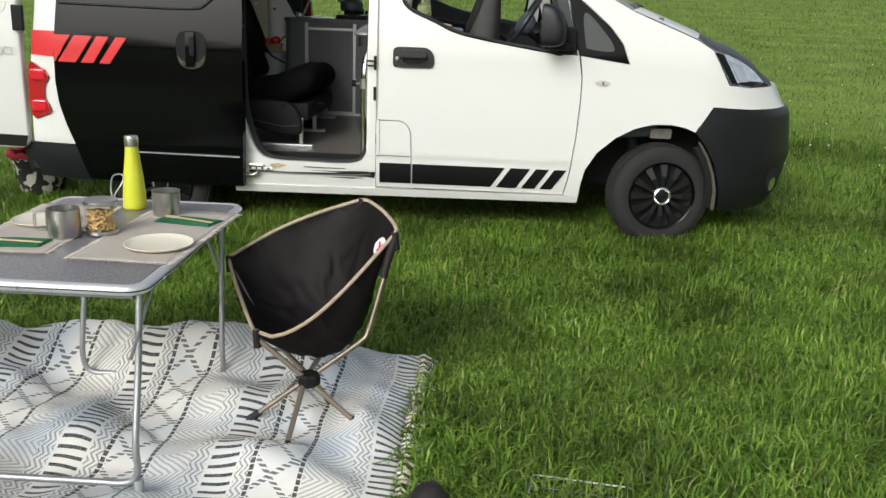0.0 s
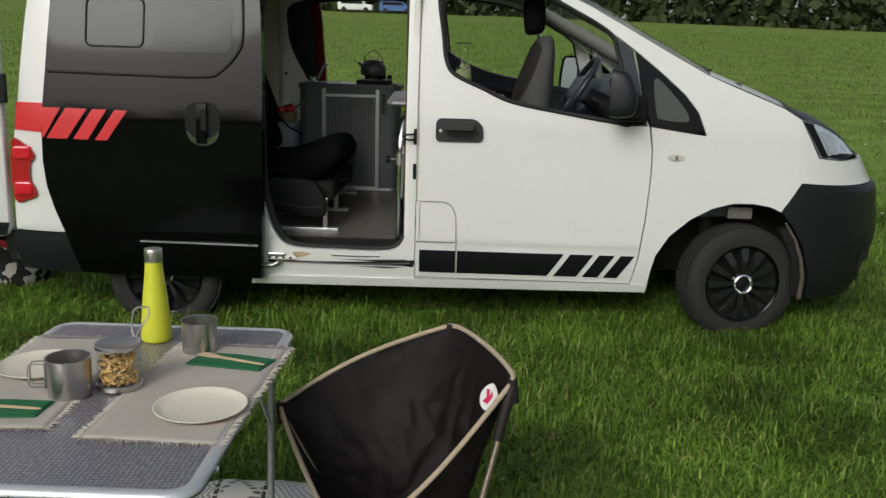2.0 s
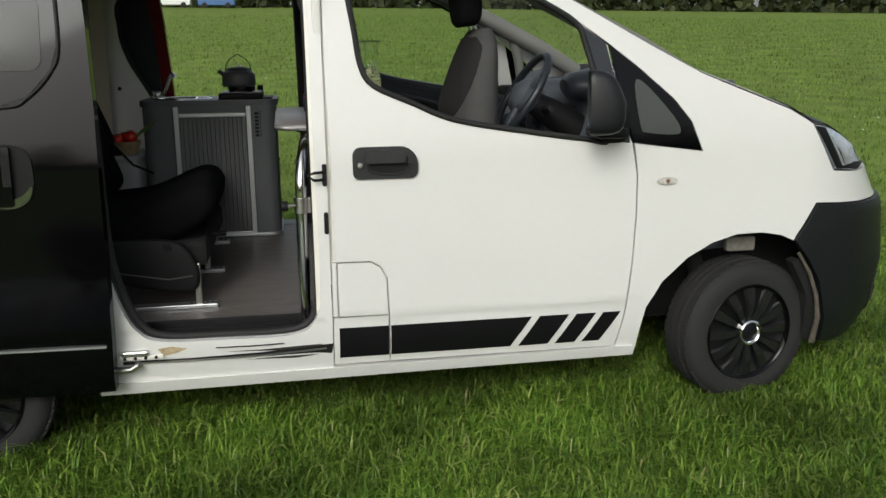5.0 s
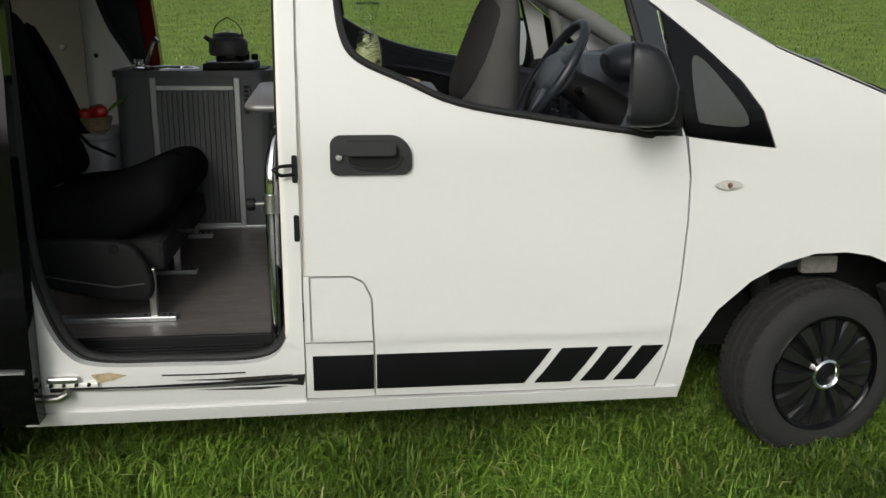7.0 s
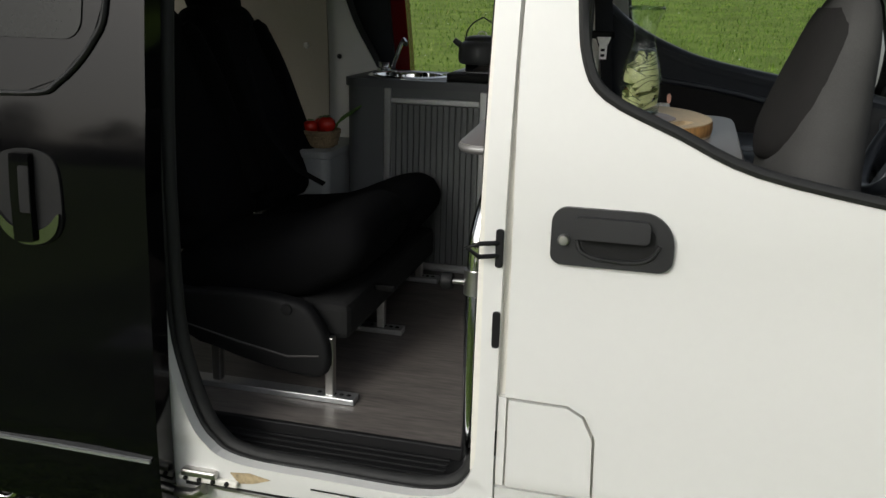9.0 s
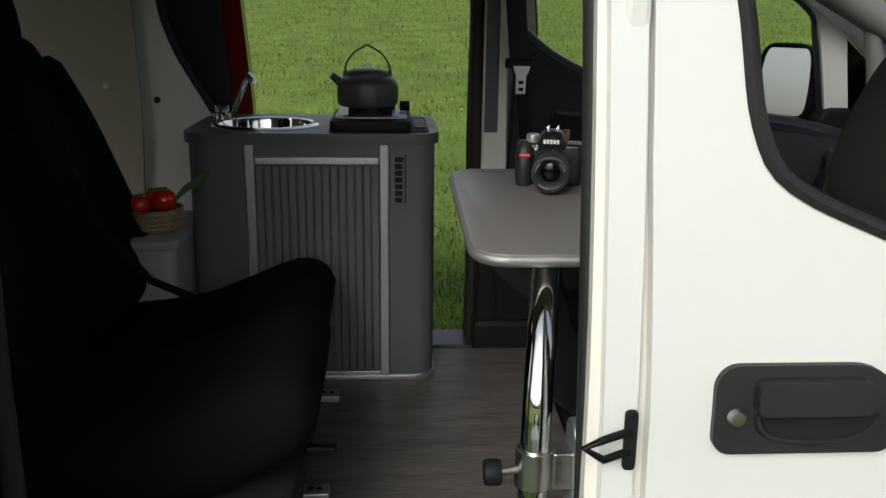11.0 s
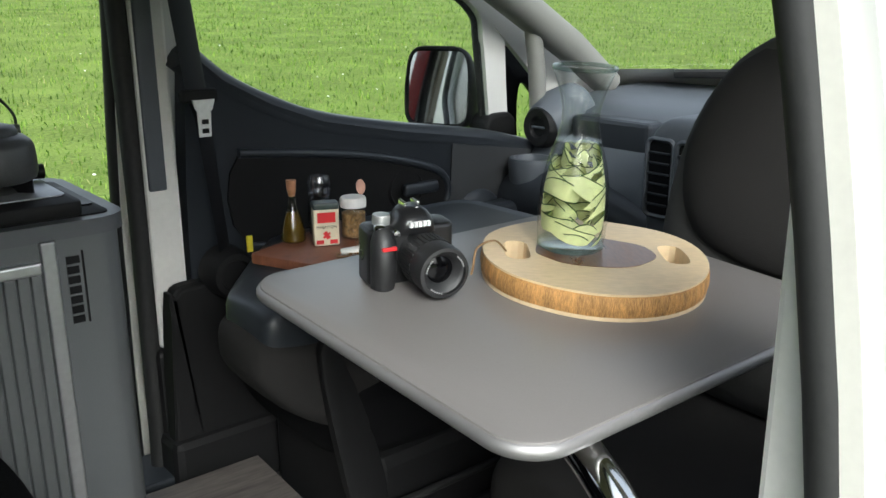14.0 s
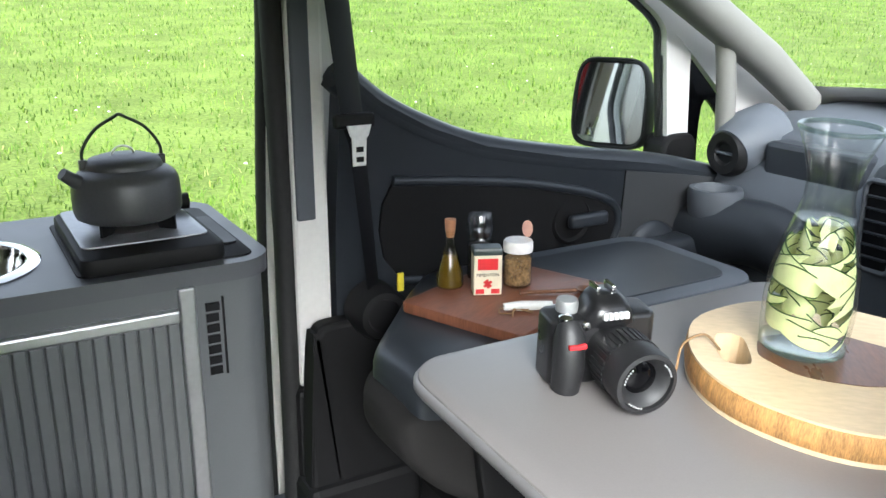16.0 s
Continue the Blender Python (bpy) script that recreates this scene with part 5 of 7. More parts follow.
part("lid_ring", bm_tube([(0.016 * math.cos(math.pi * k / 10), 0, 0.095 + 0.013 * math.sin(math.pi * k / 10)) for k in range(11)], 0.0018, 6), STEEL, lid, "", 60)
part("spout", bm_tube([(-0.064, -0.02, 0.058), (-0.080, -0.025, 0.070), (-0.092, -0.029, 0.080)], [0.012, 0.010, 0.009], 12), KET, kettle, "", 60)
part("handle", bm_tube(spline([(-0.057, 0.01, 0.082), (-0.056, 0.008, 0.105), (-0.036, 0.006, 0.134), (-0.008, 0.005, 0.151), (0, 0.005, 0.155), (0.008, 0.005, 0.151), (0.036, 0.006, 0.134), (0.056, 0.008, 0.105), (0.057, 0.01, 0.082)], 6), 0.0026, 8), mat("green_coated_wire", (0.02, 0.035, 0.02), 0.5), kettle, "dark green coated wire handle", 60)
for s in (-1, 1):
    part("handle_lug", bm_box(s * 0.057 - 0.006, s * 0.057 + 0.006, 0.003, 0.017, 0.072, 0.09, 0.002), KET, kettle)

# storage box with vegetables
bx = thing("storage_box", "pale grey plastic storage box with a lid", "box", at=(-1.485, 6.22, 0.505))
PALE = mat("pale_grey_plastic", (0.30, 0.31, 0.31), 0.5, vary=0.06, bump=0.05)
part("body", bm_slab(rounded(-0.075, 0.075, -0.17, 0.16, 0.03), 0, 0.40, 0.006), PALE, bx, "", 40)
part("lid", bm_slab(rounded(-0.082, 0.082, -0.178, 0.168, 0.034), 0.40, 0.425, 0.006), PALE, bx, "", 40)
bk = thing("vegetable_basket", "small woven basket holding tomatoes and greens", "basket", at=(-1.475, 6.15, 0.931))
WICK = mat("wicker", (0.30, 0.22, 0.13), 0.8, vary=0.4, scale=40, fine=150, bump=0.5)
part("bowl", bm_lathe([(0, 0.004), (0.045, 0.0), (0.058, 0.02), (0.066, 0.055), (0.068, 0.06), (0.062, 0.06), (0.055, 0.02), (0.0, 0.012)], 32), WICK, bk, "", 50)
for k in range(4):
    part("weave_band", bm_tube([((0.054 + 0.0035 * k) * math.cos(2 * math.pi * i / 32), (0.054 + 0.0035 * k) * math.sin(2 * math.pi * i / 32), 0.012 + 0.013 * k + 0.002 * (-1) ** i) for i in range(32)], 0.004, 6, True), WICK, bk, "", 60)
TOM = mat("tomato_skin", (0.55, 0.02, 0.012), 0.18, vary=0.12, bump=0.0, coat=0.5)
for dx, dy, dz, r in ((0.025, -0.012, 0.078, 0.032), (-0.03, -0.022, 0.068, 0.027), (-0.008, 0.03, 0.07, 0.03)):
    tm = thing("tomato", "ripe red tomato in the basket", "tomato", "tomatoes in the basket", at=(-1.475 + dx, 6.15 + dy, 0.931 + dz))
    part("fruit", bm_lathe([(0, -0.86 * r), (0.5 * r, -0.8 * r), (0.9 * r, -0.4 * r), (r, 0.05 * r), (0.86 * r, 0.55 * r), (0.45 * r, 0.84 * r), (0.12 * r, 0.78 * r), (0, 0.7 * r)], 28), TOM, tm, "", 60)
    for k in range(5):
        a = 2 * math.pi * k / 5
        part("calyx_leaf", bm_tube([(0, 0, 0.76 * r), (0.3 * r * math.cos(a), 0.3 * r * math.sin(a), 0.98 * r), (0.62 * r * math.cos(a), 0.62 * r * math.sin(a), 0.92 * r)], [0.003, 0.004, 0.001], 6, flat=0.3), mat("leaf_green", (0.06, 0.12, 0.02), 0.6), tm)
gr = thing("spring_onions", "bunch of green spring onion leaves", "vegetable", at=(-1.44, 6.17, 0.99))
for k in range(7):
    part("leaf", bm_tube(spline([(0, 0.004 * k, 0), (0.03, 0.005 * k - 0.01, 0.03 + 0.002 * k), (0.075 + 0.004 * k, 0.006 * k - 0.02, 0.06 + 0.004 * k)], 3), 0.0035, 6), mat("onion_green", (0.10, 0.22, 0.04), 0.5, by_object=0.3), gr, "", 60)

# ---- van table ----
TILT_T = Matrix.Translation((0, 5.25, 1.12)) @ Matrix.Rotation(radians(3.6), 4, "X") @ Matrix.Translation((0, -5.25, -1.12))
vt = thing("van_table", "grey laminate table on a bent chrome leg inside the van", "table", at=(-0.45, 5.53, 0.44))
ttop = bm_slab(rounded(-0.778, -0.155, 5.235, 5.775, 0.055, 8), 1.098, 1.12, 0.004, 2)
ttop.transform(TILT_T)
tp = keep_world(part("tabletop", ttop, TOP_LAM, None, "", 40), vt)
part("edge_band", bm_tube([TILT_T @ Vector((x, y, 1.1085)) for x, y in rounded(-0.773, -0.160, 5.240, 5.770, 0.05, 8)], 0.0098, 10, True, flat=1.0), mat("satin_edge", (0.30, 0.29, 0.29), 0.5, 0.7, vary=0.05), tp, "satin aluminium edge", 60)
leg = keep_world(part("leg", bm_tube(spline([(-0.697, 5.13, 0.38), (-0.697, 5.13, 0.65), (-0.695, 5.13, 0.88), (-0.69, 5.15, 0.965), (-0.678, 5.205, 1.035), (-0.66, 5.29, 1.078), (-0.63, 5.40, 1.09)], 6), 0.0215, 20), CHROME, None, "bent chrome tube leg", 60), vt)
clamp = keep_world(part("clamp", bm_lathe([(0.0225, -0.028), (0.027, -0.028), (0.027, 0.028), (0.0225, 0.028)], 28, (-0.696, 5.13, 0.835), close=True), STEEL, None, "zinc tube clamp with a black knob", 40), vt)
part("clamp_plate", bm_box(-0.672, -0.63, 5.11, 5.15, 0.807, 0.863, 0.003), STEEL, clamp)
part("bolt", bm_tube([(-0.72, 5.12, 0.835), (-0.75, 5.115, 0.835)], 0.006, 8), STEEL, clamp, "", 60)
kb = bm_lathe([(0, -0.012), (0.017, -0.012), (0.019, -0.008), (0.019, 0.008), (0.017, 0.012), (0, 0.012)], 24, (-0.757, 5.114, 0.835), "x")
part("knob", kb, PLASTIC, clamp, "", 40)
keep_world(part("wall_plate", bm_slab(rounded(5.10, 5.165, 0.62, 0.905, 0.03), -0.645, -0.632, 0.003, plane="yz"), ALU, None, "", 40), vt)
keep_world(part("under_bracket", bm_box(-0.70, -0.50, 5.33, 5.45, 1.084, 1.10, 0.003), PLASTIC, None), vt)

# ---- things on the van's table ----
WOOD_PALE = mat("pale_sapwood", (0.66, 0.51, 0.32), 0.5, vary=0.14, scale=6, fine=60, bump=0.08, stretch=(1, 3, 1))
WOOD_HEART = mat("heartwood", (0.13, 0.055, 0.025), 0.3, vary=0.35, scale=9, fine=60, bump=0.05, stretch=(4, 1, 1))
WOOD_BARK = mat("bark_edge", (0.46, 0.24, 0.08), 0.6, vary=0.6, scale=18, fine=120, bump=0.4, stretch=(6, 6, 0.8))
WALNUT = mat("walnut_board", (0.17, 0.065, 0.035), 0.35, vary=0.35, scale=5, fine=50, stretch=(1, 9, 1), bump=0.05)


def blob(r, wob, seed, n=56, sx=1.0, sy=1.0):
    return [(sx * r * (1 + wob * noise.noise((math.cos(2 * math.pi * k / n) * 1.5 + seed, math.sin(2 * math.pi * k / n) * 1.5, seed))) * math.cos(2 * math.pi * k / n),
             sy * r * (1 + wob * noise.noise((math.cos(2 * math.pi * k / n) * 1.5 + seed, math.sin(2 * math.pi * k / n) * 1.5, seed))) * math.sin(2 * math.pi * k / n)) for k in range(n)]


rb = thing("round_board", "round live-edge wooden serving board with dark heartwood and slots", "board", at=(-0.376, 5.512, 1.1368))
rb.rotation_euler = (Matrix.Rotation(radians(3.6), 4, "X") @ Matrix.Rotation(radians(-39), 4, "Z")).to_euler()
slotL = [(x - 0.108, y) for x, y in smooth_loop([(-0.014, -0.035), (0.012, -0.035), (0.016, 0.0), (0.012, 0.035), (-0.014, 0.035), (-0.02, 0.0)], 3)]
slotR = [(-x, y) for x, y in slotL][::-1]
part("disc", slab_holes([blob(0.158, 0.05, 3.0), slotL, slotR], 0.0, 0.036), WOOD_PALE, rb)
part("heartwood", bm_slab(blob(0.085, 0.12, 7.0, 48, 1.0, 0.72), 0.0355, 0.0368), WOOD_HEART, rb, "dark heartwood figure")
edge = blob(0.1588, 0.05, 3.0)
bb = bmesh.new()
rows = [[bb.verts.new((x * (1 + dr), y * (1 + dr), z)) for x, y in edge] for z, dr in ((0.001, -0.03), (0.006, 0.0), (0.018, 0.012), (0.030, 0.004), (0.0355, -0.012))]
for p, q in zip(rows, rows[1:]):
    for k in range(len(p)):
        bb.faces.new((p[k], p[(k + 1) % len(p)], q[(k + 1) % len(p)], q[k]))
part("bark_edge", bb, WOOD_BARK, rb, "rough golden bark edge", 60)
part("hanging_cord", bm_tube(spline([(-0.125, -0.01, 0.037), (-0.14, 0.01, 0.045), (-0.165, -0.01, 0.04), (-0.17, -0.02, 0.015), (-0.172, -0.018, 0.004)], 5), 0.0015, 6), mat("jute", (0.25, 0.15, 0.07), 0.9), rb, "jute cord", 60)

cf = thing("carafe", "clear glass carafe of water with cucumber ribbons on the board", "carafe", at=(-0.390, 5.545, 1.1760))
cf.rotation_euler, cf.scale = (radians(3.6), 0, 0), (1, 1, 0.92)
CLEAR = glass_mat("clear_glass", (0.965, 0.985, 0.97), 0.02, 0.045, 0.62)
WATER = glass_mat("water", (0.97, 0.99, 0.95), 0.03, 0.03, 0.4)
part("glass_body", bm_lathe([(0, 0.003), (0.038, 0.002), (0.045, 0.006), (0.0475, 0.02), (0.049, 0.06), (0.0465, 0.10), (0.040, 0.135), (0.031, 0.165), (0.0255, 0.19), (0.0255, 0.212), (0.032, 0.24), (0.040, 0.262), (0.0425, 0.268), (0.0425, 0.274)], 56), CLEAR, cf, "", 60)
part("glass_foot", bm_lathe([(0, 0.0005), (0.042, 0.0005), (0.0465, 0.004), (0.046, 0.010)], 48), glass_mat("foot_glass", (0.80, 0.90, 0.85), 0.05), cf, "", 60)
part("lip", bm_tube([(0.041 * math.cos(2 * math.pi * k / 40), 0.041 * math.sin(2 * math.pi * k / 40), 0.271) for k in range(40)], 0.0032, 8, True), glass_mat("lip_glass", (0.75, 0.82, 0.80), 0.05), cf, "", 60)
part("water", bm_lathe([(0, 0.165), (0.0295, 0.165), (0.031, 0.1655)], 48), WATER, cf, "", 60)
CUC = mat("cucumber_flesh", (0.75, 0.79, 0.40), 0.35, vary=0.15, scale=30, bump=0.02)
CUCR = mat("cucumber_rind", (0.03, 0.09, 0.012), 0.4, vary=0.3, scale=40)
rnd = random.Random(5)
CRAD = [(0, 0.040), (0.02, 0.0435), (0.06, 0.0455), (0.1, 0.043), (0.135, 0.036), (0.165, 0.029), (0.2, 0.024)]
for k in range(44):
    zc = 0.024 + 0.13 * ((k * 0.618) % 1.0)
    depth = 0.97 if k % 3 else 0.6
    a0, sweep, wd, tilt = rnd.uniform(0, 6.28), rnd.uniform(1.1, 2.3), rnd.uniform(0.008, 0.0135), rnd.uniform(-0.03, 0.03)
    bend = rnd.uniform(-0.012, 0.012)
    b, e1, e2, rows = bmesh.new(), [], [], []
    for i in range(25):
        t = i / 24
        a = a0 + sweep * t
        z = zc + tilt * (t - 0.5) + bend * math.sin(math.pi * t)
        taper = wd * (0.55 + 0.45 * math.sin(math.pi * min(1, max(0, t))) ** 0.5)
        z0, z1 = max(0.012, z - taper), min(0.160, z + taper)
        curl = 1 - 0.35 * max(0.0, t - 0.75) * 4 * (k % 2)
        row = []
        for j in range(4):
            zz = z0 + (z1 - z0) * j / 3
            r = min(lerp_table(CRAD, zz) - 0.0015, lerp_table(CRAD, zz) * depth * curl)
            row.append(b.verts.new((r * math.cos(a + 0.1 * j), r * math.sin(a + 0.1 * j), zz)))
        rows.append(row)
        e1.append(row[-1].co.copy())
        e2.append(row[0].co.copy())
    for p, q in zip(rows, rows[1:]):
        for j in range(3):
            b.faces.new((p[j], p[j + 1], q[j + 1], q[j])).smooth = True
    rib = part("cucumber_ribbon", b, CUC, cf)
    part("rind", bm_tube(e1, 0.0008, 5), CUCR, rib, "", 60)
    if k % 4 == 1:
        part("rind", bm_tube(e2, 0.0009, 5), CUCR, rib, "", 60)

dc = thing("camera_body", "black digital reflex camera with a zoom lens on the table", "camera", at=(-0.595, 5.655, 1.1460))
dc.rotation_euler = (radians(3.6), 0, radians(-14))
CAMB = mat("camera_rubber", (0.012, 0.012, 0.013), 0.5, vary=0.2, fine=600, bump=0.3, depth=0.001)
CAMG = mat("camera_shell", (0.011, 0.011, 0.012), 0.3, vary=0.15, fine=600, bump=0.1, depth=0.001)
part("shell", bm_slab(rounded(-0.062, 0.062, -0.02, 0.03, 0.012), 0, 0.078, 0.006, 3), CAMG, dc, "", 40)
part("grip", bm_tube([(-0.046, -0.026, 0.003), (-0.046, -0.030, 0.03), (-0.046, -0.028, 0.066), (-0.045, -0.02, 0.076)], [0.016, 0.0175, 0.017, 0.012], 16), CAMB, dc, "", 60)
part("red_flash", bm_box(-0.054, -0.034, -0.0475, -0.042, 0.058, 0.063, 0.001), RED_DECAL, dc, "red grip mark")
prism = part("prism_housing", soft_block([((0.004, 0.0, 0.070), 0.028, 0.032, (1, 0, 0)), ((0.004, -0.004, 0.084), 0.028, 0.028, (1, 0, 0)), ((0.004, -0.002, 0.097), 0.022, 0.021, (1, 0, 0)), ((0.004, 0.002, 0.102), 0.014, 0.014, (1, 0, 0))], 20), CAMG, dc, "", 60)
for k in range(5):
    part("maker_bar", bm_box(-0.011 + 0.0062 * k, -0.0065 + 0.0062 * k, -0.0355, -0.030, 0.082, 0.089, 0.0005), mat("white_ink", (0.75, 0.75, 0.75), 0.5), prism)
for s in (-1, 1):
    part("hot_shoe_rail", bm_box(0.004 + s * 0.009 - 0.0022, 0.004 + s * 0.009 + 0.0022, -0.006, 0.016, 0.102, 0.108, 0.001), CHROME, dc)
part("mode_dial", bm_lathe([(0.0125, 0.076), (0.0125, 0.088), (0.0115, 0.091), (0, 0.091)], 24, (-0.034, 0.01, 0)), mat("dial_top", (0.35, 0.36, 0.36), 0.3, 0.5), dc, "", 40)
part("shutter_button", bm_lathe([(0.008, 0.078), (0.008, 0.084), (0.005, 0.086), (0, 0.086)], 20, (-0.048, -0.02, 0)), CHROME, dc, "", 40)
part("release_badge", bm_lathe([(0, -0.002), (0.005, -0.001), (0.0055, 0.003)], 16, (-0.024, -0.023, 0.072), "y"), CHROME, dc, "", 50)
lens = part("lens", bm_lathe([(0.030, 0.0), (0.031, -0.01), (0.0325, -0.018), (0.0335, -0.035), (0.0345, -0.055), (0.035, -0.075), (0.0335, -0.082), (0.029, -0.083), (0.0285, -0.078), (0.024, -0.076), (0.018, -0.066), (0.0, -0.062)], 48, (0.008, -0.02, 0.040), "y"), CAMB, dc, "", 40)
part("front_element", bm_lathe([(0, -0.071), (0.012, -0.069), (0.0185, -0.066)], 32, (0.008, -0.02, 0.040), "y"), BLACK, lens, "dark glass front element", 60)
for k in range(36):
    a = 2 * math.pi * k / 36
    gb = bm_box(-0.0016, 0.0016, -0.05, -0.022, -0.0008, 0.0012)
    gb.transform(Matrix.Translation((0.008, -0.02, 0.040)) @ Matrix.Rotation(a, 4, "Y") @ Matrix.Translation((0, 0, 0.0345)))
    part("grip_rib", gb, CAMB, lens)
for a0 in (15, 135, 225):
    for k in range(6):
        a = radians(a0 + 7 * k)
        gb = bm_box(-0.0008, 0.0008, -0.0840, -0.083, -0.0009, 0.0009)
        gb.transform(Matrix.Translation((0.008 + 0.0265 * math.cos(a), -0.02, 0.040 + 0.0265 * math.sin(a))))
        part("ring_mark", gb, mat("white_ink_mark", (0.3, 0.3, 0.3), 0.5) if a0 == 15 and k == 0 else bpy.data.materials["white_ink_mark"], lens)

# spice board on the folded seat
sb = thing("spice_board", "walnut cutting board with spices on the folded seat", "board", at=(-0.378, 6.135, 1.034))
sb.rotation_euler = (0, 0, radians(22))
part("plank", bm_slab(rounded(-0.15, 0.15, -0.122, 0.122, 0.012), 0, 0.02, 0.004, 2), WALNUT, sb, "", 40)


def on_board(px, py):
    v = Matrix.Rotation(radians(22), 3, "Z") @ Vector((px, py, 0))
    return (-0.378 + v.x, 6.135 + v.y, 1.0545)


ob_ = thing("oil_bottle", "small glass oil bottle with a cork stopper", "bottle", at=(-0.452, 6.215, 1.0545))
part("glass", bm_lathe([(0, 0), (0.022, 0), (0.025, 0.004), (0.022, 0.03), (0.013, 0.06), (0.008, 0.075), (0.0075, 0.095), (0.011, 0.098), (0.011, 0.102), (0.0065, 0.102)], 28), glass_mat("bottle_glass", (0.9, 0.92, 0.85)), ob_, "", 50)
part("oil", bm_lathe([(0, 0.002), (0.0215, 0.002), (0.0235, 0.005), (0.0205, 0.03), (0.0115, 0.06), (0, 0.06)], 24), mat("olive_oil", (0.10, 0.06, 0.008), 0.15, vary=0.1), ob_, "dark golden oil", 50)
part("cork", bm_lathe([(0.0065, 0.09), (0.009, 0.104), (0.010, 0.122), (0, 0.123)], 20), mat("cork", (0.36, 0.17, 0.09), 0.85, vary=0.25, scale=60, bump=0.3), ob_, "", 50)
gr_ = thing("pepper_grinder", "clear glass pepper grinder with a clear cap", "grinder", at=(-0.378, 6.235, 1.0545))
part("jar", bm_lathe([(0, 0), (0.022, 0), (0.023, 0.004), (0.0225, 0.07), (0.019, 0.078)], 28), glass_mat("grinder_glass", (0.6, 0.62, 0.62)), gr_, "", 50)
part("peppercorns", bm_lathe([(0, 0.003), (0.0205, 0.003), (0.021, 0.06), (0, 0.062)], 24), mat("peppercorn", (0.03, 0.02, 0.015), 0.7, vary=0.8, scale=120, bump=0.8), gr_, "", 50)
part("cap", bm_lathe([(0.021, 0.078), (0.023, 0.084), (0.0245, 0.10), (0.022, 0.112), (0.02, 0.118), (0, 0.118)], 28), glass_mat("frosted_cap", (0.80, 0.82, 0.86), 0.12, 0.12, 0.7), gr_, "translucent white cap", 50)
tin = thing("spice_tin", "square paprika tin with red and cream label", "tin", at=(-0.415, 6.155, 1.0545))
tin.rotation_euler = (0, 0, radians(-24))
part("box", bm_box(-0.0245, 0.0245, -0.0165, 0.0165, 0, 0.075, 0.003), mat("cream_tin", (0.66, 0.60, 0.44), 0.4, vary=0.1), tin)
part("lid", bm_box(-0.0255, 0.0255, -0.0175, 0.0175, 0.07, 0.084, 0.004), mat("tin_lid", (0.03, 0.045, 0.045), 0.35), tin, "dark lid")
part("red_label", bm_box(-0.0175, 0.0175, -0.0172, -0.0162, 0.046, 0.066), RED_DECAL, tin, "red label panel")
part("red_foot", bm_box(-0.0205, -0.006, -0.0172, -0.0162, 0.004, 0.012), RED_DECAL, tin)
part("red_foot", bm_box(0.006, 0.0205, -0.0172, -0.0162, 0.004, 0.012), RED_DECAL, tin)
for k, rot in enumerate((35, -35, 80)):
    gb = bm_box(-0.008, 0.008, -0.0004, 0.0004, -0.0022, 0.0022, 0.0)
    gb.transform(pose(0.0, -0.0168, 0.021, 0, rot, 0))
    part("pepper_picture", gb, RED_DECAL, tin)
lettering("PIMENTON", 0.0078, pose(0, -0.0168, 0.037, 90), mat("black_ink", (0.02, 0.02, 0.02), 0.6), tin, "tin_lettering", "black lettering", 0.0003)
hj = thing("herb_jar", "glass jar of dried herbs with open white lid", "jar", at=(-0.343, 6.165, 1.0545))
part("jar", bm_lathe([(0, 0), (0.024, 0), (0.0255, 0.004), (0.0255, 0.056), (0.022, 0.064), (0.022, 0.068)], 32), glass_mat("jar_glass", (0.92, 0.95, 0.93)), hj, "", 50)
part("herbs", bm_lathe([(0, 0.003), (0.0225, 0.003), (0.0235, 0.007), (0.0235, 0.05), (0, 0.053)], 28), mat("dried_herbs", (0.28, 0.16, 0.07), 0.9, vary=0.9, scale=70, fine=220, bump=0.9), hj, "", 50)
part("lid", bm_lathe([(0.0255, 0.062), (0.0262, 0.066), (0.0262, 0.078), (0.024, 0.082), (0, 0.082)], 32), mat("white_lid", (0.74, 0.72, 0.70), 0.35), hj, "white plastic lid", 50)
gb = bm_lathe([(0, -0.0015), (0.012, -0.0015), (0.013, 0), (0.012, 0.0015), (0, 0.0015)], 20, axis="x")
gb.transform(pose(0.022, 0.004, 0.098, 0, 0, 40) @ Matrix.Diagonal((1, 0.75, 1.2, 1)))
part("flap", gb, mat("pink_flap", (0.62, 0.36, 0.28), 0.4), hj, "raised flap", 50)
kn = thing("kitchen_knife", "small knife with a white handle on the board", "knife", at=(-0.412, 6.052, 1.0545))
kn.rotation_euler = (0, 0, radians(-24))
part("handle", bm_tube([(-0.03, 0, 0.008), (0.0, 0, 0.009), (0.05, 0, 0.008)], [0.006, 0.0085, 0.007], 10), mat("white_handle", (0.68, 0.68, 0.66), 0.35), kn, "", 60)
part("blade", bm_slab([(0.05, -0.007), (0.13, -0.004), (0.14, 0.003), (0.05, 0.008)], 0.004, 0.0065), STEEL, kn)
sp = thing("wooden_spoon", "small wooden spoon lying on the board", "spoon", at=(-0.31, 6.085, 1.0545))
sp.rotation_euler = (0, 0, radians(-22))
part("stem", bm_tube([(-0.07, 0, 0.006), (0.03, 0, 0.006)], 0.004, 8), WOOD_HEART, sp, "", 60)
part("bowl", bm_lathe([(0, 0), (0.01, 0.001), (0.016, 0.006), (0.017, 0.009), (0.014, 0.009), (0.008, 0.005), (0, 0.004)], 20, (0.045, 0, 0)), WOOD_HEART, sp, "", 60)
tw = thing("jute_bow", "jute string bow lying on the board", "string", at=on_board(-0.075, -0.06))
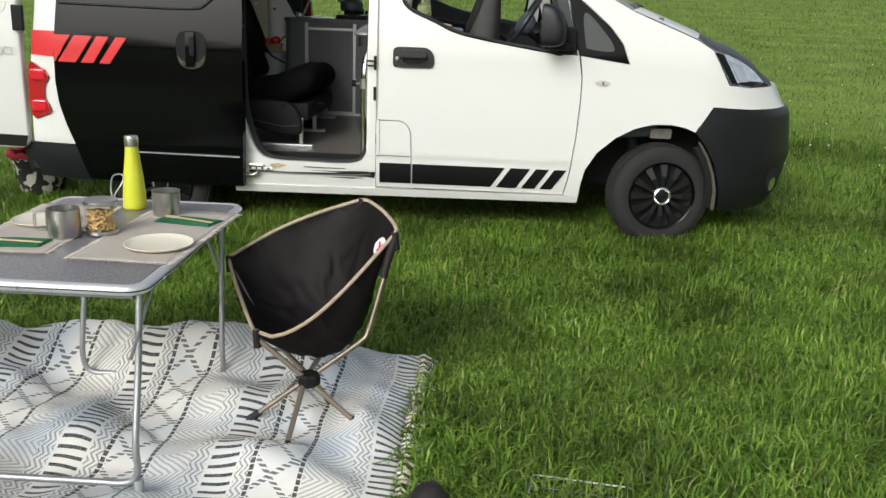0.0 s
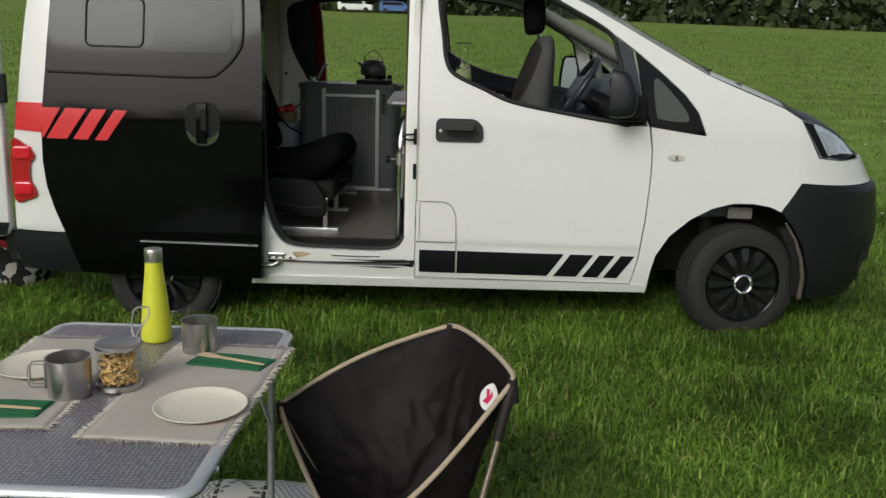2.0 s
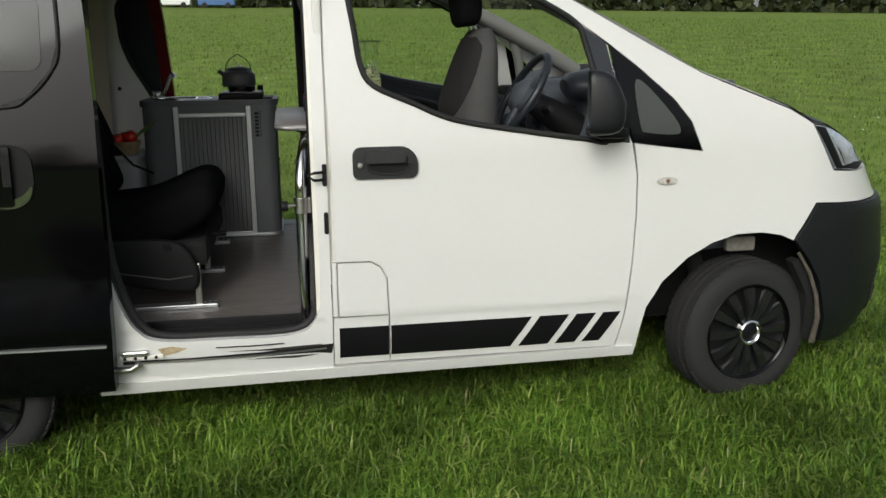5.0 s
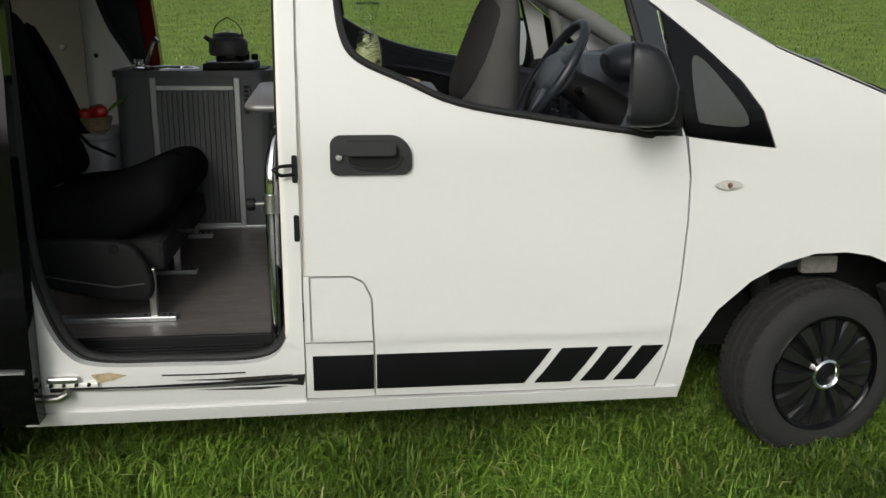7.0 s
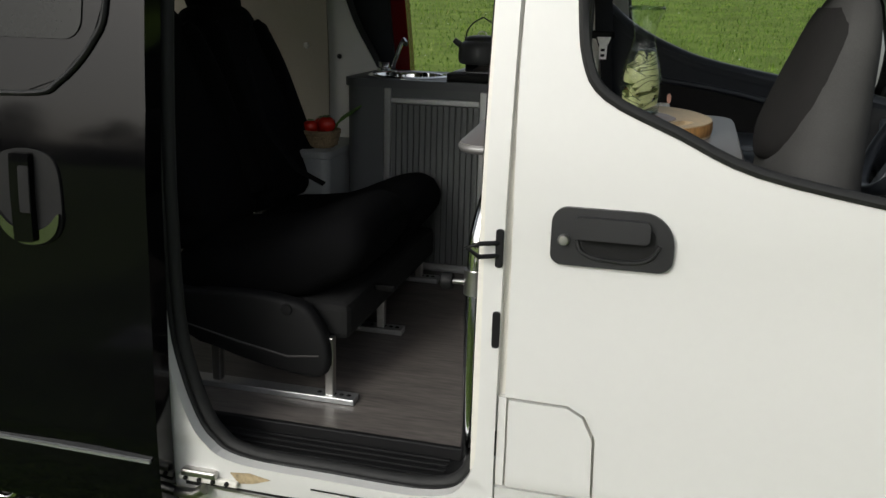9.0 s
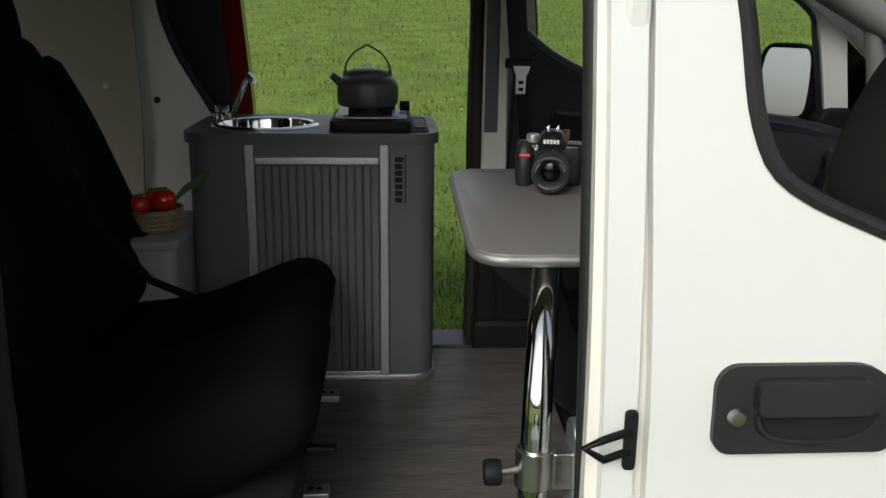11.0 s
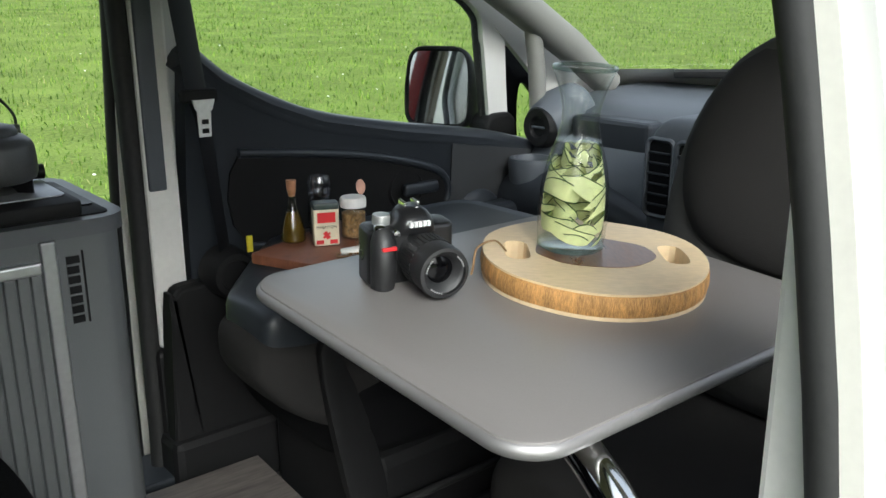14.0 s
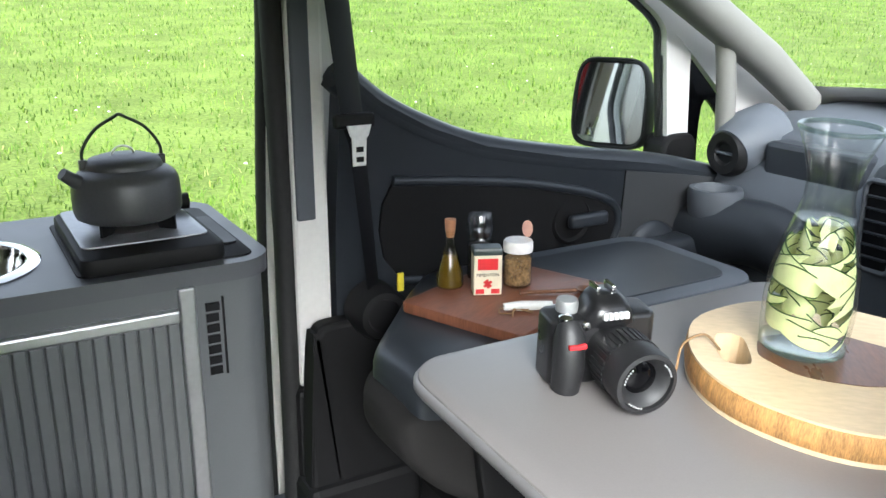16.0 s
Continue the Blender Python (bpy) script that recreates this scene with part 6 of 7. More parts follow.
for s in (-1, 1):
    part("loop", bm_tube(spline([(0, 0, 0.004), (0.02 * s, 0.012, 0.006), (0.03 * s, 0.0, 0.004), (0.015 * s, -0.01, 0.005), (0, 0, 0.006), (-0.02 * s, -0.02, 0.003)], 4), 0.0013, 6), bpy.data.materials["jute"], tw, "", 60)

# ---- picnic outside ----
def M(n, l, op, a, b=None, c=None):
    q = n.new("ShaderNodeMath")
    q.operation = op
    for i, v in enumerate((a, b, c)):
        if v is None:
            continue
        if isinstance(v, (int, float)):
            q.inputs[i].default_value = v
        else:
            l.new(v, q.inputs[i])
    return q.outputs[0]


def rug_material():
    m, n, l, b = node_mat("woven_rug")
    co = n.new("ShaderNodeTexCoord")
    sep = n.new("ShaderNodeSeparateXYZ")
    l.new(co.outputs["UV"], sep.inputs[0])
    nz = n.new("ShaderNodeTexNoise")
    nz.inputs["Scale"].default_value = 9
    l.new(co.outputs["Object"], nz.inputs["Vector"])
    x = M(n, l, "ADD", sep.outputs[0], M(n, l, "MULTIPLY", nz.outputs[0], 0.012))
    y = M(n, l, "ADD", sep.outputs[1], M(n, l, "MULTIPLY", nz.outputs[0], 0.01))
    P = 0.46
    u = M(n, l, "FRACT", M(n, l, "DIVIDE", x, P))
    fr = lambda v: M(n, l, "FRACT", v)
    less = lambda v, t: M(n, l, "LESS_THAN", v, t)
    mul = lambda a, c: M(n, l, "MULTIPLY", a, c)
    add = lambda a, c: M(n, l, "ADD", a, c)
    zig = lambda k: M(n, l, "ABSOLUTE", M(n, l, "SUBTRACT", fr(mul(y, k)), 0.5))

    def band(a, c):
        return mul(M(n, l, "GREATER_THAN", u, a), less(u, c))
    ink = mul(M(n, l, "MAXIMUM", band(0.0, 0.028), band(0.30, 0.328)), less(fr(mul(y, 42)), 0.8))
    d1 = fr(add(mul(y, 7), mul(u, 3.7)))
    d2 = fr(M(n, l, "SUBTRACT", mul(y, 7), mul(u, 3.7)))
    lat = M(n, l, "MAXIMUM", less(d1, 0.17), less(d2, 0.17))
    ink = M(n, l, "MAXIMUM", ink, mul(mul(band(0.035, 0.295), mul(lat, less(fr(mul(y, 62)), 0.55))), 0.85))
    chev = less(fr(mul(add(x, mul(zig(5.5), 0.20)), 46)), 0.42)
    ink = M(n, l, "MAXIMUM", ink, mul(mul(band(0.335, 0.60), chev), 0.42))
    zg = less(fr(mul(add(x, mul(zig(20), 0.035)), 62)), 0.42)
    ink = M(n, l, "MAXIMUM", ink, mul(mul(M(n, l, "MAXIMUM", band(0.60, 0.70), band(0.915, 1.0)), zg), 0.6))
    ink = M(n, l, "MAXIMUM", ink, mul(band(0.72, 0.90), less(fr(mul(y, 30)), 0.36)))
    fine = n.new("ShaderNodeTexNoise")
    fine.inputs["Scale"].default_value = 260
    l.new(co.outputs["Object"], fine.inputs["Vector"])
    ink = mul(ink, M(n, l, "MULTIPLY_ADD", fine.outputs[0], 0.9, 0.45))
    mix = n.new("ShaderNodeMix")
    mix.data_type = "RGBA"
    mix.clamp_factor = True
    l.new(ink, mix.inputs["Factor"])
    faded = n.new("ShaderNodeTexNoise")
    faded.inputs["Scale"].default_value = 3.5
    l.new(co.outputs["Object"], faded.inputs["Vector"])
    cr = n.new("ShaderNodeValToRGB")
    cr.color_ramp.elements[0].position, cr.color_ramp.elements[0].color = 0.40, (0.78, 0.755, 0.70, 1)
    cr.color_ramp.elements[1].position, cr.color_ramp.elements[1].color = 0.68, (0.56, 0.61, 0.66, 1)
    l.new(faded.outputs[0], cr.inputs[0])
    l.new(cr.outputs[0], mix.inputs["A"])
    mix.inputs["B"].default_value = (0.022, 0.024, 0.028, 1)
    l.new(mix.outputs["Result"], b.inputs["Base Color"])
    b.inputs["Roughness"].default_value = 0.95
    b.inputs["Specular IOR Level"].default_value = 0.15
    bp = n.new("ShaderNodeBump")
    bp.inputs["Strength"].default_value, bp.inputs["Distance"].default_value = 0.6, 0.003
    l.new(fine.outputs[0], bp.inputs["Height"])
    l.new(bp.outputs[0], b.inputs["Normal"])
    return m


RUG = (-2.75, -0.20, 1.35, 3.22)


def rug_z(x, y):
    fold = 0.08 * noise.noise((x * 2.6, y * 3.6, 2)) + 0.035 * (0.35 - abs(noise.noise((x * 4.5 + y, y * 3.0, 5)))) + 0.012 * noise.noise((x * 11, y * 9, 7))
    swell = 0.085 * smooth01((y - 2.75) / 0.25) * smooth01((3.2 - y) / 0.2) * smooth01((-0.35 - x) / 0.3)
    edge = min(1.0, (x - RUG[0]) / 0.1, (RUG[1] - x) / 0.12, (y - RUG[2]) / 0.1, (RUG[3] - y) / 0.08)
    return ground_z(x, y) + 0.028 + max(0.0, edge) * (0.03 + max(-0.028, fold) + swell)


rug = thing("rug", "cream and black patterned woven rug with tassels on the grass", "rug", at=(-1.4, 2.3, 0))
b = bmesh.new()
uvl = b.loops.layers.uv.new("uv")
nx, ny = 170, 120
gridv = []
for j in range(ny + 1):
    row = []
    for i in range(nx + 1):
        px, py = RUG[0] + (RUG[1] - RUG[0]) * i / nx, RUG[2] + (RUG[3] - RUG[2]) * j / ny
        wx = 0.02 * noise.noise((py * 2.5, 0, 8)) * (i / nx) + 0.0
        wy = 0.035 * noise.noise((px * 2.2, 3, 1)) * (j / ny) - 0.10 * (j / ny) * smooth01((px + 0.9) / 0.7)
        row.append(b.verts.new((px + wx, py + wy, rug_z(px, py))))
    gridv.append(row)
for j in range(ny):
    for i in range(nx):
        f = b.faces.new((gridv[j][i], gridv[j][i + 1], gridv[j + 1][i + 1], gridv[j + 1][i]))
        f.smooth = True
        for lp, (di, dj) in zip(f.loops, ((0, 0), (1, 0), (1, 1), (0, 1))):
            lp[uvl].uv = ((RUG[1] - RUG[0]) * (i + di) / nx + 0.15, (RUG[3] - RUG[2]) * (j + dj) / ny)
rim = [e for e in b.edges if len(e.link_faces) == 1]
ex = bmesh.ops.extrude_edge_only(b, edges=rim)
for v in ex["geom"]:
    if isinstance(v, bmesh.types.BMVert):
        v.co.z -= 0.02
EDGE_PTS = [tuple(gridv[j][nx].co) for j in range(ny + 1)]
keep_world(part("cloth", b, rug_material(), None), rug)
TASSEL = mat("cream_cotton", (0.60, 0.56, 0.48), 0.9, vary=0.15, fine=200, bump=0.3)
rnd = random.Random(2)
for k in range(0, ny + 1, 2):
    x, y, z = EDGE_PTS[k]
    d = rnd.uniform(-0.03, 0.03)
    gb = bm_tube([(x - 0.005, y, z - 0.004), (x + 0.018, y + d * 0.3, z + 0.006), (x + 0.034, y + d * 0.7, z - 0.006), (x + 0.055 + rnd.uniform(0, 0.02), y + d, z - 0.025)], [0.004, 0.0055, 0.005, 0.007], 6)
    keep_world(part("tassel", gb, TASSEL, None, "", 60), rug)

# folding table
TOPM, n_, l_, b_ = node_mat("dimpled_aluminium")
b_.inputs["Base Color"].default_value, b_.inputs["Metallic"].default_value, b_.inputs["Roughness"].default_value = (0.30, 0.29, 0.31, 1), 0.55, 0.42
co = n_.new("ShaderNodeTexCoord")
vo = n_.new("ShaderNodeTexVoronoi")
vo.inputs["Scale"].default_value = 95
vo.inputs["Randomness"].default_value = 0.25
l_.new(co.outputs["Object"], vo.inputs["Vector"])
crm = n_.new("ShaderNodeValToRGB")
crm.color_ramp.elements[0].position, crm.color_ramp.elements[0].color = 0.15, (0.42, 0.41, 0.43, 1)
crm.color_ramp.elements[1].position, crm.color_ramp.elements[1].color = 0.55, (0.20, 0.19, 0.21, 1)
l_.new(vo.outputs["Distance"], crm.inputs[0])
l_.new(crm.outputs[0], b_.inputs["Base Color"])
bp = n_.new("ShaderNodeBump")
bp.inputs["Strength"].default_value, bp.inputs["Distance"].default_value = 0.5, 0.002
l_.new(vo.outputs["Distance"], bp.inputs["Height"])
l_.new(bp.outputs[0], b_.inputs["Normal"])
ct = thing("camping_table", "folding camping table with a dimpled grey top and steel legs", "table", at=(-1.195, 2.61, 0))


def tpart(name, bm, material, label="", under=None, smooth=None):
    ob = part(name, bm, material, None, label, smooth)
    if under is None:
        return keep_world(ob, ct)
    ob.parent = under
    return ob


TX0, TX1, TY0, TY1, TZ = -1.525, -0.872, 2.125, 3.09, 0.568
top_ = tpart("tabletop", bm_slab(rounded(TX0 + 0.008, TX1 - 0.008, TY0 + 0.008, TY1 - 0.008, 0.04), TZ - 0.016, TZ, 0.0), TOPM)
tpart("rim", bm_tube([Vector((x, y, TZ - 0.012)) for x, y in rounded(TX0, TX1, TY0, TY1, 0.045, 7)], 0.0165, 10, True, flat=0.95), mat("white_alu_rim", (0.62, 0.63, 0.65), 0.35, 0.5, vary=0.05), "pale aluminium rim", top_, 60)
tpart("rim_groove", bm_tube([Vector((x, y, TZ - 0.013)) for x, y in rounded(TX0 - 0.0155, TX1 + 0.0155, TY0 - 0.0155, TY1 + 0.0155, 0.06, 7)], 0.0016, 6, True), DECAL, "", top_, 60)
for x, y in ((-1.19, TY0 - 0.017), (TX1 + 0.017, 2.25), (TX1 + 0.017, 3.0)):
    tpart("rivet", bm_lathe([(0, -0.003), (0.004, -0.002), (0.006, 0.003)], 12, (x, y, TZ - 0.014), "y" if y < 2.2 else "x"), CHROME, "", top_, 50)
for yl, yb in ((2.10, 2.03), (2.87, 2.80)):
    z0 = max(rug_z(-0.85, yb), rug_z(-1.45, yb)) + (0.006 if yl < 2.5 else -0.03)
    yy = yl + 0.05 if yl < 2.5 else yl + 0.02
    tpart("leg_frame", bm_tube(spline([(-0.885, yy, TZ - 0.03), (-0.88, yy * 0.6 + yb * 0.4, 0.35), (-0.87, yb, z0 + 0.12), (-0.868, yb, z0 + 0.05), (-0.88, yb, z0 + 0.014), (-0.915, yb, z0), (-0.97, yb, z0), (-1.2, yb, z0), (-1.28, yb, z0), (-1.325, yb, z0), (-1.355, yb, z0 + 0.014), (-1.367, yb, z0 + 0.05), (-1.365, yb, z0 + 0.12), (-1.365, yy * 0.6 + yb * 0.4, 0.35), (-1.37, yy, TZ - 0.03)], 4), 0.0095, 12), GALV, "bent steel leg frame", None, 60)
    tpart("brace", bm_tube([(-0.895, yy + (0.14 if yl < 2.5 else -0.14), TZ - 0.03), (-0.872, yb + 0.01, 0.40)], 0.005, 8), GALV, "", None, 60)
    tpart("brace", bm_tube([(-1.385, yy + (0.14 if yl < 2.5 else -0.14), TZ - 0.03), (-1.37, yb + 0.01, 0.40)], 0.005, 8), GALV, "", None, 60)
    tpart("cross_bar", bm_tube([(-0.90, yy, TZ - 0.035), (-1.45, yy, TZ - 0.035)], 0.009, 10), GALV, "", None, 60)
for k, x in enumerate((-0.868, -1.365)):
    tpart("foot_cap", bm_tube([(x, 2.03, rug_z(x, 2.03) + 0.0), (x, 2.03, rug_z(x, 2.03) + 0.035)], 0.013, 10), PALE, "grey foot cap", None, 60)

LINEN = mat("taupe_linen", (0.44, 0.395, 0.35), 0.9, vary=0.1, scale=12, fine=420, bump=0.45, depth=0.002)
NAP = mat("green_napkin", (0.012, 0.12, 0.045), 0.85, vary=0.12, fine=200, bump=0.2)
FORKW = mat("birch_cutlery", (0.62, 0.47, 0.30), 0.6, vary=0.1, fine=120, stretch=(6, 1, 1))
PLATE = mat("palm_plate", (0.72, 0.67, 0.55), 0.45, vary=0.04)


def placemat(x0, y0, w, h, rot, seed):
    t = thing("placemat", "taupe linen placemat with frayed edges on the table", "placemat", "placemats", at=(x0, y0, TZ + 0.0005))
    t.rotation_euler = (0, 0, radians(rot))
    b = bmesh.new()
    nn, mm = 14, 26
    g = [[b.verts.new(((i / nn - 0.5) * w, (j / mm - 0.5) * h, 0.003 + 0.0015 * noise.noise((i * 0.5 + seed, j * 0.4, 0)))) for i in range(nn + 1)] for j in range(mm + 1)]
    for j in range(mm):
        for i in range(nn):
            b.faces.new((g[j][i], g[j][i + 1], g[j + 1][i + 1], g[j + 1][i])).smooth = True
    ex = bmesh.ops.extrude_edge_only(b, edges=[e for e in b.edges if len(e.link_faces) == 1])
    for v in ex["geom"]:
        if isinstance(v, bmesh.types.BMVert):
            v.co.z = 0
    part("cloth", b, LINEN, t)
    b = bmesh.new()
    r = random.Random(seed)
    for j in range(150):
        s = j / 150
        for side, (px, py, dx, dy) in enumerate(((w / 2, (s - 0.5) * h, 1, 0), (-w / 2, (s - 0.5) * h, -1, 0), ((s - 0.5) * w, h / 2, 0, 1), ((s - 0.5) * w, -h / 2, 0, -1))):
            if side > 1 and j % 2:
                continue
            ln, sw, dz = r.uniform(0.012, 0.024), r.uniform(-0.008, 0.008), r.uniform(-0.004, 0.003) if side in (0, 3) else 0
            p = Vector((px - dx * 0.003, py - dy * 0.003, 0.003))
            q = p + Vector((dx * ln + dy * sw, dy * ln + dx * sw, dz))
            ww = Vector((dy, dx, 0)) * 0.0016
            v = [b.verts.new(p - ww), b.verts.new(p + ww), b.verts.new(q + ww * 0.5), b.verts.new(q - ww * 0.5), b.verts.new((p + q) / 2 + Vector((0, 0, 0.002)))]
            b.faces.new((v[0], v[1], v[4]))
            b.faces.new((v[4], v[1], v[2]))
            b.faces.new((v[0], v[4], v[3]))
            b.faces.new((v[3], v[4], v[2]))
    tagged(part("fringe", b, LINEN, t), kind="stuff")
    return t


placemat(-1.0, 2.63, 0.29, 0.61, -2.5, 3)
placemat(-1.385, 2.66, 0.255, 0.60, 3, 9)


def plate(x, y):
    t = thing("plate", "round cream palm-leaf plate on the placemat", "plate", "plates", at=(x, y, TZ + 0.004))
    part("dish", bm_lathe([(0, 0.004), (0.078, 0.004), (0.09, 0.008), (0.1, 0.013), (0.102, 0.012), (0.1, 0.009), (0.08, 0), (0, 0)], 48), PLATE, t, "", 50)


plate(-0.956, 2.495)
plate(-1.415, 2.715)


def mug(x, y, rot, size):
    t = thing("mug", "steel camping mug with a folding wire handle", "mug", "steel mugs", at=(x, y, TZ + 0.004))
    t.rotation_euler = (0, 0, radians(rot))
    r, h = 0.046 * size, 0.082 * size
    part("cup", bm_lathe([(0, 0.004), (r * 0.93, 0.004), (r * 0.96, 0.0), (r * 0.99, 0.004), (r, h), (r + 0.002, h + 0.002), (r - 0.002, h + 0.001), (r - 0.003, 0.01), (0, 0.008)], 44), STEEL, t, "", 40)
    for s in (-0.012, 0.012):
        part("handle_wire", bm_tube(spline([(r * 0.98, s, h * 0.86), (r + 0.018, s * 0.9, h * 0.86), (r + 0.036, s * 0.8, h * 0.8), (r + 0.036, s * 0.8, h * 0.3), (r + 0.018, s * 0.9, h * 0.24), (r * 0.98, s, h * 0.24)], 4), 0.0018, 6), STEEL, t, "", 60)
    part("handle_plate", bm_box(r - 0.001, r + 0.002, -0.014, 0.014, h * 0.2, h * 0.9, 0.001), STEEL, t)


mug(-1.072, 2.885, 105, 1.0)
mug(-1.275, 2.56, 190, 1.06)

bt = thing("drink_bottle", "tall yellow-green insulated bottle with a steel cap", "bottle", at=(-1.214, 2.965, TZ + 0.001))
part("flask", bm_lathe([(0, 0), (0.036, 0), (0.040, 0.004), (0.0405, 0.012), (0.039, 0.05), (0.033, 0.12), (0.025, 0.185), (0.0225, 0.215), (0.0225, 0.22)], 40), mat("lime_coating", (0.60, 0.62, 0.04), 0.42, vary=0.04, bump=0.03), bt, "", 50)
part("cap", bm_lathe([(0.0225, 0.22), (0.0235, 0.222), (0.0235, 0.252), (0.022, 0.256), (0, 0.257)], 36), STEEL, bt, "brushed steel cap", 40)
pj = thing("pasta_jar", "glass jar of dry pasta with a steel mesh lid", "jar", at=(-1.18, 2.61, TZ + 0.001))
pj.scale = (1.12, 1.12, 1.12)
part("glass", bm_lathe([(0, 0), (0.041, 0), (0.044, 0.004), (0.044, 0.092), (0.042, 0.096)], 40), glass_mat("pasta_glass", (0.96, 0.975, 0.965), 0.03, 0.03, 0.5), pj, "", 50)
PASTA = mat("dry_pasta", (0.60, 0.38, 0.14), 0.6, vary=0.2, scale=40, by_object=0.25)
rnd = random.Random(11)
pm = bpy.data.meshes.new("pasta_tube")
gb = bm_tube([(-0.009, 0, 0), (0, 0.001, 0.001), (0.009, 0, 0)], 0.0026, 7)
gb.to_mesh(pm)
gb.free()
pm.materials.append(PASTA)
for k in range(150):
    a, r, z = rnd.uniform(0, 6.28), 0.037 * math.sqrt(rnd.uniform(0.3, 0.95)), 0.009 + 0.062 * k / 150
    o = new("pasta_piece", pm)
    o.parent = pj
    o.matrix_basis = pose(r * math.cos(a), r * math.sin(a), z, rnd.uniform(-25, 25), rnd.uniform(-40, 40), math.degrees(a) + 90 + rnd.uniform(-50, 50))
part("mesh_lid", bm_lathe([(0.043, 0.09), (0.0465, 0.092), (0.047, 0.098), (0.0445, 0.1), (0.03, 0.096), (0, 0.095)], 36), STEEL, pj, "steel mesh lid", 50)
part("lid_ring", bm_lathe([(0.044, 0.004), (0.0465, 0.006), (0.0465, 0.014), (0.044, 0.016)], 36), STEEL, pj, "", 50)
part("wire_loop", bm_tube(spline([(0.02, 0.04, 0.096), (0.012, 0.05, 0.12), (0.018, 0.055, 0.155), (0.045, 0.055, 0.16), (0.046, 0.052, 0.14), (0.028, 0.045, 0.11), (0.024, 0.04, 0.096)], 5), 0.0022, 6), STEEL, pj, "steel wire loop", 60)


def setting(x, y, rot):
    t = thing("napkin", "folded dark green paper napkin on the placemat", "napkin", "napkins", at=(x, y, TZ + 0.0045))
    t.rotation_euler = (0, 0, radians(rot))
    part("fold", bm_slab([(-0.105, -0.045), (0.09, -0.05), (0.105, 0.035), (0.0, 0.05), (-0.095, 0.045)], 0, 0.004, 0.001), NAP, t)
    part("fold", bm_slab([(-0.10, -0.03), (0.085, -0.04), (0.10, 0.025), (-0.09, 0.03)], 0.004, 0.0065, 0.0005), NAP, t)
    f = thing("wooden_fork", "disposable pale wooden fork on a green napkin", "fork", "wooden forks", at=(x, y, TZ + 0.0112))
    f.rotation_euler = (0, 0, radians(rot - 12))
    part("fork", bm_slab(smooth_loop([(-0.10, -0.012), (-0.06, -0.013), (-0.03, -0.006), (0.08, -0.005), (0.095, 0.0), (0.08, 0.005), (-0.03, 0.006), (-0.06, 0.013), (-0.10, 0.012), (-0.09, 0.005), (-0.10, 0.002), (-0.10, -0.002), (-0.09, -0.005)], 2), 0, 0.0022, 0.0006), FORKW, f)


setting(-0.965, 2.80, -8)
setting(-1.385, 2.455, 8)

# camping chairs
CHAIR_CLOTH = mat("black_ripstop", (0.016, 0.0125, 0.0125), 0.6, vary=0.3, scale=8, fine=350, bump=0.3, depth=0.002, spec=0.35)
PIPING = mat("tan_piping", (0.42, 0.33, 0.235), 0.85, vary=0.12, fine=300, bump=0.2)
BRONZE = mat("bronze_tube", (0.30, 0.245, 0.19), 0.35, 0.75, vary=0.08)
CX, CY = -0.503, 2.60
chair = thing("camping_chair", "black folding sling camping chair with tan piping on the rug", "chair", "camping chairs", at=(CX, CY, 0))
off = Vector((CX, CY, 0))
BT, BR, FL, FB = (Vector(p) - off for p in ((-0.412, 2.985, 0.631), (-0.259, 2.647, 0.603), (-0.861, 2.886, 0.427), (-0.661, 2.471, 0.322)))


def sling(u, v):
    """u: from the front edge to the back edge, v: across."""
    p = (FB.lerp(BR, u)).lerp(FL.lerp(BT, u), v)
    along = math.sin(math.pi * u ** 0.75)
    cross = (v * (1 - v) * 4) ** 0.5
    sag = along * cross
    rim = math.sin(math.pi * u ** 0.6) * (1 - v) ** 3
    p = p + Vector((0.13 * sag, 0.0, -0.235 * sag)) + Vector((0.03, -0.015, -0.06)) * rim + Vector((-0.02, 0.02, 0.012)) * math.sin(math.pi * u) * v ** 3
    p += Vector((0.0, 0, -0.03)) * cross * (1 - u) ** 4 + Vector((0.025, 0.01, 0.008)) * cross * u ** 6
    crease = abs(noise.noise((u * 4 + v * 2, v * 7 - u * 2, 4)))
    p += Vector((-0.6, -0.3, 1)) * 0.05 * (crease - 0.2) * sag
    fold = abs(noise.noise((u * 11 - v * 5, v * 13 + u * 6, 9)))
    p += Vector((-0.6, -0.3, 1)) * 0.02 * (fold - 0.2) * min(1, sag * 1.6)
    return p


b = bmesh.new()
N = 44
gs = [[b.verts.new(sling(i / N, j / N)) for j in range(N + 1)] for i in range(N + 1)]
for i in range(N):
    for j in range(N):
        b.faces.new((gs[i][j], gs[i + 1][j], gs[i + 1][j + 1], gs[i][j + 1])).smooth = True
bmesh.ops.solidify(b, geom=b.faces[:], thickness=0.004)
part("sling", b, CHAIR_CLOTH, chair, "creased black fabric", 60)
loop = [sling(k / 14, 0) for k in range(15)] + [sling(1, k / 14) for k in range(1, 15)] + [sling(1 - k / 14, 1) for k in range(1, 15)] + [sling(0, 1 - k / 14) for k in range(1, 14)]
part("piping", bm_tube(loop, 0.0065, 8, True), PIPING, chair, "tan edge piping", 60)
badge = sling(0.9, 0.24)
nrm = Vector((-0.62, -0.70, 0.35)).normalized()
xa = Vector((-0.75, 0.66, 0.05))
xa = (xa - nrm * xa.dot(nrm)).normalized()
ya = nrm.cross(xa)
fr_ = Matrix((xa, ya, nrm)).transposed().to_4x4()
fr_.translation = badge + nrm * 0.022
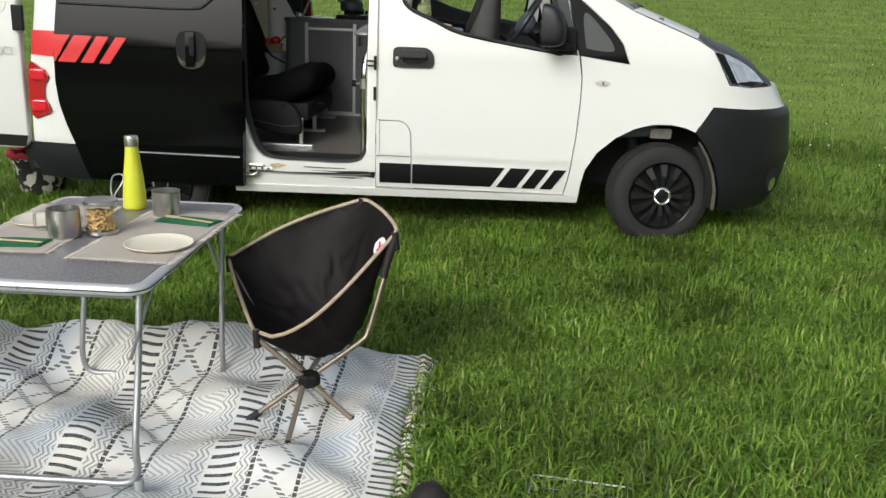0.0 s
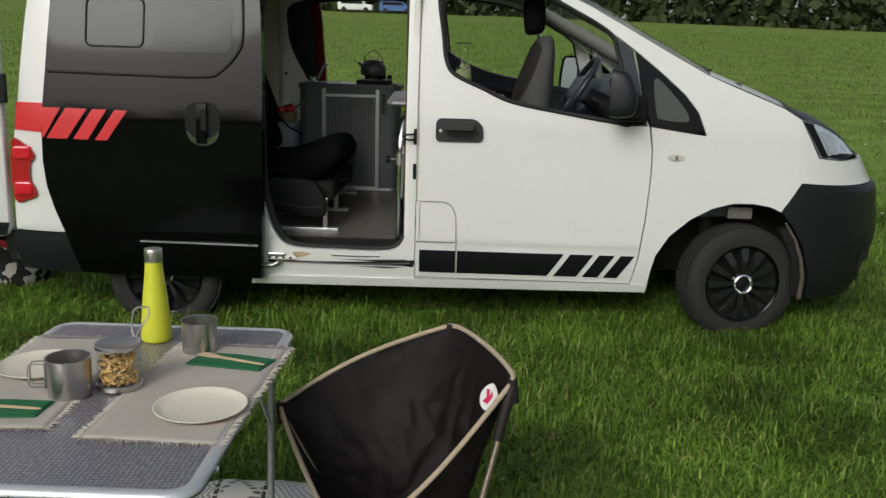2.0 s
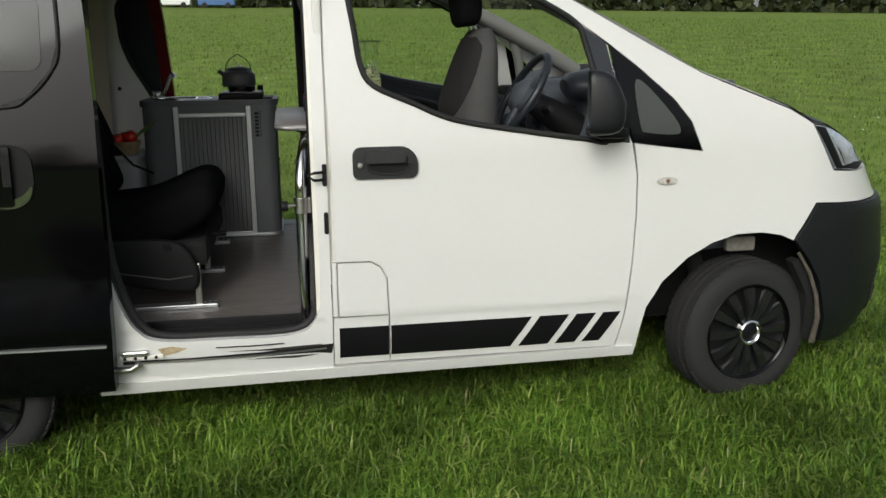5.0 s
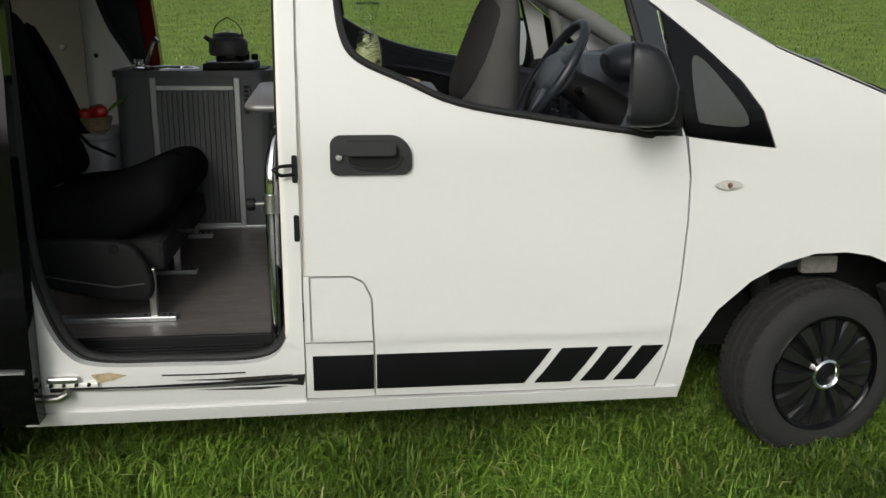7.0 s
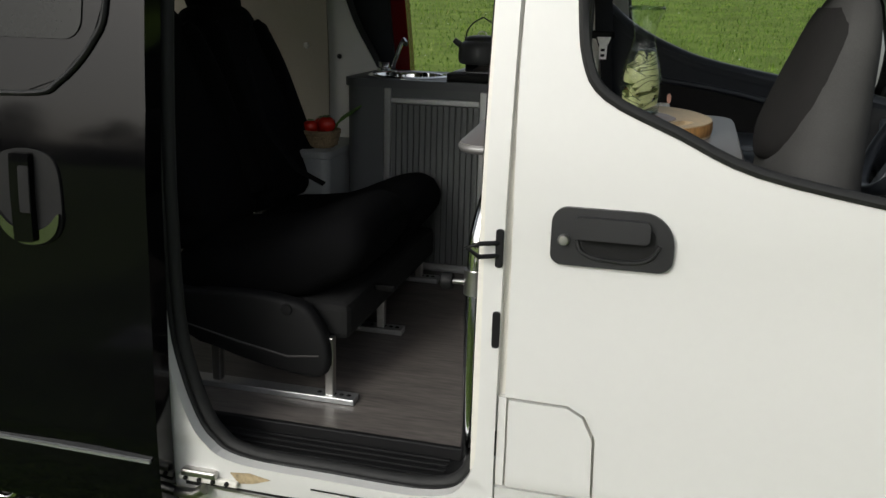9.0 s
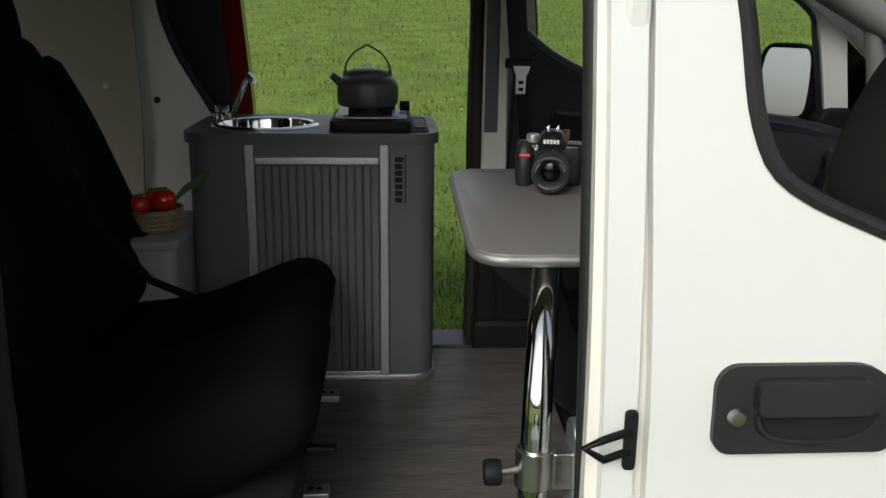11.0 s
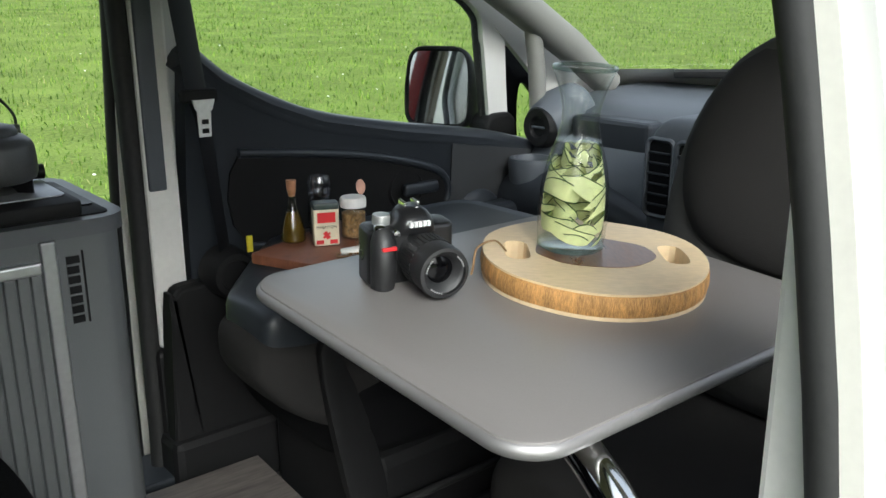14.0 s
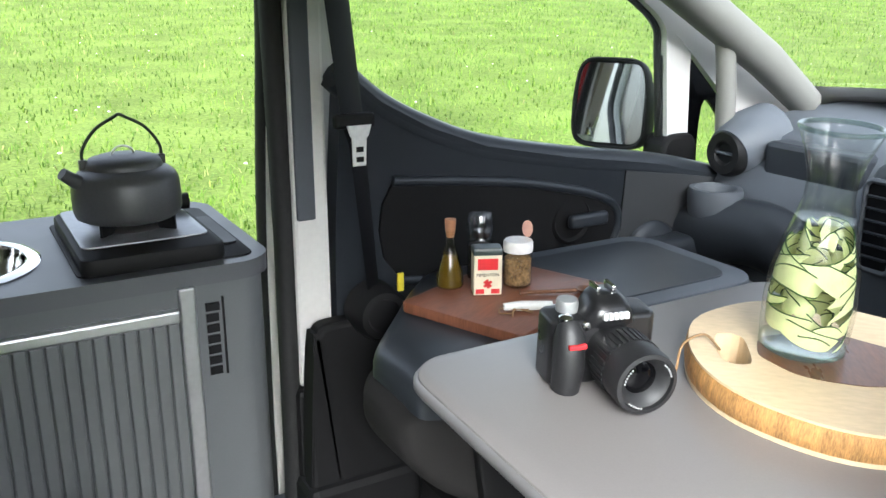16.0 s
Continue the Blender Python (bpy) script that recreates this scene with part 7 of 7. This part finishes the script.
gb = bm_slab(smooth_loop([(0, 0.034), (-0.022, 0.02), (-0.024, -0.01), (0.0, -0.034), (0.024, -0.01), (0.022, 0.02)], 4), 0, 0.002)
gb.transform(fr_)
bg = part("badge", gb, mat("badge_white", (0.72, 0.70, 0.70), 0.5), chair, "white badge with a red mark")
gb = bm_slab([(-0.012, -0.004), (-0.002, 0.018), (0.014, 0.016), (0.006, 0.002), (0.012, -0.016), (0.004, -0.018), (-0.002, -0.002), (-0.004, -0.016)], 0.002, 0.0028)
gb.transform(fr_)
part("badge_mark", gb, mat("badge_red", (0.55, 0.01, 0.08), 0.5), bg)
HUB = Vector((-0.503, 2.49, 0.165)) - off
FEET = [Vector((x, y, ground_z(x, y) + 0.058)) - off for x, y in ((-0.69, 2.485), (-0.532, 2.262), (-0.34, 2.462), (-0.462, 2.63))]
for corner, bend, ft in ((BR, Vector((-0.335, 2.585, 0.275)) - off, FEET[0]), (BT, Vector((-0.43, 2.83, 0.27)) - off, FEET[1]), (FB, None, FEET[2]), (FL, Vector((-0.68, 2.66, 0.25)) - off, FEET[3])):
    side = Vector(((ft - HUB).y, -(ft - HUB).x, 0)).normalized() * 0.012
    pts = [corner + Vector((0, 0, -0.02))] + ([bend] if bend else []) + [HUB + side]
    part("frame_tube", bm_tube([pts[0], pts[0].lerp(bend, 0.85), pts[0].lerp(bend, 0.95) * 0.6 + bend.lerp(pts[2], 0.05) * 0.4, bend.lerp(pts[2], 0.05) * 0.7 + pts[0].lerp(bend, 0.95) * 0.3, bend.lerp(pts[2], 0.15), pts[2]] if bend else pts, 0.0085, 10), BRONZE, chair, "", 60)
    part("leg", bm_tube([HUB + side, ft], 0.0085, 10), BRONZE, chair, "", 60)
    part("foot_cap", bm_tube([ft.lerp(HUB, 0.16), ft + (ft - HUB).normalized() * 0.008], [0.0105, 0.013], 10), RUBBER, chair, "black rubber foot", 60)
    if corner is BR:
        part("strut_sleeve", bm_tube([corner + Vector((0, 0, -0.015)), corner.lerp(bend, 0.2), corner.lerp(bend, 0.42)], [0.016, 0.014, 0.0125], 10), CHAIR_CLOTH, chair, "", 60)
    part("corner_pocket", bm_tube([corner + Vector((0.0, 0, 0.005)), corner + Vector((0.004, 0, -0.05))], [0.014, 0.017], 10, flat=0.8), CHAIR_CLOTH, chair, "", 60)
part("hub", bm_lathe([(0, -0.02), (0.03, -0.02), (0.036, -0.012), (0.036, 0.012), (0.03, 0.02), (0, 0.02)], 8, HUB), PLASTIC, chair, "black plastic hub")
chair2 = copy_thing(chair, pose(-2 * 1.195 + 0.503 + 0.01, 2.74, -0.02, 0, 0, 178))
tagged(chair2, "black folding sling camping chair across the table")

# basket behind the van, grate and bag on the grass
bs = thing("laundry_basket", "black and white triangle patterned fabric basket with red rim", "basket", at=(-2.92, 5.62, ground_z(-2.92, 5.62)))
bmB, nB, lB, pB = node_mat("triangle_fabric")
co = nB.new("ShaderNodeTexCoord")
vo = nB.new("ShaderNodeTexVoronoi")
vo.inputs["Scale"].default_value, vo.distance = 24, "MANHATTAN"
lB.new(co.outputs["Object"], vo.inputs["Vector"])
s1 = nB.new("ShaderNodeSeparateColor")
lB.new(vo.outputs["Color"], s1.inputs[0])
st_ = M(nB, lB, "GREATER_THAN", s1.outputs[0], 0.55)
mx = nB.new("ShaderNodeMix")
mx.data_type = "RGBA"
lB.new(st_, mx.inputs["Factor"])
mx.inputs["A"].default_value, mx.inputs["B"].default_value = (0.015, 0.015, 0.016, 1), (0.5, 0.47, 0.42, 1)
lB.new(mx.outputs["Result"], pB.inputs["Base Color"])
pB.inputs["Roughness"].default_value = 0.9
part("body", bm_lathe([(0, 0.0), (0.12, 0.0), (0.135, 0.02), (0.16, 0.16), (0.185, 0.27), (0.178, 0.275), (0.15, 0.15), (0, 0.05)], 40), bmB, bs, "", 60)
part("red_rim", bm_tube([((0.185 + 0.006 * (-1) ** k) * math.cos(2 * math.pi * k / 30), (0.185 + 0.006 * (-1) ** k) * math.sin(2 * math.pi * k / 30), 0.275 + 0.012 * math.sin(k * 2.1)) for k in range(30)], 0.02, 8, True), mat("red_cloth", (0.40, 0.02, 0.035), 0.85, vary=0.25, scale=25, bump=0.3), bs, "crumpled red cloth rim", 60)
gt = thing("grill_grate", "small steel wire grill grate lying in the grass", "grate", at=(0.30, 2.04, ground_z(0.30, 2.04) + 0.045))
gt.rotation_euler = (0, 0, radians(-9))
part("frame", bm_tube([Vector((x, y, 0)) for x, y in rounded(-0.14, 0.14, -0.16, 0.16, 0.015, 4)], 0.003, 8, True), STEEL, gt, "", 60)
for k in range(11):
    part("wire", bm_tube([(-0.125 + 0.025 * k, -0.16, 0.001), (-0.125 + 0.025 * k, 0.16, 0.001)], 0.0014, 6), STEEL, gt)
for k in range(3):
    part("cross_wire", bm_tube([(-0.14, -0.1 + 0.1 * k, -0.002), (0.14, -0.1 + 0.1 * k, -0.002)], 0.002, 6), STEEL, gt)
bg_ = thing("bag", "small black cloth bag on the grass", "bag", at=(-0.10, 2.06, ground_z(-0.1, 2.06)))
part("sack", soft_block([((0, 0, 0.0), 0.05, 0.06, (1, 0, 0)), ((0, 0, 0.04), 0.055, 0.06, (1, 0, 0)), ((0.005, 0.01, 0.08), 0.03, 0.035, (1, 0, 0)), ((0.01, 0.015, 0.095), 0.012, 0.012, (1, 0, 0))], 16, 2.5), CHAIR_CLOTH, bg_, "", 60)

# ---- wood at the edge of the meadow ----
def leaf_mat(name, a, c, rough=0.75):
    m, n, l, b = node_mat(name)
    g = n.new("ShaderNodeNewGeometry")
    r = n.new("ShaderNodeValToRGB")
    r.color_ramp.elements[0].color, r.color_ramp.elements[1].color = (*a, 1), (*c, 1)
    l.new(g.outputs["Random Per Island"], r.inputs[0])
    l.new(r.outputs[0], b.inputs["Base Color"])
    b.inputs["Roughness"].default_value = rough
    b.inputs["Specular IOR Level"].default_value = 0.25
    return m, n, l, b, r


LEAVES = leaf_mat("tree_leaves", (0.018, 0.028, 0.010), (0.055, 0.065, 0.022))[0]
BARK = mat("tree_bark", (0.06, 0.05, 0.04), 0.9, vary=0.3)


def mesh_object(name, verts, faces_idx, sizes, material, smooth=False):
    me = bpy.data.meshes.new(name)
    me.vertices.add(len(verts))
    me.vertices.foreach_set("co", np.asarray(verts, dtype=np.float32).ravel())
    me.loops.add(len(faces_idx))
    me.loops.foreach_set("vertex_index", np.asarray(faces_idx, dtype=np.int32))
    starts = np.concatenate(([0], np.cumsum(sizes)[:-1])).astype(np.int32)
    me.polygons.add(len(sizes))
    me.polygons.foreach_set("loop_start", starts)
    me.update(calc_edges=True)
    me.validate()
    if smooth:
        me.polygons.foreach_set("use_smooth", np.ones(len(sizes), dtype=bool))
    me.materials.append(material)
    return new(name, me)


def woods():
    rng = np.random.default_rng(4)
    V, trunks = [], bmesh.new()
    n = 16000
    a = np.arange(n) / n
    # second half of the hedge: unseen arc behind the camera, added for reflections
    hx = np.concatenate([-130 + 310 * a[::2], 112 * np.cos(np.pi + np.pi * a[1::2])]) + rng.normal(0, 0.5, n)
    hy = np.concatenate([117 + 3 * rng.uniform(0, 1, n // 2), 5 + 97 * np.sin(np.pi + np.pi * a[1::2])])
    hz = np.array([ground_z(p, q) for p, q in zip(hx, hy)]) + 5.5 * rng.uniform(0, 1, n) ** 1.3
    c = np.stack([hx, hy, hz], 1)
    size = rng.uniform(0.5, 1.1, n)[:, None]
    d1 = rng.normal(size=(n, 3))
    d1 /= np.linalg.norm(d1, axis=1)[:, None]
    d2 = np.cross(d1, rng.normal(size=(n, 3)))
    d2 /= np.linalg.norm(d2, axis=1)[:, None]
    V.append(np.stack([c - d1 * size, c - d2 * size * 0.7, c + d1 * size, c + d2 * size * 0.7], 1).reshape(-1, 3))
    spots = []
    for k in range(150):
        spots.append((-110 + 260 * k / 150 + rng.uniform(-1.5, 1.5), 118 + rng.uniform(0, 22), 1.0))
    # unseen half ring of trees behind the camera, added to darken the paint's reflections
    for k in range(90):
        a = math.pi + math.pi * k / 90
        spots.append((110 * math.cos(a) + rng.uniform(-3, 3), 5 + 95 * math.sin(a) + rng.uniform(-6, 6), 1.0))
    for x, y, s in spots:
        z0 = ground_z(x, y)
        h = rng.uniform(9, 14) * s
        pts = [(x, y, z0 - 0.3), (x + rng.uniform(-.3, .3), y, z0 + h * 0.35), (x + rng.uniform(-.6, .6), y, z0 + h * 0.7)]
        bm_tube(pts, [0.28, 0.2, 0.07], 6, bm=trunks)
        for q in range(3):
            a = rng.uniform(0, 6.28)
            bm_tube([(x, y, z0 + h * (0.3 + 0.1 * q)), (x + 2 * math.cos(a), y + 2 * math.sin(a), z0 + h * (0.5 + 0.1 * q))], [0.1, 0.03], 4, bm=trunks)
        n = 190
        t = rng.uniform(0, 1, n) ** 0.8
        rad = (0.35 + 0.65 * np.sin(np.pi * np.clip(t * 0.95 + 0.05, 0, 1))) * rng.uniform(2.4, 3.4) * np.sqrt(rng.uniform(0.2, 1, n)) * (0.8 + 0.4 * rng.uniform(0, 1, n))
        a = rng.uniform(0, 2 * np.pi, n)
        c = np.stack([x + rad * np.cos(a), y + rad * np.sin(a), z0 + 0.3 + (h - 0.3) * t], 1)
        size = rng.uniform(0.35, 0.85, n)[:, None]
        d1 = rng.normal(size=(n, 3)); d1 /= np.linalg.norm(d1, axis=1)[:, None]
        d2 = np.cross(d1, rng.normal(size=(n, 3))); d2 /= np.linalg.norm(d2, axis=1)[:, None]
        V.append(np.stack([c - d1 * size, c - d2 * size * 0.6, c + d1 * size, c + d2 * size * 0.6], 1).reshape(-1, 3))
    V = np.concatenate(V)
    crown = mesh_object("woodland_crowns", V, np.arange(len(V)), np.full(len(V) // 4, 4), LEAVES)
    tagged(crown, "dark green leafy wood along the meadow's edge", "trees", kind="stuff")
    tr = part("woodland_trunks", trunks, BARK)
    tagged(tr, "brown tree trunks along the meadow's edge", "trees", kind="stuff")


woods()


def far_vehicle(name, label, x, y, colour, tall):
    z = ground_z(x, y)
    t = thing(name, label, "car", at=(x, y, z))
    paint = mat(name + "_paint", colour, 0.3, vary=0.05)
    part("body", bm_slab([(-2.1, 0.3), (2.1, 0.3), (2.15, 0.9), (1.3, 1.0), (0.7, tall), (-1.9, tall), (-2.15, 0.9)], -0.85, 0.85, 0.08, 2, "xz"), paint, t)
    part("side_window", bm_slab([(-1.7, 1.0), (1.0, 1.0), (0.6, tall - 0.12), (-1.7, tall - 0.12)], -0.87, -0.86, plane="xz"), BLACK, t)
    for wx in (-1.35, 1.35):
        part("wheel", bm_lathe([(0, -0.02), (0.2, -0.02), (0.32, 0.0), (0.32, 0.18), (0, 0.18)], 16, (wx, -0.88, 0.32), "y"), TYRE, t)


far_vehicle("parked_van", "white van parked far off by the wood", -13.5, 112, (0.7, 0.7, 0.7), 2.0)
far_vehicle("parked_car", "blue car parked far off by the wood", -8.5, 113, (0.05, 0.12, 0.3), 1.5)

# ---- grass ----
def grass(name, count, centre, reach, near_r, blade, seed, label, area=None, fall=1.7, start=0.0):
    """Bent blades in tufts, thinner and larger with the distance from centre."""
    rng = np.random.default_rng(seed)
    if area:
        x, y = rng.uniform(area[0], area[1], count), rng.uniform(area[2], area[3], count)
        size = np.ones(count)
        # thins out unevenly towards the sides
        wob = np.array([noise.noise((px * 0.6, py * 0.6, 8)) + 0.4 * noise.noise((px * 2.3, py * 2.3, 5)) for px, py in zip(x, y)])
        far = np.maximum(np.abs(x - 0.1) / 4.7, np.abs(y - 4.6) / 4.6) ** 2 + (np.abs(x - 0.1) / 4.7 * np.abs(y - 4.6) / 4.6) ** 2
        sure = np.clip((1.0 - far + 0.35 * wob) / 0.5, 0, 1)
        ok = rng.uniform(0, 1, count) < sure
        x, y, size = x[ok], y[ok], size[ok]
        count = len(x)
    else:
        t = rng.uniform(0, 1, count)
        k = 2 - fall
        r = (near_r ** k + t * (reach ** k - near_r ** k)) ** (1 / k)
        a = rng.uniform(0, np.pi, count) + start
        x, y = centre[0] + r * np.cos(a), centre[1] + r * np.sin(a)
        size = np.clip((r / near_r) ** 0.4, 1, 4)
    # tufts
    x, y = np.round(x / (0.035 * size)) * 0.035 * size + rng.normal(0, 0.016, count) * size, np.round(y / (0.035 * size)) * 0.035 * size + rng.normal(0, 0.016, count) * size
    keep = ~((x > RUG[0] + 0.02) & (x < RUG[1] + 0.0) & (y > RUG[2]) & (y < RUG[3] - 0.06))
    x, y, size = x[keep], y[keep], size[keep]
    n = len(x)
    patch = np.array([noise.noise((px * 1.1, py * 1.1, 3)) + 0.5 * noise.noise((px * 4, py * 4, 6)) for px, py in zip(x, y)])
    z = np.array([ground_z(px, py) for px, py in zip(x, y)])
    length = blade * size * rng.uniform(0.5, 1.25, n) * (1 + 0.6 * patch)
    under = (x > -2.6) & (x < 1.9) & (y > 5.15) & (y < 6.45)
    length[under] *= 0.6
    beside = (x > -2.4) & (x < 1.6) & (y > 4.5) & (y <= 5.15)
    length[beside] *= 1.28
    width = 0.0031 * size * rng.uniform(0.6, 1.5, n)
    head = rng.uniform(0, 2 * np.pi, n)
    comb = np.array([noise.noise((px * 0.8, py * 0.8, 11)) for px, py in zip(x, y)]) * 3
    head = np.where(rng.uniform(0, 1, n) < 0.1, comb, head)
    lean = rng.uniform(0.25, 1.35, n)
    dx, dy = np.cos(head), np.sin(head)
    base = np.stack([x, y, z - 0.004], 1)
    side = np.stack([-dy, dx, np.zeros(n)], 1) * width[:, None]
    mid = base + np.stack([dx * length * lean * 0.3, dy * length * lean * 0.3, length * 0.55], 1)
    tip = base + np.stack([dx * length * lean * 0.95, dy * length * lean * 0.95, length * (1 - 0.5 * lean)], 1)
    V = np.stack([base - side, base + side, mid + side * 0.8, mid - side * 0.8, tip], 1).reshape(-1, 3)
    i = (np.arange(n) * 5)[:, None]
    F = np.concatenate([i + np.array([[0, 1, 2, 3]]), i + np.array([[3, 2, 4]])], 1).ravel()
    ob = mesh_object(name, V, F, np.tile([4, 3], n), BLADE, True)
    tagged(ob, label, "grass", kind="stuff")


BLADE, n_, l_, b_, r_ = leaf_mat("grass_blade", (0.070, 0.145, 0.016), (0.25, 0.35, 0.09), 0.5)
e = r_.color_ramp.elements.new(0.55)
e.color = (0.15, 0.262, 0.032, 1)
e = r_.color_ramp.elements.new(0.93)
e.color = (0.26, 0.37, 0.06, 1)
r_.color_ramp.elements[-1].color = (0.37, 0.36, 0.15, 1)
tr_ = n_.new("ShaderNodeBsdfTranslucent")
mx = n_.new("ShaderNodeMixShader")
mx.inputs[0].default_value = 0.3
co = n_.new("ShaderNodeTexCoord")
nz = n_.new("ShaderNodeTexNoise")
nz.inputs["Scale"].default_value, nz.inputs["Detail"].default_value = 1.6, 6
l_.new(co.outputs["Object"], nz.inputs["Vector"])
rg = n_.new("ShaderNodeMapRange")
rg.inputs["From Min"].default_value, rg.inputs["From Max"].default_value, rg.inputs["To Min"].default_value, rg.inputs["To Max"].default_value = 0.35, 0.65, 0.62, 1.32
l_.new(nz.outputs[0], rg.inputs[0])
sc = n_.new("ShaderNodeVectorMath")
sc.operation = "SCALE"
l_.new(r_.outputs[0], sc.inputs[0])
l_.new(rg.outputs[0], sc.inputs["Scale"])
l_.new(sc.outputs[0], b_.inputs["Base Color"])
l_.new(sc.outputs[0], tr_.inputs[0])
l_.new(b_.outputs[0], mx.inputs[1])
l_.new(tr_.outputs[0], mx.inputs[2])
l_.new(mx.outputs[0], n_["Material Output"].inputs[0])
grass("meadow_grass", 330000, None, 0, 0, 0.085, 1, "tufted green grass round the picnic and the van", (-4.5, 4.7, 0.0, 5.6))
grass("meadow_grass", 72000, None, 0, 0, 0.085, 2, "tufted green grass behind the van", (-4.5, 4.7, 5.6, 9.2))
grass("meadow_grass", 190000, (0.3, 5.0), 70, 3.2, 0.05, 3, "green meadow grass up the slope", None, 1.55)
grass("meadow_grass", 60000, (0.3, 5.0), 40, 3.2, 0.05, 4, "green meadow grass sloping away from the picnic", None, 1.55, np.pi)


def daisies(count):
    """Small white flower heads scattered over the meadow behind the van."""
    rng = np.random.default_rng(21)
    y = 6.8 + 26 * rng.uniform(0, 1, count) ** 1.6
    x = rng.uniform(-0.75, 0.95, count) * (y + 1.0)
    size = rng.uniform(0.008, 0.014, count)
    turn = np.arange(6) * np.pi / 3
    z = np.array([ground_z(p, q) for p, q in zip(x, y)]) + rng.uniform(0.05, 0.08, count)
    V = np.stack([x[:, None] + size[:, None] * np.cos(turn), y[:, None] + size[:, None] * np.sin(turn), z[:, None] + 0.35 * size[:, None] * np.sin(turn)], 2).reshape(-1, 3)
    heads = mesh_object("daisies", V, np.arange(len(V)), np.full(count, 6), mat("petal_white", (0.75, 0.75, 0.68), 0.7, vary=0.08))
    tagged(heads, "small white daisies dotted over the meadow", "flowers", kind="stuff")


daisies(420)
